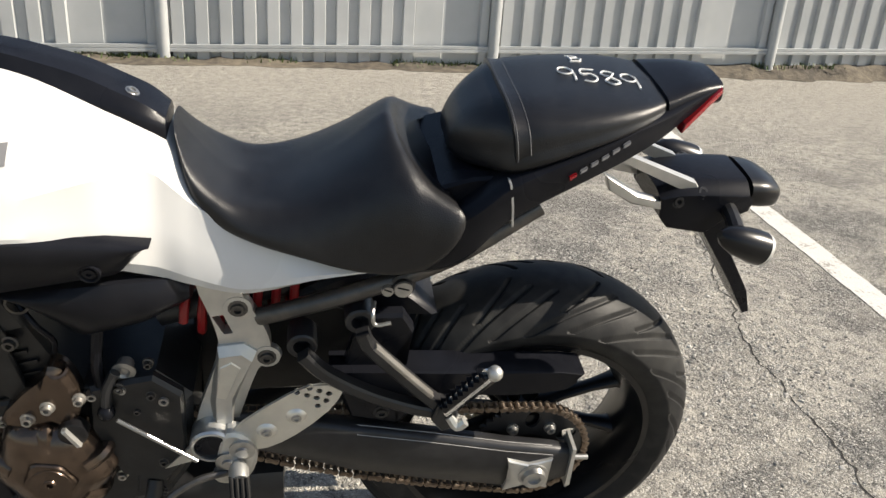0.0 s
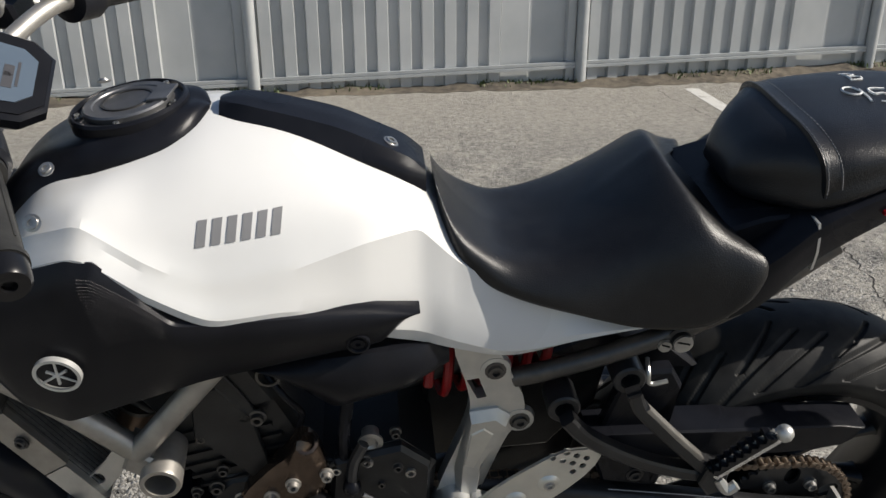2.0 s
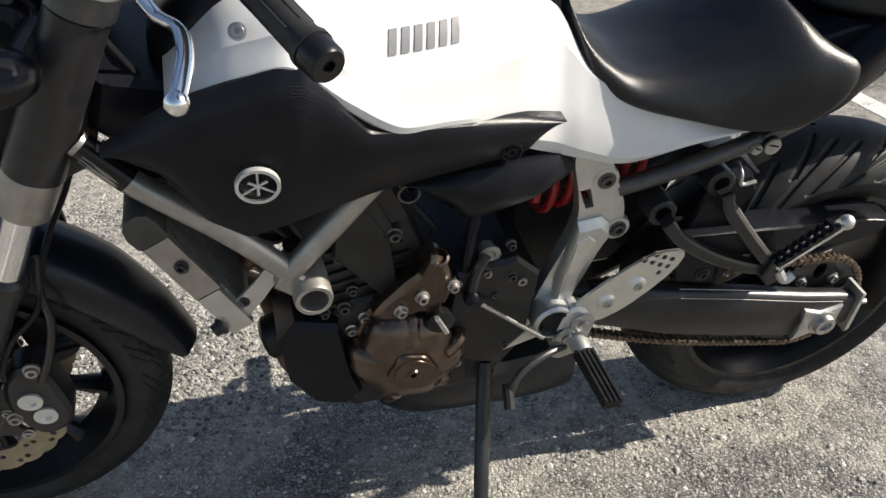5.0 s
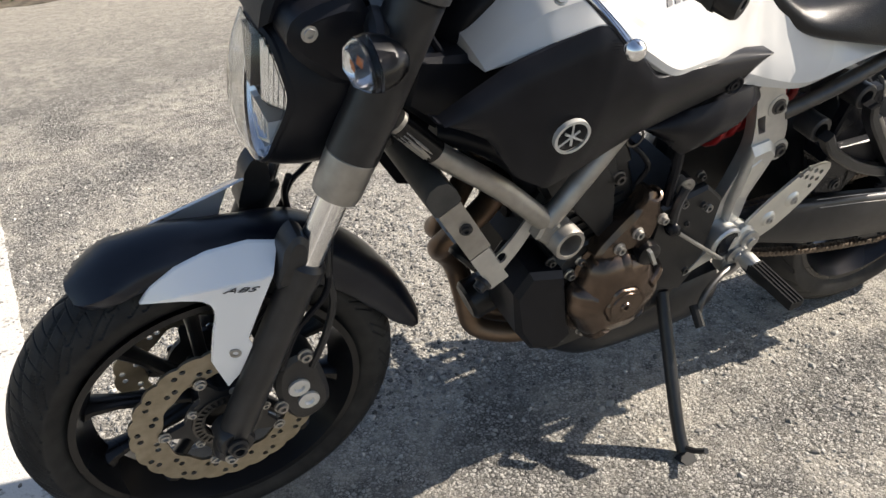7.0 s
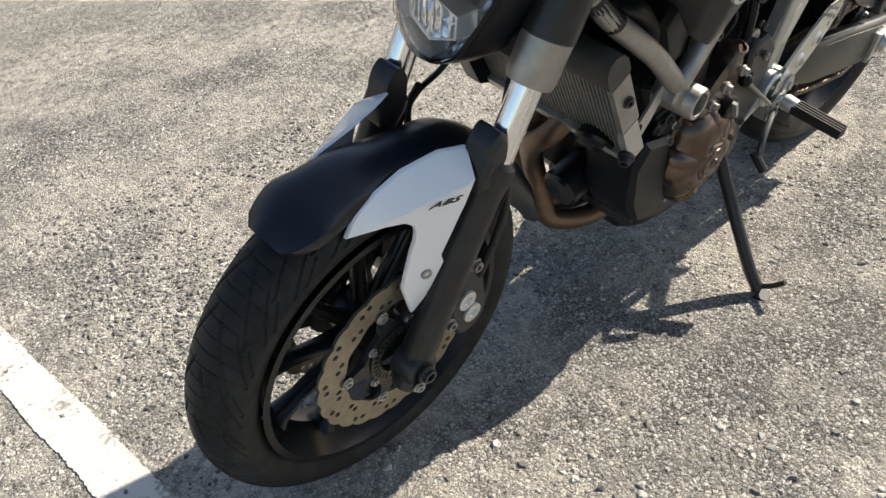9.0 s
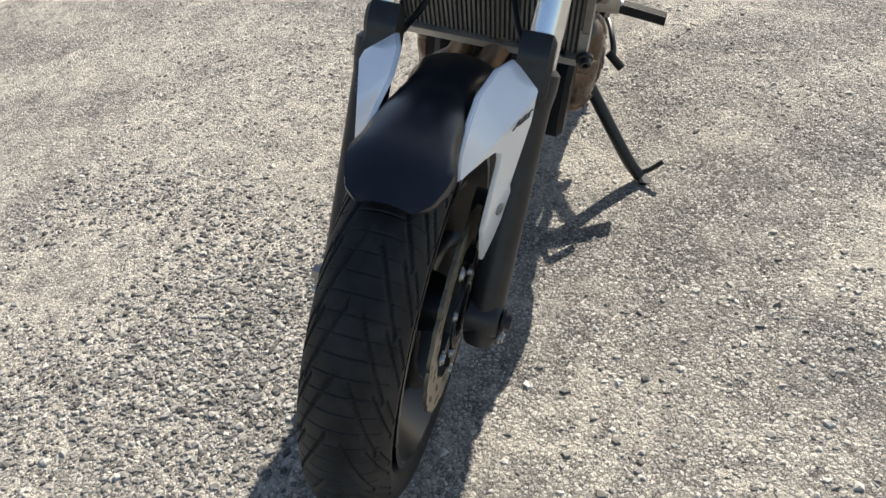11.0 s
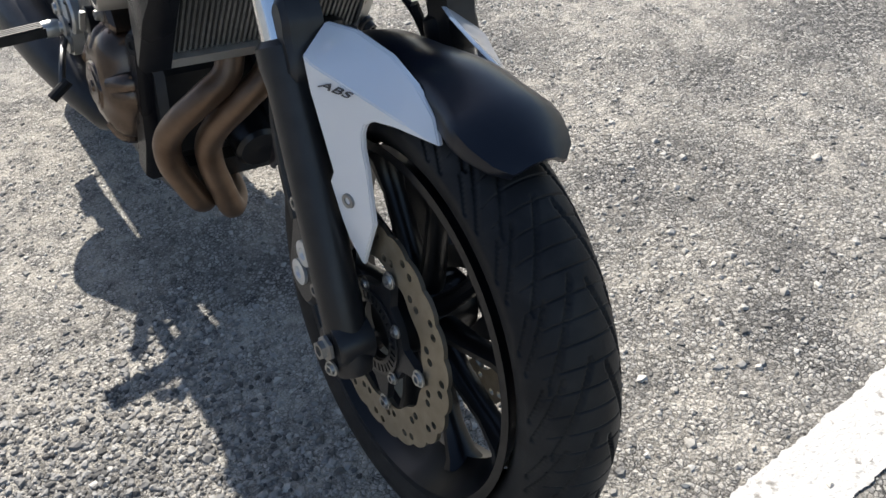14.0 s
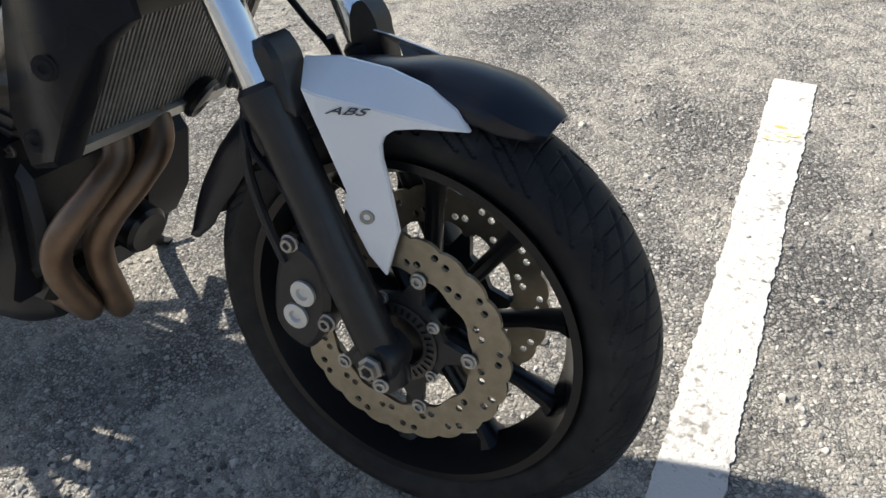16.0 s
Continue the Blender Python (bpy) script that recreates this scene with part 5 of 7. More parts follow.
# upright flutes on both cheeks of the reflector, and a smoked wedge down its middle
for s in (1, -1):
    for k in range(7):
        y, top_z = s * (0.036 + 0.0065 * k), 0.872 - 0.0065 * k
        bm = B()
        add_cyl(bm, (1.290 - 5.2 * y * y, y, 0.796), (1.284 - 5.2 * y * y, y, top_z), 0.0036, n=8)
        part("cheek_flute", bm, LENS_CHROME, head)
bm = B()
add_loft(bm, [[(1.286, -0.022, 0.872), (1.286, 0.022, 0.872), (1.270, 0.022, 0.872), (1.270, -0.022, 0.872)], [(1.292, -0.008, 0.800), (1.292, 0.008, 0.800), (1.276, 0.008, 0.800), (1.276, -0.008, 0.800)]])
part("smoked_wedge", bm, LAMP_DARK, head, "smoked wedge between the reflectors")
# upper lamp: wide bowl with upright flutes; lower lamp: six-sided bowl in a bright frame
for zc, hh, ww, sides, x0 in ((0.842, 0.026, 0.026, 8, 1.276), (0.750, 0.027, 0.042, 6, 1.286)):
    bm = B()
    rings = []
    for k, dx in ((1.0, 0.0), (0.86, -0.012), (0.60, -0.026), (0.18, -0.034)):
        rings.append([(x0 + dx - 3.0 * (ww * k * math.cos(t)) ** 2 + rng.uniform(-0.0015, 0.0015), ww * k * math.cos(t), zc + hh * k * math.sin(t)) for t in (2 * math.pi * (i + 0.5) / sides for i in range(sides))])
    rows = add_loft(bm, rings, caps=False)
    bm.faces.new(rows[-1])
    lamp_bowl = part("reflector", bm, LENS_CHROME, head, "faceted chrome reflector", angle=8)
    bm = B()
    ring_ = lambda k, dx: [(x0 + dx - 3.0 * (ww * k * math.cos(t)) ** 2, ww * k * math.cos(t), zc + hh * k * math.sin(t)) for t in (2 * math.pi * (i + 0.5) / sides for i in range(sides))]
    add_loft(bm, [ring_(1.0, 0.001), ring_(1.10, 0.002), ring_(1.14, -0.030)], caps=False)
    part("bowl_frame", bm, LAMP_DARK if sides == 8 else SILVER_PRINT, lamp_bowl, "frame of the lamp bowl", angle=20)
    bm = B()
    bmesh.ops.create_uvsphere(bm, u_segments=12, v_segments=8, radius=0.008, matrix=Matrix.Translation((x0 - 0.02, 0, zc)))
    part("bulb", bm, SILVER_PRINT, head, "frosted bulb")
    for i in range(5 if sides == 6 else 0):
        bm = B()
        y = -0.026 + 0.013 * i
        add_cyl(bm, (x0 - 0.004 - 3 * y * y, y, zc - hh * 0.7), (x0 - 0.004 - 3 * y * y, y, zc + hh * 0.7), 0.002, n=6)
        part("flute", bm, CHROME, lamp_bowl)
bm = B()
add_loft(bm, [[(1.292 - 5 * y * y, y, z) for y, z in ((-0.064, 0.808), (-0.03, 0.800), (0.03, 0.800), (0.064, 0.808))], [(1.282 - 5 * y * y, y, z) for y, z in ((-0.064, 0.790), (-0.03, 0.782), (0.03, 0.782), (0.064, 0.790))], [(1.246, y, z) for y, z in ((-0.06, 0.786), (-0.03, 0.778), (0.03, 0.778), (0.06, 0.786))]], closed=False)
bmesh.ops.solidify(bm, geom=bm.faces[:], thickness=0.003)
part("reflector_bar", bm, LAMP_DARK, head, "bright ledge between the lamps")
bm = B()
add_prism(bm, [(1.225, 0.915), (1.262, 0.898), (1.284, 0.890), (1.278, 0.915), (1.248, 0.968), (1.18, 0.985), (1.17, 0.94)], -0.055, 0.055, 0.012)
part("headlight_brow", bm, PLASTIC, head, "black plastic brow over the headlight")
for s in (1, -1):
    bm = B()
    add_prism(bm, curve_points([(1.268, 0.892), (1.250, 0.925), (1.18, 0.93), (1.17, 0.86), (1.2, 0.83), (1.245, 0.86)], 3), s * 0.05, s * 0.108, 0.012)
    part("headlight_cheek", bm, PLASTIC, head)
    bolt(head, (1.245, s * 0.109, 0.905), (0, s, 0), 0.008, 0.004)
    bm = B()
    add_tube(bm, [(1.165, s * 0.09, 0.905), (1.172, s * 0.12, 0.900), (1.180, s * 0.145, 0.893)], 0.014, 10)
    stalk = part("indicator_arm", bm, BLACK_METAL, head)
    tilt = Matrix.Translation((1.196, s * 0.166, 0.890)) @ Matrix.Rotation(math.radians(-22 * s), 4, "X") @ Matrix.Diagonal((1, 1.18, 0.82, 1))

    def lamp_shape(profile, n):
        bm = B()
        add_lathe(bm, (0, 0, 0), (1, 0, -0.05), profile, n)
        bmesh.ops.transform(bm, matrix=tilt, verts=bm.verts)
        return bm

    part("indicator_body", lamp_shape([(-0.040, 0.006), (-0.034, 0.016), (-0.018, 0.026), (0.0, 0.031)], 28), GLOSS_BLACK, stalk, "glossy black indicator housing")
    bm = lamp_shape([(0.0, 0.031), (0.012, 0.029), (0.026, 0.020), (0.033, 0.0)], 28)
    bmesh.ops.solidify(bm, geom=bm.faces, thickness=0.002)
    ln = part("indicator_lens", bm, GLASS, stalk, "clear indicator lens")
    ln.visible_shadow = False
    part("indicator_cup", lamp_shape([(0.012, 0.0285), (0.006, 0.022), (0.001, 0.010), (0.001, 0.0)], 10), LENS_CHROME, stalk, "bright indicator reflector", angle=8)
    part("indicator_bulb", lamp_shape([(0.001, 0.004), (0.012, 0.0055), (0.016, 0.0)], 12), AMBER, stalk, "amber bulb")

# handlebar, levers, mirrors, dash
bars = tagged(new("handlebar"), "handlebar with black grips and silver levers")
bars.parent = bike
bm = B()
add_tube(bm, [(0.922, 0.335, 0.9975), (0.966, 0.232, 1.019), (1.010, 0.155, 1.040), (1.055, 0.08, 1.020), (1.065, 0.0, 1.010), (1.055, -0.08, 1.020), (1.014, -0.155, 1.046), (0.984, -0.232, 1.036), (0.944, -0.335, 1.0205)], 0.0112, 14)
part("bar_tube", bm, DULL_STEEL, bars, "silver handlebar tube")
for s in (1, -1):
    e, i_ = (Vector((0.914, 0.345, 0.996)), Vector((0.966, 0.232, 1.019))) if s > 0 else (Vector((0.936, -0.345, 1.019)), Vector((0.984, -0.232, 1.036)))
    ax = (e - i_).normalized()
    bm = B()
    add_lathe(bm, i_, ax, [(0, 0.021), (0.006, 0.021), (0.008, 0.0165), (0.06, 0.0160), (0.115, 0.0165), (0.122, 0.019), (0.128, 0.019)], 24)
    grip = part("grip", bm, RUBBER, bars, "black rubber grip")
    for k in range(7):
        bm = B()
        a, u, v = basis(ax)
        t = 2 * math.pi * k / 7
        o = u * math.cos(t) + v * math.sin(t)
        add_cyl(bm, i_ + ax * 0.02 + o * 0.0162, i_ + ax * 0.105 + o * 0.0162, 0.0012, n=6)
        part("grip_rib", bm, RUBBER, grip)
    bm = B()
    add_lathe(bm, e - ax * 0.008, ax, [(0, 0.014), (0.004, 0.0175), (0.028, 0.0175), (0.032, 0.015), (0.032, 0.006), (0.026, 0.005)], 24)
    part("bar_weight", bm, GLOSS_BLACK, bars, "black bar end weight")
    bm = B()
    c = i_ - ax * 0.028
    add_lathe(bm, c - ax * 0.024, ax, [(0, 0.018), (0.004, 0.027), (0.044, 0.027), (0.05, 0.022)], 20)
    sw = part("switch_box", bm, PLASTIC, bars, "black switch housing")
    bm = B()
    add_prism(bm, [(c.x - 0.015, c.z + 0.022), (c.x + 0.012, c.z + 0.022), (c.x + 0.012, c.z + 0.034), (c.x - 0.015, c.z + 0.034)], c.y - 0.012, c.y + 0.012, 0.003)
    part("switch_button", bm, GLOSS_BLACK, sw)
    # lever: pivot, crank and ball
    up = Vector((0.0, 0.0, 0.0)) if s > 0 else Vector((0.030, 0.0, 0.040))
    pv = Vector((1.046, s * 0.200, 1.002)) + up
    bm = B()
    add_tube(bm, [(1.050, s * 0.205, 1.004), (1.049, s * 0.225, 0.998), (1.036, s * 0.248, 0.986), (1.018, s * 0.268, 0.982), (1.014, s * 0.300, 0.975), (1.018, s * 0.336, 0.971), (1.022, s * 0.360, 0.968)], lambda q: 0.0105 - 0.0025 * q, 12, flat=0.6)
    bmesh.ops.translate(bm, verts=bm.verts, vec=up)
    lever = part("lever", bm, CHROME if s > 0 else PLATE, bars, "polished silver lever")
    bm = B()
    bmesh.ops.create_uvsphere(bm, u_segments=14, v_segments=10, radius=0.0105, matrix=Matrix.Translation(Vector((1.023, s * 0.367, 0.968)) + up))
    part("lever_ball", bm, CHROME, lever)
    bm = B()
    add_lathe(bm, pv + Vector((0, 0, -0.018)), (0.1, 0, 1), [(0, 0.012), (0.03, 0.012), (0.034, 0.008)], 14)
    part("lever_pivot", bm, BLACK_METAL, lever)
    bm = B()
    add_lathe(bm, pv + Vector((0.012, -s * 0.03, 0.004)), (0.2, -s, 0.1), [(0, 0.018), (0.004, 0.019), (0.012, 0.019), (0.016, 0.012), (0.02, 0.007), (0.05, 0.006)], 20)
    part("cable_adjuster", bm, ALU, lever, "silver cable adjuster wheel")
    # mirror on a bent stem
    bm = B()
    add_tube(bm, [i_ + Vector((0.01, -s * 0.03, 0.02)), (0.978, s * 0.238, 1.060), (0.980, s * 0.250, 1.085), (0.984, s * 0.266, 1.103), (0.990, s * 0.350, 1.150)], 0.008, 10)
    stem = part("mirror_stem", bm, BLACK_METAL, bars, "black mirror stem")
    bm = B()
    mc = Vector((0.965, s * 0.392, 1.165))
    out = [(0.0, 0.052), (0.05, 0.044), (0.070, 0.006), (0.056, -0.040), (0.0, -0.052), (-0.046, -0.038), (-0.064, 0.005), (-0.048, 0.042)]
    ring = lambda k, dx: [mc + Vector((dx - 0.20 * u * k + 0.26 * w * k, s * u * k, w * k)) for u, w in curve_points(out, 3)]
    add_loft(bm, [ring(0.5, 0.026), ring(0.85, 0.019), ring(1.0, 0.008), ring(1.0, 0.0), ring(0.95, -0.002)])
    mirror = part("mirror_shell", bm, PLASTIC, stem, "black mirror housing")
    bm = B()
    add_loft(bm, [ring(0.93, -0.0035), ring(0.92, -0.0045)])
    part("mirror_glass", bm, MIRROR, stem, "mirror glass")

for s in (1, -1):
    bm = B()
    add_lathe(bm, (1.068, s * 0.05, 0.955), (0, 0, 1), [(0, 0.022), (0.05, 0.02), (0.055, 0.024), (0.085, 0.024), (0.088, 0.018)], 18)
    part("bar_clamp", bm, BLACK_METAL, bars)
bm = B()
add_prism(bm, [(1.05, 0.985), (1.10, 0.985), (1.10, 1.01), (1.06, 1.015)], -0.045, 0.045, 0.006)
part("clamp_cover", bm, BLACK_METAL, bars)

bm = B()
add_prism(bm, [(1.055, 1.012), (1.062, 1.046), (1.110, 1.058), (1.122, 1.050), (1.115, 1.020)], -0.225, -0.160, 0.006)
part("fluid_reservoir", bm, PLASTIC, bars, "black brake fluid reservoir")

dash = tagged(new("dash"), "dark six-sided instrument with grey display")
dash.parent = bike
dm = Matrix.Translation((1.024, 0.006, 1.021)) @ pose(0, 0, 0, -26, -21, 13) @ Matrix.Scale(0.86, 4)
outl = [(-0.058, -0.045), (-0.058, 0.045), (-0.03, 0.070), (0.03, 0.075), (0.055, 0.045), (0.055, -0.045), (0.03, -0.075), (-0.03, -0.070)]
ring = lambda k, h: [dm @ Vector((a * k, b * k, h)) for a, b in outl]
bm = B()
add_loft(bm, [ring(0.8, -0.035), ring(1.0, -0.015), ring(1.0, 0.0), ring(0.93, 0.004)])
part("dash_case", bm, PLASTIC, dash, "black instrument case")
bm = B()
add_loft(bm, [ring(0.90, 0.004), ring(0.90, 0.006)])
part("dash_glass", bm, GLOSS_BLACK, dash)
bm = B()
add_loft(bm, [ring(0.66, 0.006), ring(0.66, 0.0072)])
screen = part("dash_screen", bm, LCD, dash, "grey liquid crystal display")
for a, b, w, h in ((-0.012, 0.02, 0.010, 0.022), (-0.012, -0.006, 0.010, 0.016), (0.015, 0.0, 0.004, 0.03), (0.024, 0.02, 0.004, 0.012), (-0.03, 0.0, 0.003, 0.035)):
    bm = B()
    pts = [(a - w, b - h), (a + w, b - h), (a + w, b + h), (a - w, b + h)]
    add_loft(bm, [[dm @ Vector((u * 0.6, v * 0.6, 0.0073)) for u, v in pts], [dm @ Vector((u * 0.6, v * 0.6, 0.0077)) for u, v in pts]])
    part("display_bar", bm, DARK_PRINT, screen)
# cables and hoses ahead of the dash
for i, pts in enumerate(([(1.02, 0.17, 1.05), (1.10, 0.15, 1.10), (1.16, 0.10, 1.06), (1.17, 0.06, 0.95), (1.14, 0.05, 0.85)], [(1.01, 0.19, 1.04), (1.09, 0.18, 1.085), (1.14, 0.12, 1.04), (1.12, 0.09, 0.92), (1.05, 0.09, 0.80)], [(1.01, -0.19, 1.05), (1.10, -0.16, 1.10), (1.16, -0.09, 1.05), (1.16, -0.04, 0.92), (1.12, 0.0, 0.82)])):
    bm = B()
    add_tube(bm, pts, 0.005, 8)
    part("cable", bm, PLASTIC, bars, "black control cable")
bm = B()
add_prism(bm, [(0.985, 1.055), (1.045, 1.055), (1.04, 1.09), (0.99, 1.09)], -0.225, -0.165, 0.006)
part("fluid_reservoir", bm, PLASTIC, bars, "black brake fluid reservoir")

# ---- frame ----
frame_thing = tagged(new("frame"), "silver tube frame with cast pivot plates")
frame_thing.parent = bike
for s in (1, -1):
    bm = B()
    add_tube(bm, [(1.150, s * 0.122, 0.784), (1.100, s * 0.134, 0.733), (1.008, s * 0.144, 0.660), (0.932, s * 0.150, 0.586)], 0.0158, 16)
    tube = part("down_tube", bm, DULL_STEEL, frame_thing, "silver painted frame tube")
    a_, b_ = Vector((1.146, s * 0.123, 0.780)), Vector((1.102, s * 0.1335, 0.735))
    bm = B()
    add_cyl(bm, a_, b_, 0.0165, n=20)
    sleeve = part("label_sleeve", bm, GLOSS_BLACK, tube, "black printed label round the tube")
    ax_, u_, v_ = basis(b_ - a_)
    for k in range(4):
        t0 = math.radians(18 * k) + (math.atan2(v_.y * s, u_.y * s))
        bm = B()
        ring_at = lambda p: [p + (math.cos(t0 + q) * u_ + math.sin(t0 + q) * v_) * r for q, r in ((0, 0.0168), (0.1, 0.0168), (0.1, 0.0160), (0, 0.0160))]
        add_loft(bm, [ring_at(a_.lerp(b_, 0.12)), ring_at(a_.lerp(b_, 0.72 - 0.1 * (k % 2)))])
        part("label_bar", bm, GREY_PRINT, sleeve)
    bm = B()
    add_tube(bm, [(0.790, s * 0.140, 0.740), (0.830, s * 0.146, 0.698), (0.880, s * 0.150, 0.640), (0.930, s * 0.152, 0.582)], 0.0155, 16)
    part("rear_tube", bm, DULL_STEEL, frame_thing, "silver painted frame tube")
    bm = B()
    add_lathe(bm, (0.905, s * 0.112, 0.553), (-0.05, s, 0), [(0, 0.026), (0.066, 0.026), (0.070, 0.0245), (0.070, 0.019), (0.02, 0.018)], 28)
    part("tube_boss", bm, DULL_STEEL, frame_thing, "open silver tube end")
    bm = B()
    add_prism(bm, [(0.935, 0.600), (0.950, 0.565), (0.925, 0.545), (0.905, 0.575)], s * 0.125, s * 0.165, 0.006)
    part("weld_gusset", bm, DULL_STEEL, frame_thing)
    # cast pivot plate
    outline = [(0.531, 0.692), (0.505, 0.696), (0.480, 0.692), (0.458, 0.648), (0.438, 0.606), (0.432, 0.575), (0.436, 0.548), (0.452, 0.530), (0.474, 0.462), (0.488, 0.408), (0.490, 0.362), (0.505, 0.346), (0.530, 0.342), (0.553, 0.354), (0.558, 0.395), (0.551, 0.418), (0.536, 0.470), (0.520, 0.518), (0.509, 0.560), (0.507, 0.592), (0.515, 0.632)]
    slot = [(0.513, 0.633), (0.497, 0.636), (0.485, 0.602), (0.498, 0.600)]
    bm = B()
    fy = 0.108
    fill_plate(bm, [curve_points(outline, 3), slot], s * 0.086, s * fy)
    pl = part("pivot_plate", bm, ALU, frame_thing, "cast aluminium pivot plate", angle=30)
    bm = B()
    add_prism(bm, [(0.470, 0.585), (0.452, 0.570), (0.488, 0.470), (0.494, 0.410), (0.520, 0.405), (0.525, 0.470), (0.508, 0.580)], s * 0.104, s * 0.122, 0.014)
    part("plate_rib", bm, ALU, pl)
    bm = B()
    add_prism(bm, [(0.488, 0.560), (0.474, 0.548), (0.500, 0.480), (0.514, 0.485), (0.506, 0.55)], s * 0.118, s * 0.1235, 0.004)
    part("plate_recess", bm, PLATE, pl)
    bm = B()
    add_lathe(bm, (0.524, s * 0.104, 0.400), (0, s, 0), [(0, 0.034), (0.036, 0.034), (0.040, 0.031), (0.040, 0.027), (0.034, 0.026)], 32)
    part("pivot_boss", bm, ALU, pl)
    bm = B()
    add_lathe(bm, (0.524, s * 0.137, 0.400), (0, s, 0), [(0, 0.026), (0.005, 0.026), (0.007, 0.022), (0.004, 0.018)], 32)
    part("pivot_cap", bm, PLASTIC, pl, "black pivot cap")
    for x, z in ((0.476, 0.649), (0.438, 0.556)):
        bm = B()
        add_lathe(bm, (x, s * 0.100, z), (0, s, 0), [(0, 0.022), (0.009, 0.020), (0.010, 0.015)], 20)
        part("screw_seat", bm, ALU, pl)
        bolt(pl, (x, s * 0.108, z), (0, s, 0), 0.012, 0.008, STEEL_DARK)
    # seat rail and its lower tube
    bm = B()
    add_tube(bm, [(0.448, s * 0.098, 0.625), (0.400, s * 0.110, 0.648), (0.300, s * 0.120, 0.690), (0.180, s * 0.118, 0.745), (0.060, s * 0.10, 0.82)], 0.0135, 14)
    part("seat_rail", bm, STEEL_DARK, frame_thing, "dark seat rail")
    for x, z in ((0.304, 0.643), (0.386, 0.598)):
        bm = B()
        add_lathe(bm, (x, s * 0.095, z), (0, s, 0), [(0, 0.022), (0.040, 0.022), (0.042, 0.0195), (0.042, 0.013), (0.020, 0.012)], 24)
        part("hanger_bush", bm, BLACK_METAL, frame_thing, "black hanger bush")
    # pillion hanger: two bars to the peg
    bm = B()
    add_bar(bm, [(0.302, 0.636), (0.288, 0.606), (0.240, 0.552), (0.196, 0.505), (0.168, 0.478)], 0.019, s * 0.138, s * 0.160)
    hang = part("pillion_hanger", bm, BLACK_METAL, frame_thing, "black hanger with a bright edge")
    bm = B()
    add_bar(bm, [(0.385, 0.594), (0.352, 0.556), (0.285, 0.512), (0.215, 0.482), (0.168, 0.470)], 0.020, s * 0.138, s * 0.158)
    part("lower_arm", bm, BLACK_METAL, hang)
    bm = B()
    add_bar(bm, [(0.283, 0.614), (0.236, 0.561), (0.192, 0.514)], 0.007, s * 0.150, s * 0.1615, 0.001)
    part("bright_edge", bm, DULL_STEEL, hang, "bright strip along the hanger's edge")
    bm = B()
    add_prism(bm, [(0.182, 0.500), (0.150, 0.490), (0.150, 0.455), (0.172, 0.445), (0.190, 0.470)], s * 0.135, s * 0.168, 0.004)
    part("peg_bracket", bm, BLACK_METAL, hang)
    bm = B()
    a, b = Vector((0.165, s * 0.160, 0.482)), Vector((0.112, s * 0.195, 0.592))
    dirv = (b - a).normalized()
    w1 = Vector((0.016, 0.0, 0.008))
    rings = []
    for i in range(12):
        p = a.lerp(b, i / 11)
        tooth = 0.004 * (i % 2)
        rings.append([p + w1 * (1 - tooth * 60 * 0.01) + Vector((0, 0, tooth)), p + w1 * 0.2 + Vector((0, s * 0.012, 0)), p - w1 * 0.7, p + Vector((0, -s * 0.012, 0))])
    add_loft(bm, rings)
    peg = part("pillion_peg", bm, CHROME, hang, "bright toothed pillion peg folded up")
    bm = B()
    rings = []
    for i in range(17):
        p = a.lerp(b, 0.05 + 0.9 * i / 16) + w1 * 0.5 + Vector((0.004, 0, 0.002))
        h = 0.006 if i % 2 else 0.001
        rings.append([p + Vector((h, 0.011, h)), p + Vector((h, -0.011, h)), p - Vector((0.004, 0.011, 0.002)), p - Vector((0.004, -0.011, 0.002))])
    add_loft(bm, rings)
    part("peg_teeth", bm, PLASTIC, peg, "black toothed rubber")
    bm = B()
    bmesh.ops.create_uvsphere(bm, u_segments=12, v_segments=8, radius=0.012, matrix=Matrix.Translation((0.112, s * 0.197, 0.596)))
    part("peg_knob", bm, ALU, peg)
    bm = B()
    add_tube(bm, [(0.163, s * 0.165, 0.478), (0.150, s * 0.172, 0.462), (0.138, s * 0.172, 0.472)], 0.008, 8)
    part("peg_spring", bm, ALU, peg)
# helmet lock and hook
for p, r, m in (((0.247, 0.140, 0.706), 0.014, BOLT), ((0.268, 0.136, 0.700), 0.009, BOLT)):
    bm = B()
    add_lathe(bm, Vector(p) - Vector((0, 0.03, 0)), (0, 1, 0), [(0, r * 1.3), (0.022, r * 1.3), (0.024, r), (0.030, r), (0.031, r * 0.7)], 20)
    part("helmet_lock", bm, BLACK_METAL if r > 0.01 else BOLT, frame_thing)
    bm = B()
    add_lathe(bm, Vector(p), (0, 1, 0), [(0, r * 0.95), (0.003, r * 0.9)], 20)
    k = part("lock_face", bm, BOLT, frame_thing, "bright key lock face")
    bm = B()
    add_prism(bm, [(p[0] - r * 0.6, p[2] - 0.0012), (p[0] + r * 0.6, p[2] + 0.003), (p[0] + r * 0.6, p[2] + 0.0055), (p[0] - r * 0.6, p[2] + 0.0015)], p[1] + 0.003, p[1] + 0.0036)
    part("key_slot", bm, GROOVE, k)
bm = B()
add_tube(bm, [(0.285, 0.13, 0.676), (0.288, 0.15, 0.668), (0.284, 0.152, 0.652), (0.262, 0.152, 0.655)], 0.003, 8)
part("helmet_hook", bm, BOLT, frame_thing, "bent wire helmet hook")

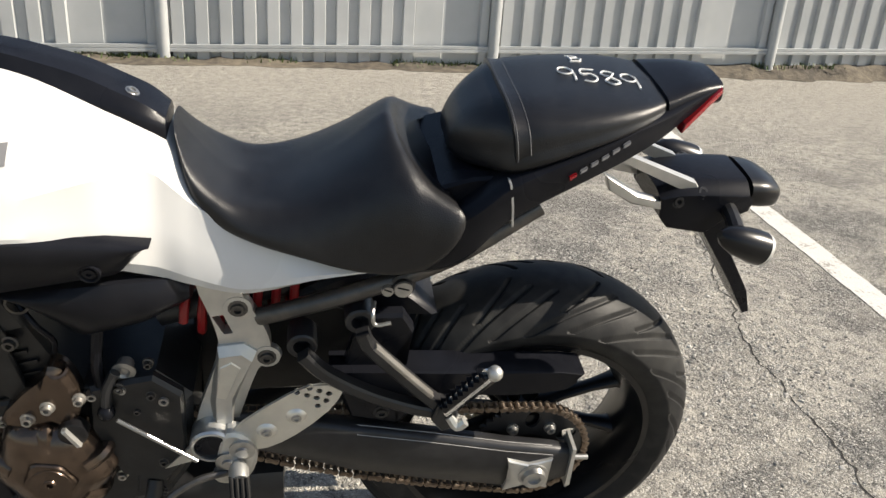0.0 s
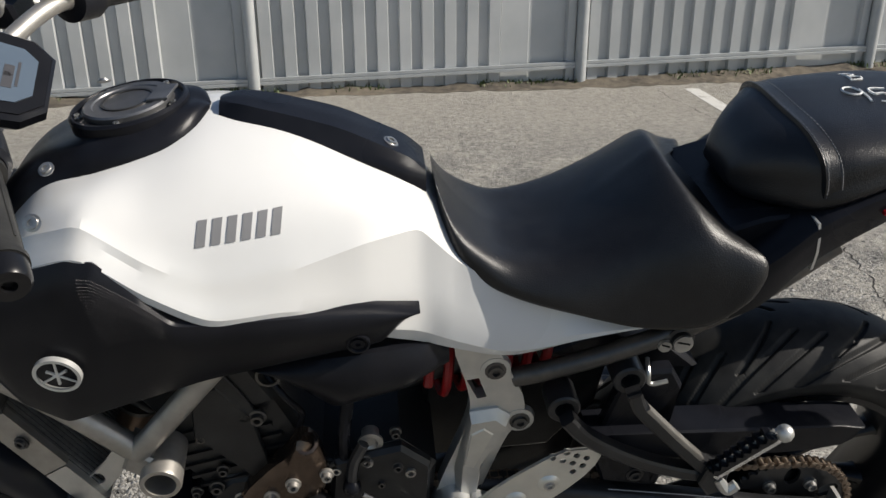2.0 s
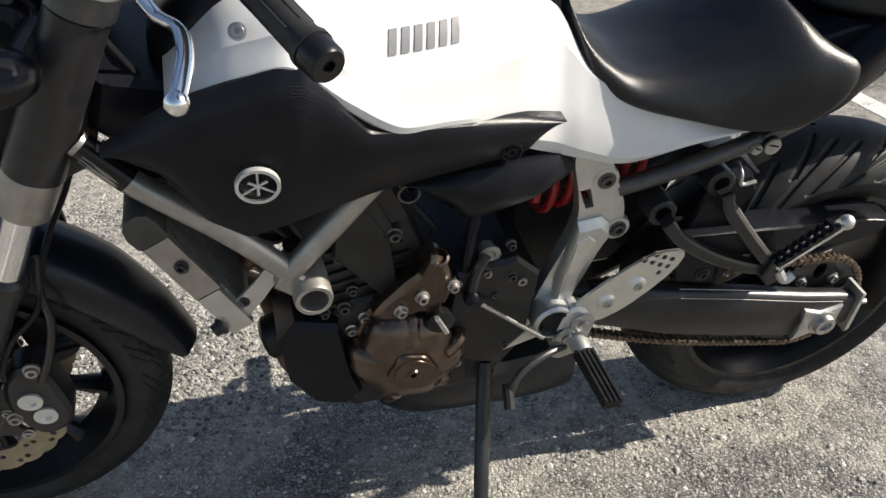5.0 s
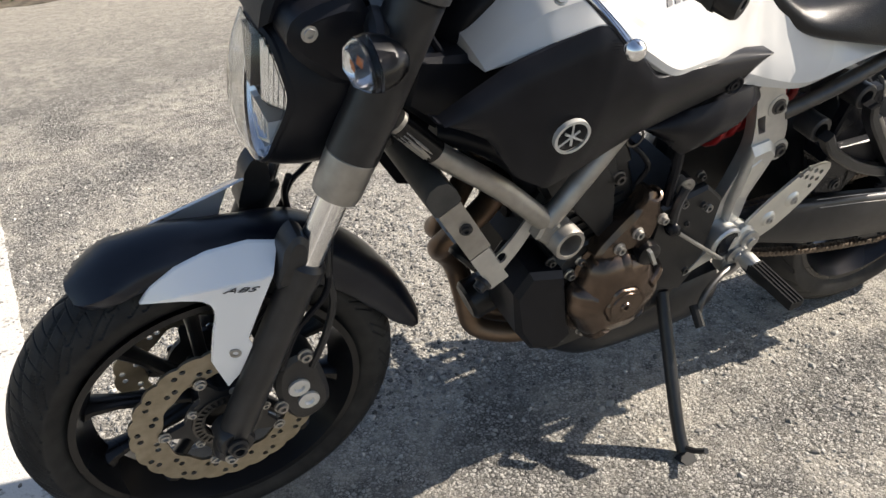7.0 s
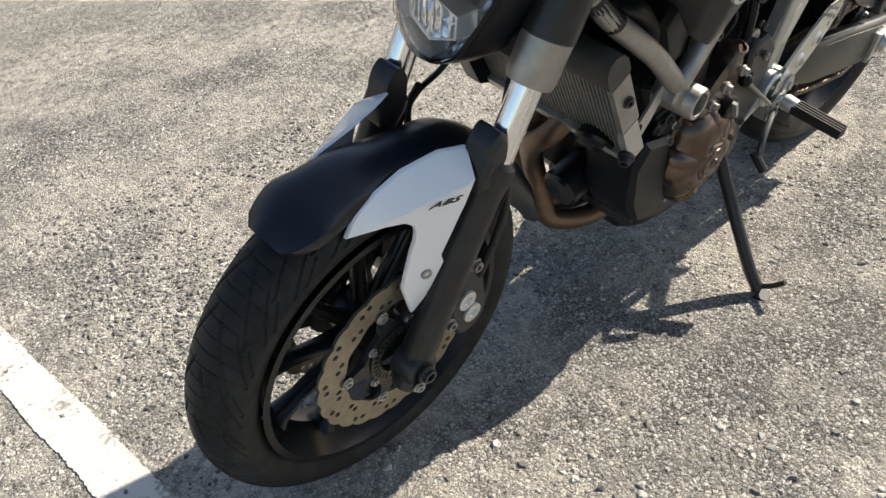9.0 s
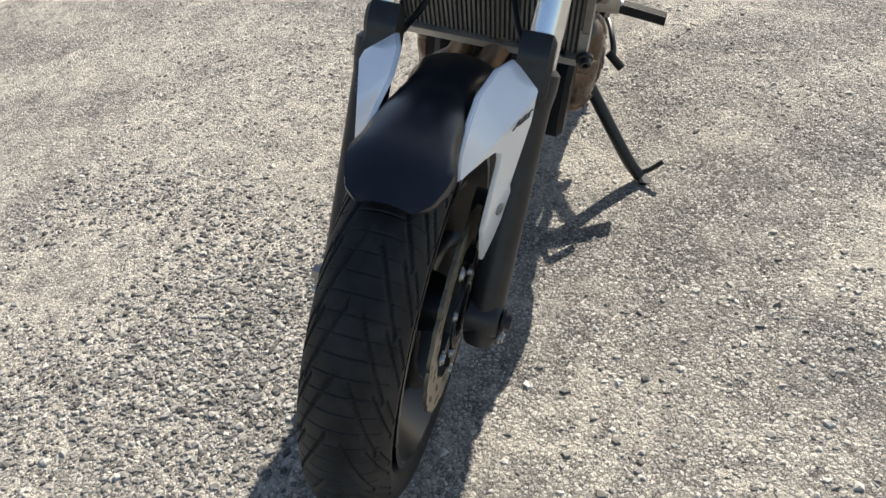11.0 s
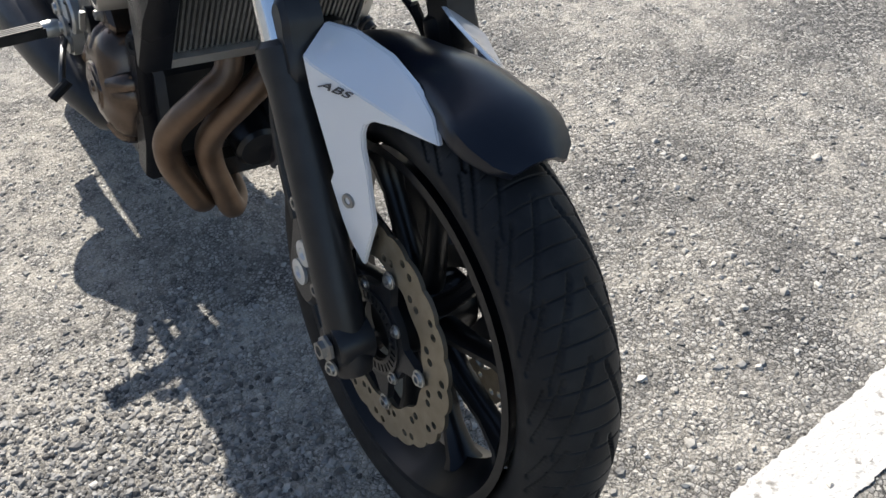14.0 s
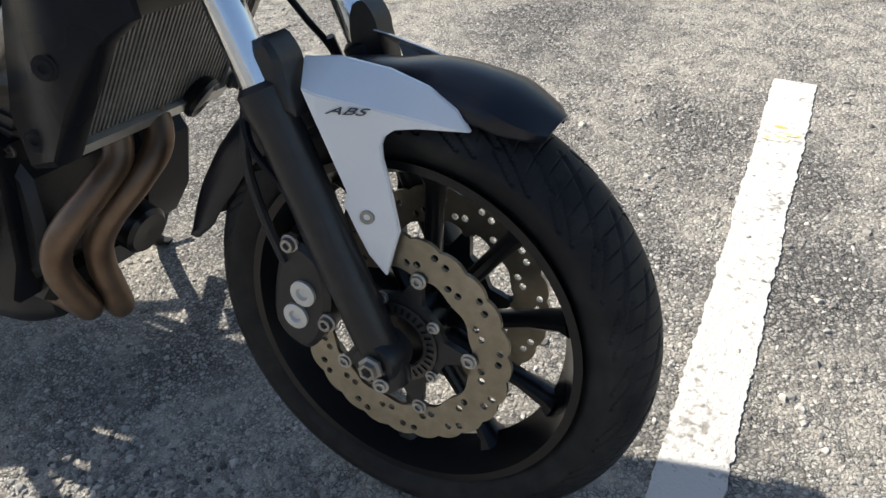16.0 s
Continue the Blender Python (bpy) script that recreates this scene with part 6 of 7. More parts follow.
# shock absorber with red spring
bm = B()
turns, pts = 6.5, []
for i in range(90):
    t = i / 89
    a = 2 * math.pi * turns * t
    c = Vector((0.560, 0.028, 0.590)).lerp(Vector((0.385, 0.028, 0.645)), t)
    pts.append(c + Vector((0.0, 0.040 * math.cos(a), 0.046 * math.sin(a))))
add_tube(bm, pts, 0.007, 8, k=1)
part("shock_spring", bm, RED, bike, "red coil spring")
bm = B()
add_cyl(bm, (0.60, 0.028, 0.578), (0.36, 0.028, 0.652), 0.022, n=16)
part("shock_body", bm, BLACK_METAL, bike)

# airbox cover below the scoop
for s in (1, -1):
    bm = B()
    tops = [(0.782, 0.120, 0.696), (0.705, 0.138, 0.706), (0.632, 0.142, 0.716), (0.565, 0.125, 0.712), (0.538, 0.105, 0.700)]
    lows = [(0.780, 0.119, 0.692), (0.730, 0.130, 0.660), (0.683, 0.132, 0.621), (0.600, 0.126, 0.640), (0.538, 0.100, 0.664)]
    side_panel(bm, tops, lows, 0.018, s, nx=32, nz=8, thick=0.03, along=polyline)
    part("side_cover", bm, PLASTIC, bike, "black plastic side cover")

# Added block: closes the gap that otherwise shows ground past the steering head.
bm = B()
add_prism(bm, [(0.940, 0.760), (1.085, 0.745), (1.135, 0.790), (1.120, 0.850), (1.040, 0.842), (0.950, 0.850)], -0.110, 0.110, 0.010)
part("head_gap_block", bm, PLASTIC, bike, "black block filling the gap round the steering head")

# ---- radiator ----
rad = tagged(new("radiator"), "black radiator with grey end tanks and plastic shrouds")
rad.parent = bike
ru, rn = Vector((0.50, 0, 0.866)).normalized(), Vector((0.866, 0, -0.5)).normalized()
rc = Vector((1.063, 0, 0.612))


def rad_box(y0, y1, h0, h1, d0, d1):
    ring = lambda y: [rc + ru * h + rn * d + Vector((0, y, 0)) for h, d in ((h0, d0), (h1, d0), (h1, d1), (h0, d1))]
    bm = B()
    add_loft(bm, [ring(y0), ring(y1)])
    return bm


part("core", rad_box(-0.140, 0.140, -0.126, 0.052, -0.014, 0.010), ENGINE, rad)
for i in range(39):
    y = -0.138 + 0.276 * i / 38
    part("fin", rad_box(y - 0.0017, y + 0.0017, -0.124, 0.050, 0.008, 0.0135), FIN, rad)
for i in range(39):
    y = -0.138 + 0.276 * i / 38
    part("fin", rad_box(y - 0.0017, y + 0.0017, -0.124, 0.050, -0.0168, -0.012), FIN, rad)
bm = B()
S = [[tuple(rc + ru * h + rn * d + Vector((0, y * w, 0))) for h, d, w in ((0.046, -0.017, 1), (0.046, 0.017, 1), (0.050, 0.021, 1), (0.068, 0.022, 1), (0.082, 0.018, 0.99), (0.089, 0.008, 0.98), (0.090, -0.006, 0.98), (0.084, -0.018, 0.99), (0.068, -0.022, 1), (0.050, -0.021, 1))] for y in (-0.152, -0.148, -0.140, 0.0, 0.140, 0.148, 0.152)]
add_loft(bm, S)
part("top_tank", bm, TANK_GREY, rad, "dusty black radiator top tank", angle=40)
for s in (1, -1):
    a, b = sorted((s * 0.141, s * 0.152))
    part("side_strip", rad_box(a, b, -0.06, 0.045, -0.018, 0.018), DULL_STEEL, rad, "dull grey side strip")
    part("end_bracket", rad_box(a, b, -0.140, -0.062, -0.014, 0.018), ALU, rad, "bare aluminium bracket")
    bolt(rad, (1.060, s * 0.153, 0.612), (0.3, s, 0), 0.008, 0.006, BLACK_METAL)
    bolt(rad, (1.020, s * 0.150, 0.500), (0.8, s * 0.3, -0.4), 0.011, 0.016, BLACK_METAL)
    bm = B()
    fill_plate(bm, [curve_points([(1.045, 0.552), (1.018, 0.500), (0.995, 0.490), (0.935, 0.578), (0.955, 0.590), (1.0, 0.53)], 2), circle(0.992, 0.528, 0.010, 12)], s * 0.138, s * 0.142)
    part("radiator_stay", bm, ALU, rad, "bare aluminium stay with a round hole")
part("bottom_bar", rad_box(-0.14, 0.14, -0.141, -0.125, -0.012, 0.022), ALU, rad)
for s in (-1,):
    bm = B()
    add_prism(bm, [(1.165, 0.66), (1.150, 0.74), (1.10, 0.785), (1.03, 0.735), (0.985, 0.64), (0.950, 0.530), (0.972, 0.468), (1.035, 0.488), (1.075, 0.555), (1.125, 0.632)], s * 0.135, lambda x, z: s * (0.178 - 0.25 * abs(x - 1.05)), 0.010)
    sh = part("radiator_shroud", bm, PLASTIC, rad, "black plastic radiator shroud")
    bolt(sh, (1.06, s * 0.176, 0.607), (0.4, s, 0), 0.012, 0.004, GROOVE)
    bolt(sh, (1.01, s * 0.169, 0.516), (0.4, s, 0), 0.012, 0.004, GROOVE)
bm = B()
add_tube(bm, [(1.09, 0.10, 0.74), (1.03, 0.11, 0.72), (0.96, 0.10, 0.66), (0.92, 0.08, 0.60)], 0.017, 12)
part("coolant_hose", bm, PLASTIC, rad, "black rubber coolant hose")
# ---- engine ----
eng = tagged(new("engine"), "black parallel twin engine with bronze clutch cover")
eng.parent = bike


def block(outline, y0, y1, bev, name, mat=ENGINE, label="", angle=30):
    bm = B()
    n = len(outline)
    cx, cz = sum(p[0] for p in outline) / n, sum(p[1] for p in outline) / n
    ins = [(x + bev * (cx - x) / max(1e-6, math.hypot(cx - x, cz - z)), z + bev * (cz - z) / max(1e-6, math.hypot(cx - x, cz - z))) for x, z in outline]
    rows = add_loft(bm, [[(x, y0, z) for x, z in ins], [(x, y0 + bev, z) for x, z in outline], [(x, y1 - bev, z) for x, z in outline], [(x, y1, z) for x, z in ins]], caps=False)
    for ring in (rows[0], rows[-1]):
        f = bm.faces.new(ring)
        bmesh.ops.triangulate(bm, faces=[f])
    return part(name, bm, mat, eng, label, angle)


block([(0.56, 0.33), (0.60, 0.26), (0.70, 0.235), (0.83, 0.245), (0.90, 0.30), (0.895, 0.42), (0.84, 0.48), (0.70, 0.50), (0.60, 0.53), (0.55, 0.48)], -0.115, 0.115, 0.012, "crankcase", label="black crankcase")
block([(0.70, 0.48), (0.86, 0.44), (0.93, 0.55), (0.90, 0.60), (0.76, 0.63)], -0.105, 0.105, 0.010, "cylinder_block", label="black cylinder block")
block([(0.755, 0.62), (0.90, 0.58), (0.945, 0.66), (0.91, 0.70), (0.80, 0.715)], -0.115, 0.115, 0.010, "cylinder_head", label="black cylinder head")
for i in range(6):
    block([(0.72 + 0.012 * i, 0.50 + 0.018 * i), (0.875 + 0.009 * i, 0.462 + 0.018 * i), (0.876 + 0.009 * i, 0.467 + 0.018 * i), (0.721 + 0.012 * i, 0.505 + 0.018 * i)], -0.110, 0.110, 0.001, "cooling_fin")
for s in (1, -1):
    a, b = sorted((s * 0.112, s * 0.122))
    block([(0.83, 0.655), (0.862, 0.645), (0.868, 0.57), (0.80, 0.49), (0.775, 0.50), (0.79, 0.60)], a, b, 0.003, "chain_cover", label="black cam chain cover")
    a, b = sorted((s * 0.110, s * 0.132))
    block([(0.56, 0.505), (0.60, 0.54), (0.69, 0.52), (0.70, 0.44), (0.665, 0.33), (0.60, 0.31), (0.565, 0.36)], a, b, 0.006, "sprocket_cover", label="black sprocket cover")
    for x, z in ((0.648, 0.520), (0.605, 0.505), (0.60, 0.36), (0.70, 0.50), (0.86, 0.565), (0.80, 0.60), (0.84, 0.50), (0.88, 0.46)):
        bolt(eng, (x, s * 0.128 if x < 0.7 else s * 0.112, z), (0, s, 0), 0.0075, 0.010, STEEL_DARK)
# clutch or alternator cover: bronze, round with a raised boss and arms
for s in (1, -1):
    c = Vector((0.757, s * 0.108, 0.366))
    bm = B()
    n = 72
    lob = lambda t: 1 + 0.16 * max(0, math.cos(t - math.radians(72))) ** 6 + 0.05 * math.cos(6 * t)
    ring = lambda r, y: [c + Vector((r * lob(t) * math.cos(t), s * y, r * lob(t) * math.sin(t))) for t in (2 * math.pi * i / n for i in range(n))]
    add_loft(bm, [ring(0.092, 0.0), ring(0.094, 0.010), ring(0.087, 0.014), ring(0.085, 0.030), ring(0.080, 0.041), ring(0.070, 0.051), ring(0.056, 0.058), ring(0.040, 0.0615), ring(0.036, 0.060), ring(0.034, 0.064), ring(0.004, 0.065)])
    cover = part("clutch_cover", bm, BRONZE, eng, "bronze painted clutch cover", angle=28)
    bm = B()
    add_lathe(bm, c + Vector((0, s * 0.063, 0)), (0, s, 0), [(0, 0.030), (0.003, 0.029), (0.003, 0.010), (0.0055, 0.009), (0.0055, 0.005), (0.002, 0.004)], 32)
    part("cover_boss", bm, BRONZE, cover)
    bm = B()
    out = [(0.790, 0.455), (0.742, 0.462), (0.722, 0.452), (0.700, 0.500), (0.712, 0.558), (0.735, 0.572), (0.748, 0.545), (0.775, 0.520), (0.815, 0.470)]
    add_prism(bm, curve_points(out, 3), s * 0.112, s * 0.146, 0.010)
    part("water_pump_arm", bm, BRONZE, cover, "bronze arm of the cover")
    bm = B()
    add_lathe(bm, (0.722, s * 0.125, 0.540), (0.05, s * 0.5, 1), [(0, 0.013), (0.022, 0.013), (0.024, 0.015), (0.029, 0.015), (0.030, 0.011), (0.022, 0.010)], 20)
    part("pipe_stub", bm, BRONZE, cover)
    for k in range(5):
        t = math.radians(20 + 68 * k)
        p = c + Vector((0.078 * math.cos(t), s * 0.034, 0.078 * math.sin(t)))
        bm = B()
        u = Vector((math.cos(t), 0, math.sin(t)))
        add_tube(bm, [p + u * 0.006 - Vector((0, s * 0.02, 0)), p + Vector((0, s * 0.001, 0)), p - u * 0.024 + Vector((0, s * 0.014, 0))], 0.0135, 10, flat=1.2)
        part("cover_rib", bm, BRONZE, cover)
    for k in range(9):
        t = math.radians(10 + 40 * k)
        bolt(cover, c + Vector((0.101 * math.cos(t), s * 0.004, 0.101 * math.sin(t))), (0, s, 0), 0.008, 0.012)
    bm = B()
    add_lathe(bm, (0.716, s * 0.138, 0.452), (0, s, 0), [(0, 0.021), (0.018, 0.021), (0.02, 0.018)], 24)
    plug = part("oil_plug", bm, GLOSS_BLACK, cover, "black oil filler plug")
    bm = B()
    add_prism(bm, [(0.704, 0.436), (0.710, 0.434), (0.728, 0.468), (0.722, 0.470)], s * 0.157, s * 0.166, 0.002)
    part("plug_bar", bm, ALU, plug)
    for x, z, r in ((0.745, 0.500, 0.009), (0.775, 0.478, 0.009), (0.70, 0.515, 0.008)):
        bolt(cover, (x, s * 0.144, z), (0, s, 0), r, 0.012, DULL_STEEL)
# belly panels and starter
for s in (1, -1):
    a, b = sorted((s * 0.030, s * 0.135))
    block([(0.950, 0.425), (0.925, 0.462), (0.862, 0.446), (0.836, 0.335), (0.824, 0.290), (0.850, 0.266), (0.900, 0.280), (0.936, 0.335)] if s > 0 else [(0.880, 0.470), (0.850, 0.480), (0.835, 0.400), (0.820, 0.320), (0.800, 0.235), (0.830, 0.225), (0.862, 0.290), (0.872, 0.38)], a, b, 0.010, "belly_panel", PLASTIC, "black plastic belly panel")
block([(0.62, 0.27), (0.66, 0.215), (0.84, 0.205), (0.88, 0.26), (0.80, 0.30)], -0.09, 0.09, 0.012, "sump", label="black oil sump")
bm = B()
add_lathe(bm, (0.915, 0.005, 0.325), (1, 0, -0.35), [(-0.02, 0.037), (0.046, 0.037), (0.052, 0.031), (0.049, 0.0)], 32)
part("oil_filter", bm, GLOSS_BLACK, eng, "black oil filter")
bm = B()
add_lathe(bm, (1.000, 0.085, 0.505), (0.75, 0.2, -0.6), [(0, 0.012), (0.008, 0.028), (0.024, 0.033), (0.030, 0.030), (0.026, 0.024), (0.030, 0.010), (0.030, 0.0)], 28)
part("horn", bm, GLOSS_BLACK, bike, "round black horn")
# small fittings on the flanks: bolts, a ringed joint, hoses and a bracket plate
for s in (1, -1):
    for x, y, z, r, m in ((0.733, 0.122, 0.558, 0.007, BOLT), (0.792, 0.120, 0.477, 0.008, BOLT), (0.842, 0.122, 0.424, 0.008, BOLT), (0.852, 0.118, 0.468, 0.009, STEEL_DARK), (0.688, 0.128, 0.503, 0.008, BOLT), (0.588, 0.130, 0.493, 0.009, DULL_STEEL), (0.628, 0.130, 0.472, 0.006, STEEL_DARK), (0.607, 0.116, 0.552, 0.007, STEEL_DARK), (0.645, 0.130, 0.517, 0.008, BOLT), (0.784, 0.122, 0.599, 0.010, STEEL_DARK), (0.855, 0.116, 0.652, 0.010, STEEL_DARK)):
        bolt(eng, (x, s * (y - 0.006), z), (0, s, 0), r, 0.012, m)
    bm = B()
    add_lathe(bm, (0.641, s * 0.100, 0.542), (0, s, 0), [(0, 0.012), (0.016, 0.012), (0.018, 0.017), (0.022, 0.017), (0.023, 0.010), (0.020, 0.006)], 24)
    part("joint_ring", bm, DULL_STEEL, eng, "ringed steel joint")
    bm = B()
    add_tube(bm, [(0.664, s * 0.106, 0.640), (0.672, s * 0.118, 0.590), (0.676, s * 0.122, 0.540), (0.672, s * 0.118, 0.480), (0.660, s * 0.112, 0.430)], 0.009, 10)
    part("breather_hose", bm, PLASTIC, eng, "black rubber breather hose")
    bm = B()
    add_tube(bm, [(0.770, s * 0.100, 0.655), (0.745, s * 0.118, 0.628), (0.728, s * 0.116, 0.600), (0.735, s * 0.108, 0.565)], 0.0045, 8)
    part("fuel_line", bm, PLASTIC, eng, "thin black fuel line")
    bm = B()
    add_prism(bm, curve_points([(0.848, 0.690), (0.818, 0.672), (0.786, 0.610), (0.792, 0.596), (0.812, 0.606), (0.858, 0.660)], 3), s * 0.114, s * 0.120, 0.002)
    part("hanger_plate", bm, ENGINE, eng, "black engine hanger plate")
# throttle wheel and cable drum glimpsed behind the tube
bm = B()
add_lathe(bm, (0.765, 0.112, 0.662), (0, 1, 0), [(0, 0.016), (0.003, 0.016), (0.003, 0.0125), (0.001, 0.0125)], 24, hollow=True)
part("throttle_drum", bm, STEEL_DARK, eng, "bright throttle cable drum")

# exhaust
ex = tagged(new("exhaust"), "heat-browned header pipes and black silencer")
ex.parent = bike
for pts in ([(0.930, -0.040, 0.600), (0.972, -0.036, 0.520), (0.993, -0.046, 0.455), (0.986, -0.080, 0.420), (0.962, -0.112, 0.380), (0.938, -0.125, 0.342), (0.922, -0.120, 0.300), (0.915, -0.104, 0.262), (0.908, -0.078, 0.215), (0.850, -0.050, 0.190), (0.760, -0.035, 0.188)], [(0.940, 0.050, 0.600), (0.965, 0.036, 0.535), (1.012, 0.008, 0.462), (1.003, -0.030, 0.415), (0.972, -0.060, 0.368), (0.950, -0.070, 0.328), (0.938, -0.064, 0.285), (0.932, -0.053, 0.250), (0.918, -0.032, 0.195), (0.850, 0.000, 0.180), (0.760, 0.010, 0.185)]):
    bm = B()
    add_tube(bm, pts, 0.0200, 18, k=6)
    part("header_pipe", bm, PIPE, ex, "heat-browned header pipe")
    bm = B()
    d = (Vector(pts[1]) - Vector(pts[0])).normalized()
    add_lathe(bm, Vector(pts[0]) + d * 0.02, d, [(0, 0.022), (0, 0.032), (0.008, 0.032), (0.008, 0.021)], 20)
    part("pipe_flange", bm, STEEL_DARK, ex, "dark steel pipe flange")
bm = B()
S = []
for x, w, zt, zb in ((0.775, 0.04, 0.185, 0.130), (0.72, 0.07, 0.205, 0.120), (0.60, 0.080, 0.225, 0.120), (0.48, 0.080, 0.240, 0.125), (0.42, 0.07, 0.235, 0.135)):
    S.append([(x, 0, zt), (x, w * 0.8, zt), (x, w, (zt + zb) / 2), (x, w * 0.8, zb), (x, 0, zb)])
body_loft(bm, S, nx=16, k=3)
part("silencer", bm, BLACK_METAL, ex, "dark steel silencer box")
bm = B()
add_lathe(bm, (0.560, -0.100, 0.205), (-0.41, -0.075, 0.135), [(0.0, 0.020), (0.02, 0.036), (0.10, 0.050), (0.22, 0.060), (0.40, 0.064), (0.425, 0.060), (0.430, 0.040), (0.405, 0.030)], 32)
can = part("tail_can", bm, BLACK_METAL, ex, "stubby dark steel silencer can")
bm = B()
add_lathe(bm, (0.190, -0.168, 0.327), (-0.41, -0.075, 0.135), [(0.0, 0.066), (0.018, 0.066), (0.020, 0.060), (0.0, 0.060)], 32, hollow=True)
part("can_band", bm, STEEL_DARK, can, "steel end band")

# ---- swing arm, guards, pegs ----
arm = tagged(new("swing_arm"), "matt black box swing arm")
arm.parent = bike
for s in (1, -1):
    bm = B()
    rings = []
    for x, zt, zb, y0, y1 in ((0.530, 0.435, 0.365, 0.070, 0.105), (0.400, 0.432, 0.345, 0.085, 0.125), (0.300, 0.420, 0.318, 0.098, 0.135), (0.180, 0.402, 0.296, 0.104, 0.140), (0.050, 0.378, 0.276, 0.110, 0.144), (-0.030, 0.366, 0.282, 0.112, 0.145), (-0.062, 0.358, 0.292, 0.114, 0.144)):
        b = 0.008
        rings.append([(x, s * y0, zb + b), (x, s * y0, zt - b), (x, s * (y0 + b), zt), (x, s * (y1 - b), zt), (x, s * y1, zt - b), (x, s * y1, zb + b), (x, s * (y1 - b), zb), (x, s * (y0 + b), zb)])
    add_loft(bm, rings)
    part("arm_beam", bm, BLACK_METAL, arm, "matt black swing arm beam", angle=50)
    bm = B()
    rings = [[(x, s * y, z) for y, z in ((y1 - 0.012, zt + 0.0008), (y1 + 0.0008, zt - 0.010), (y1 - 0.002, zt - 0.012), (y1 - 0.013, zt - 0.003))] for x, zt, y1 in ((0.30, 0.420, 0.135), (0.180, 0.402, 0.140), (0.050, 0.378, 0.144), (-0.030, 0.366, 0.145))]
    add_loft(bm, rings)
    part("arm_edge", bm, DULL_STEEL, arm, "lighter strip along the upper edge")
    bm = B()
    add_prism(bm, [(0.048, 0.352), (0.010, 0.340), (-0.030, 0.352), (-0.022, 0.315), (-0.030, 0.280), (0.010, 0.290), (0.048, 0.278), (0.040, 0.315)], s * 0.140, s * 0.152, 0.003)
    blk = part("axle_block", bm, ALU, arm, "bare aluminium axle block")
    bm = B()
    add_lathe(bm, (0, s * 0.150, 0.315), (0, s, 0), [(0, 0.026), (0.004, 0.026), (0.005, 0.021), (0.014, 0.019), (0.014, 0.011), (0.008, 0.010)], 24)
    part("axle_nut", bm, BOLT, blk, "rear axle nut")
    bm = B()
    add_prism(bm, [(-0.060, 0.375), (-0.066, 0.375), (-0.070, 0.285), (-0.062, 0.280)], s * 0.108, s * 0.152, 0.001)
    part("end_plate", bm, ALU, blk)
    bm = B()
    add_cyl(bm, (-0.060, s * 0.132, 0.335), (-0.098, s * 0.132, 0.333), 0.005, n=10)
    part("adjuster_bolt", bm, BOLT, blk)
bm = B()
add_prism(bm, curve_points([(0.335, 0.538), (0.315, 0.545), (-0.020, 0.535), (-0.046, 0.522), (-0.030, 0.498), (0.060, 0.488), (0.205, 0.492), (0.330, 0.500)], 2), 0.085, 0.135, 0.004)
part("chain_guard", bm, PLASTIC, arm, "black plastic chain guard")
bm = B()
add_prism(bm, [(0.300, 0.640), (0.240, 0.642), (0.222, 0.612), (0.258, 0.545), (0.190, 0.468), (0.235, 0.412), (0.310, 0.430), (0.335, 0.50)], 0.098, 0.118, 0.006)
hg = part("hugger", bm, PLASTIC, arm, "black plastic inner guard plate")
bolt(hg, (0.262, 0.117, 0.442), (0, 1, 0), 0.011, 0.006, BLACK_METAL)
bm = B()
add_prism(bm, [(0.40, 0.64), (0.33, 0.68), (0.22, 0.64), (0.18, 0.60), (0.24, 0.60), (0.33, 0.61)], -0.08, 0.07, 0.01)
part("wheel_guard", bm, PLASTIC, bike, "black plastic inner mudguard")
# Added filler box: hides the ground where linkage and cross member aren't built.
bm = B()
add_prism(bm, [(0.56, 0.70), (0.30, 0.73), (0.25, 0.70), (0.27, 0.63), (0.29, 0.46), (0.36, 0.37), (0.56, 0.36)], -0.05, -0.012, 0.01)
part("frame_filler", bm, ENGINE, bike, "black filler box inside the frame")

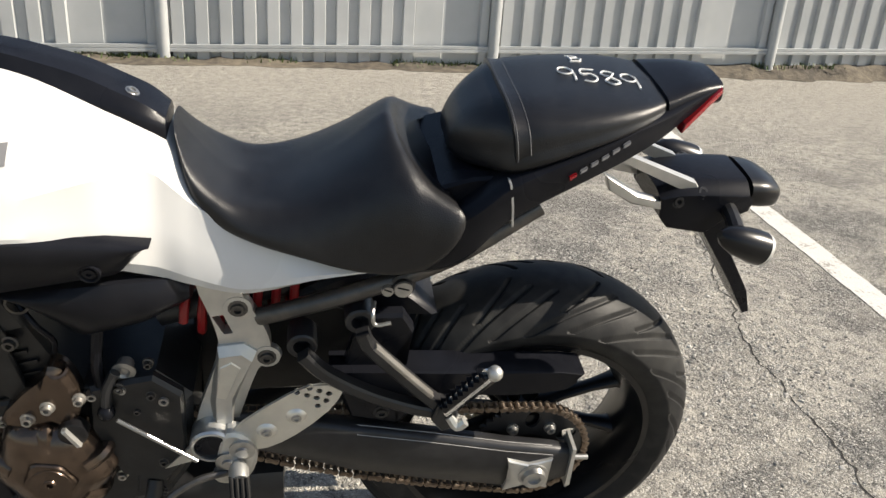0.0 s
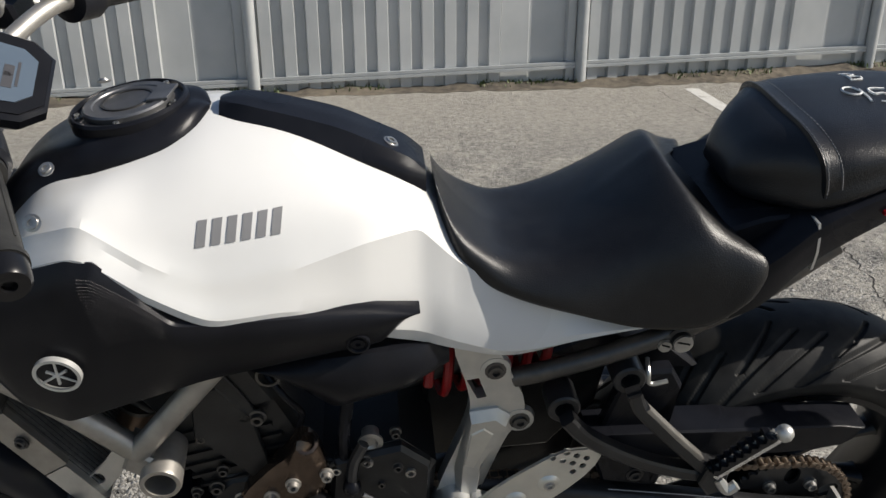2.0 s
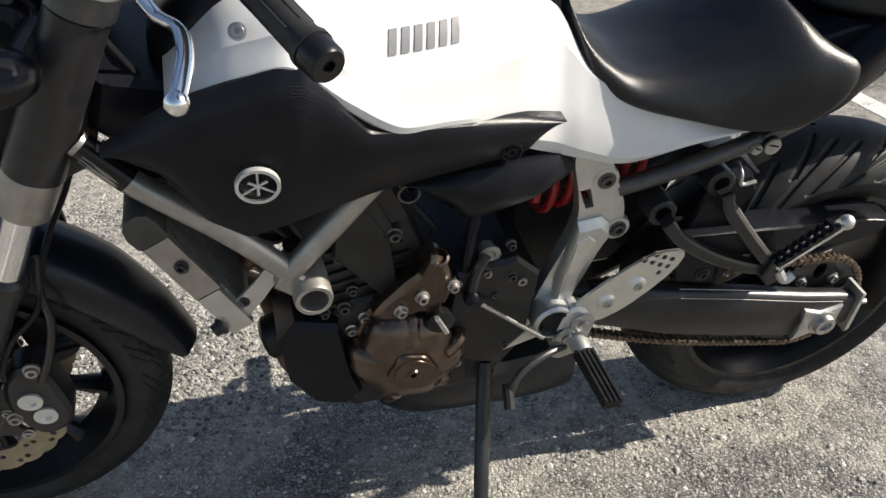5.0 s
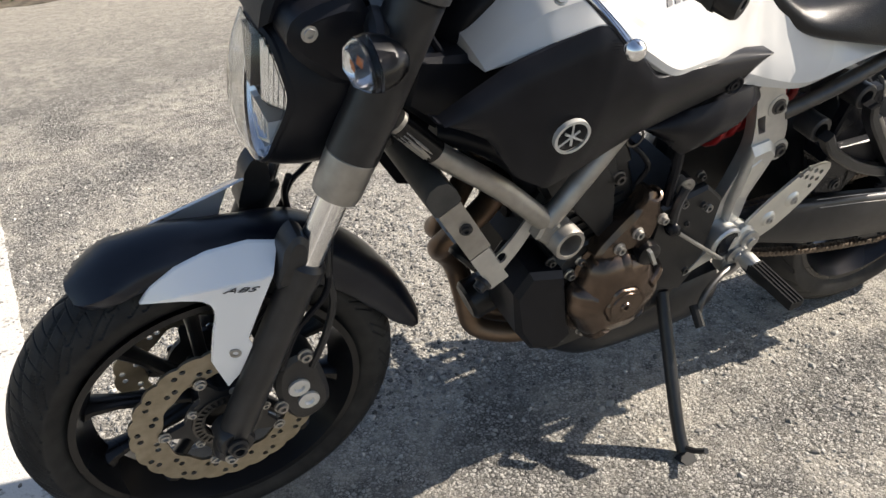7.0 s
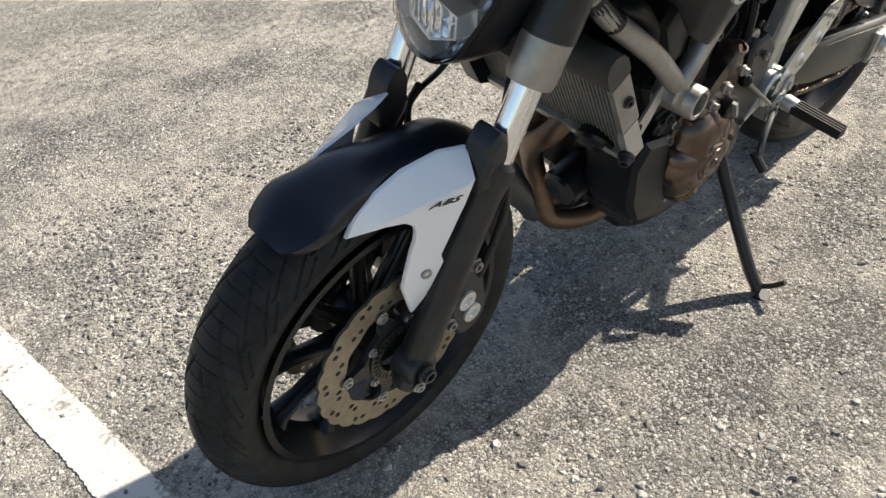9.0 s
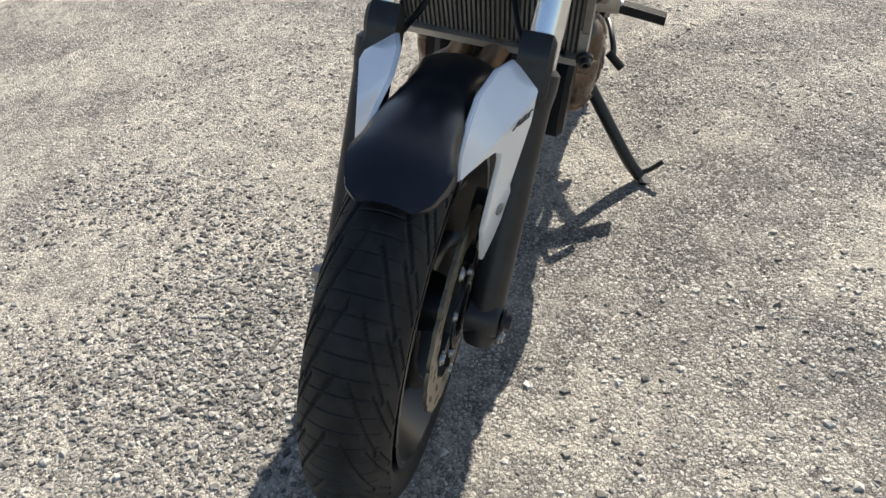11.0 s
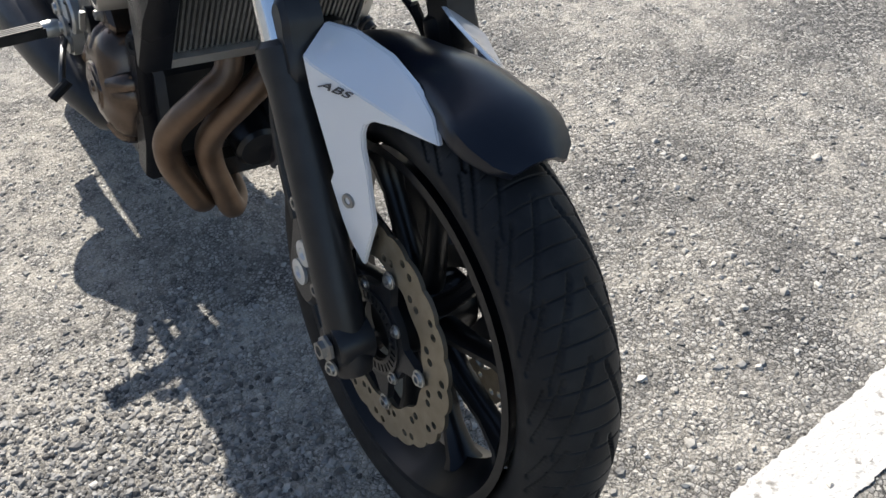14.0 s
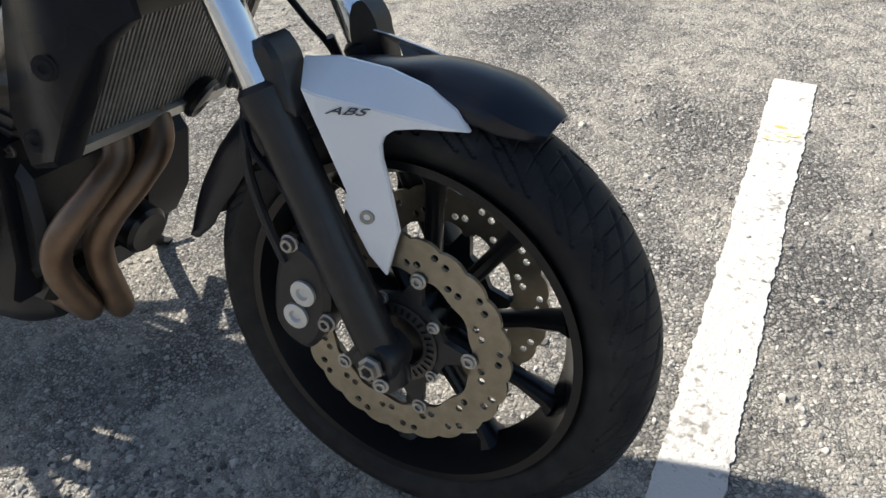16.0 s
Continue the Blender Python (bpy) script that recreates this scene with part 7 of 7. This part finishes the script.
# rider pegs, heel plates, gear linkage
for s in (1, -1):
    ctl = tagged(new("foot_control"), "rider foot peg with drilled heel plate")
    ctl.parent = bike
    heel = [(0.495, 0.424), (0.470, 0.455), (0.425, 0.492), (0.384, 0.518), (0.340, 0.524), (0.326, 0.510), (0.346, 0.470), (0.395, 0.420), (0.440, 0.392), (0.478, 0.392)]
    holes = [circle(0.350 + 0.0145 * i - 0.004 * j, 0.492 + 0.0145 * j + 0.006 * i - 0.0, 0.0048, 9) for i, j in ((0, 0), (1, 0), (2, 0), (0, 1), (1, 1), (2, 1), (3, 0), (0.6, -1))]
    bm = B()
    fill_plate(bm, [curve_points(heel, 2)] + holes, s * 0.134, s * 0.139)
    hp = part("heel_plate", bm, PLATE, ctl, "bare aluminium heel plate with round holes")
    for x, z in ((0.395, 0.460), (0.440, 0.430)):
        bm = B()
        add_lathe(bm, (x, s * 0.138, z), (0, s, 0), [(0, 0.017), (0.005, 0.013), (0.006, 0.010)], 18)
        part("plate_dimple", bm, PLATE, hp)
        bolt(hp, (x, s * 0.143, z), (0, s, 0), 0.007, 0.004)
    bm = B()
    add_prism(bm, curve_points([(0.500, 0.430), (0.470, 0.420), (0.455, 0.380), (0.470, 0.330), (0.500, 0.318), (0.520, 0.345), (0.515, 0.39)], 3), s * 0.118, s * 0.146, 0.006)
    part("peg_mount", bm, ALU, ctl, "cast aluminium peg mount")
    for x, z in ((0.478, 0.398), (0.505, 0.345), (0.50, 0.372)):
        bm = B()
        add_lathe(bm, (x, s * 0.144, z), (0, s, 0), [(0, 0.020), (0.006, 0.020), (0.008, 0.015), (0.008, 0.010), (0.012, 0.009)], 20)
        part("mount_washer", bm, BOLT, ctl)
    a, b = Vector((0.485, s * 0.150, 0.368)), Vector((0.470, s * 0.275, 0.350))
    ax = (b - a).normalized()
    bm = B()
    add_lathe(bm, a, ax, [(0, 0.012), (0.01, 0.016), (0.03, 0.015)], 14)
    part("peg_root", bm, ALU, ctl)
    bm = B()
    rings = []
    for i in range(9):
        p = a.lerp(b, 0.22 + 0.78 * i / 8)
        w, h = 0.016 - 0.002 * (i / 8), 0.008
        rings.append([p + Vector((w, 0, h)), p + Vector((-w, 0, h)), p + Vector((-w, 0, -h)), p + Vector((w, 0, -h))])
    add_loft(bm, rings)
    fp = part("foot_peg", bm, RUBBER, ctl, "black ribbed foot peg")
    for k in range(4):
        bm = B()
        off = Vector((-0.012 + 0.008 * k, 0, 0.009))
        add_cyl(bm, a.lerp(b, 0.25) + off, b + off, 0.0026, n=6)
        part("peg_rib", bm, RUBBER, fp)
    # lever and tip
    bm = B()
    add_tube(bm, [(0.500, s * 0.150, 0.352), (0.545, s * 0.165, 0.352), (0.585, s * 0.180, 0.335), (0.600, s * 0.190, 0.305)], 0.006, 10)
    gl = part("foot_lever", bm, STEEL_DARK, ctl, "bent steel foot lever")
    bm = B()
    add_tube(bm, [(0.602, s * 0.178, 0.315), (0.605, s * 0.210, 0.290)], 0.009, 10)
    part("lever_rubber", bm, RUBBER, gl, "ribbed black lever rubber")
    if s > 0:
        bm = B()
        add_cyl(bm, (0.654, 0.146, 0.470), (0.545, 0.155, 0.385), 0.0035, n=10)
        rod = part("shift_rod", bm, BOLT, ctl, "thin bright shift rod")
        bm = B()
        bmesh.ops.create_uvsphere(bm, u_segments=14, v_segments=10, radius=0.013, matrix=Matrix.Translation((0.668, 0.142, 0.482)))
        part("rod_ball", bm, PLASTIC, rod, "black ball joint boot")
        bm = B()
        add_tube(bm, [(0.668, 0.140, 0.482), (0.664, 0.135, 0.52), (0.650, 0.130, 0.55)], 0.008, 8)
        part("rod_arm", bm, BLACK_METAL, rod)
        bm = B()
        add_prism(bm, [(0.60, 0.345), (0.525, 0.372), (0.53, 0.425)], 0.128, 0.134, 0.002)
        part("gear_bracket", bm, PLATE, ctl, "bare triangular bracket")

# ---- side stand ----
stand = tagged(new("side_stand"), "black steel side stand, swung down")
stand.parent = bike
bm = B()
add_tube(bm, [(0.620, 0.115, 0.300), (0.632, 0.175, 0.225), (0.650, 0.265, 0.115), (0.655, 0.303, 0.078)], 0.0145, 14, flat=0.85)
part("stand_leg", bm, BLACK_METAL, stand, "black steel stand leg")
bm = B()
add_prism(bm, [(0.600, 0.270), (0.650, 0.275), (0.645, 0.325), (0.60, 0.33)], 0.085, 0.120, 0.005)
part("stand_pivot", bm, BLACK_METAL, stand)
up_ = Vector((0, math.sin(math.radians(LEAN)), math.cos(math.radians(LEAN))))
lf_ = Vector((0, math.cos(math.radians(LEAN)), -math.sin(math.radians(LEAN))))
fc = Vector((0.656, 0.312, 0.0)) + Vector((0, 0, 0.0737))
bm = B()
ring = lambda h: [fc + Vector((u, 0, 0)) + lf_ * v + up_ * h for u, v in ((-0.020, -0.010), (-0.014, 0.016), (0.010, 0.018), (0.020, -0.006), (0.0, -0.014))]
add_loft(bm, [ring(-0.004), ring(0.002)])
part("stand_foot", bm, RUBBER, stand, "flat steel foot plate")
bm = B()
add_tube(bm, [(0.655, 0.300, 0.085), (0.652, 0.322, 0.100), (0.648, 0.342, 0.122)], 0.0055, 8)
part("stand_spur", bm, BLACK_METAL, stand, "short foot spur")
bm = B()
pts = []
for i in range(100):
    t = i / 99
    a = 2 * math.pi * 16 * t
    c = Vector((0.610, 0.112, 0.285)).lerp(Vector((0.622, 0.165, 0.222)), t)
    pts.append(c + Vector((0.008 * math.cos(a), 0.008 * math.sin(a) * 0.7, 0.008 * math.sin(a) * 0.7)))
add_tube(bm, pts, 0.0017, 5, k=1)
part("stand_spring", bm, BLACK_METAL, stand, "coiled return spring")

build_gravel("loose_chips", "loose pale stone chips scattered on asphalt", 11, 100000, (-1.3, 2.5, -2.0, 1.3), [0.0015, 0.0022, 0.0032, 0.0046, 0.0070], [0.27, 0.31, 0.26, 0.13, 0.03], 0.02, STONE)
build_gravel("coarse_gravel", "coarse grey gravel strewn on the asphalt", 12, 30000, (0.75, 1.75, -1.30, -0.12), [0.0028, 0.0040, 0.0055, 0.0075], [0.30, 0.36, 0.26, 0.08], -0.14, DARK_STONE)
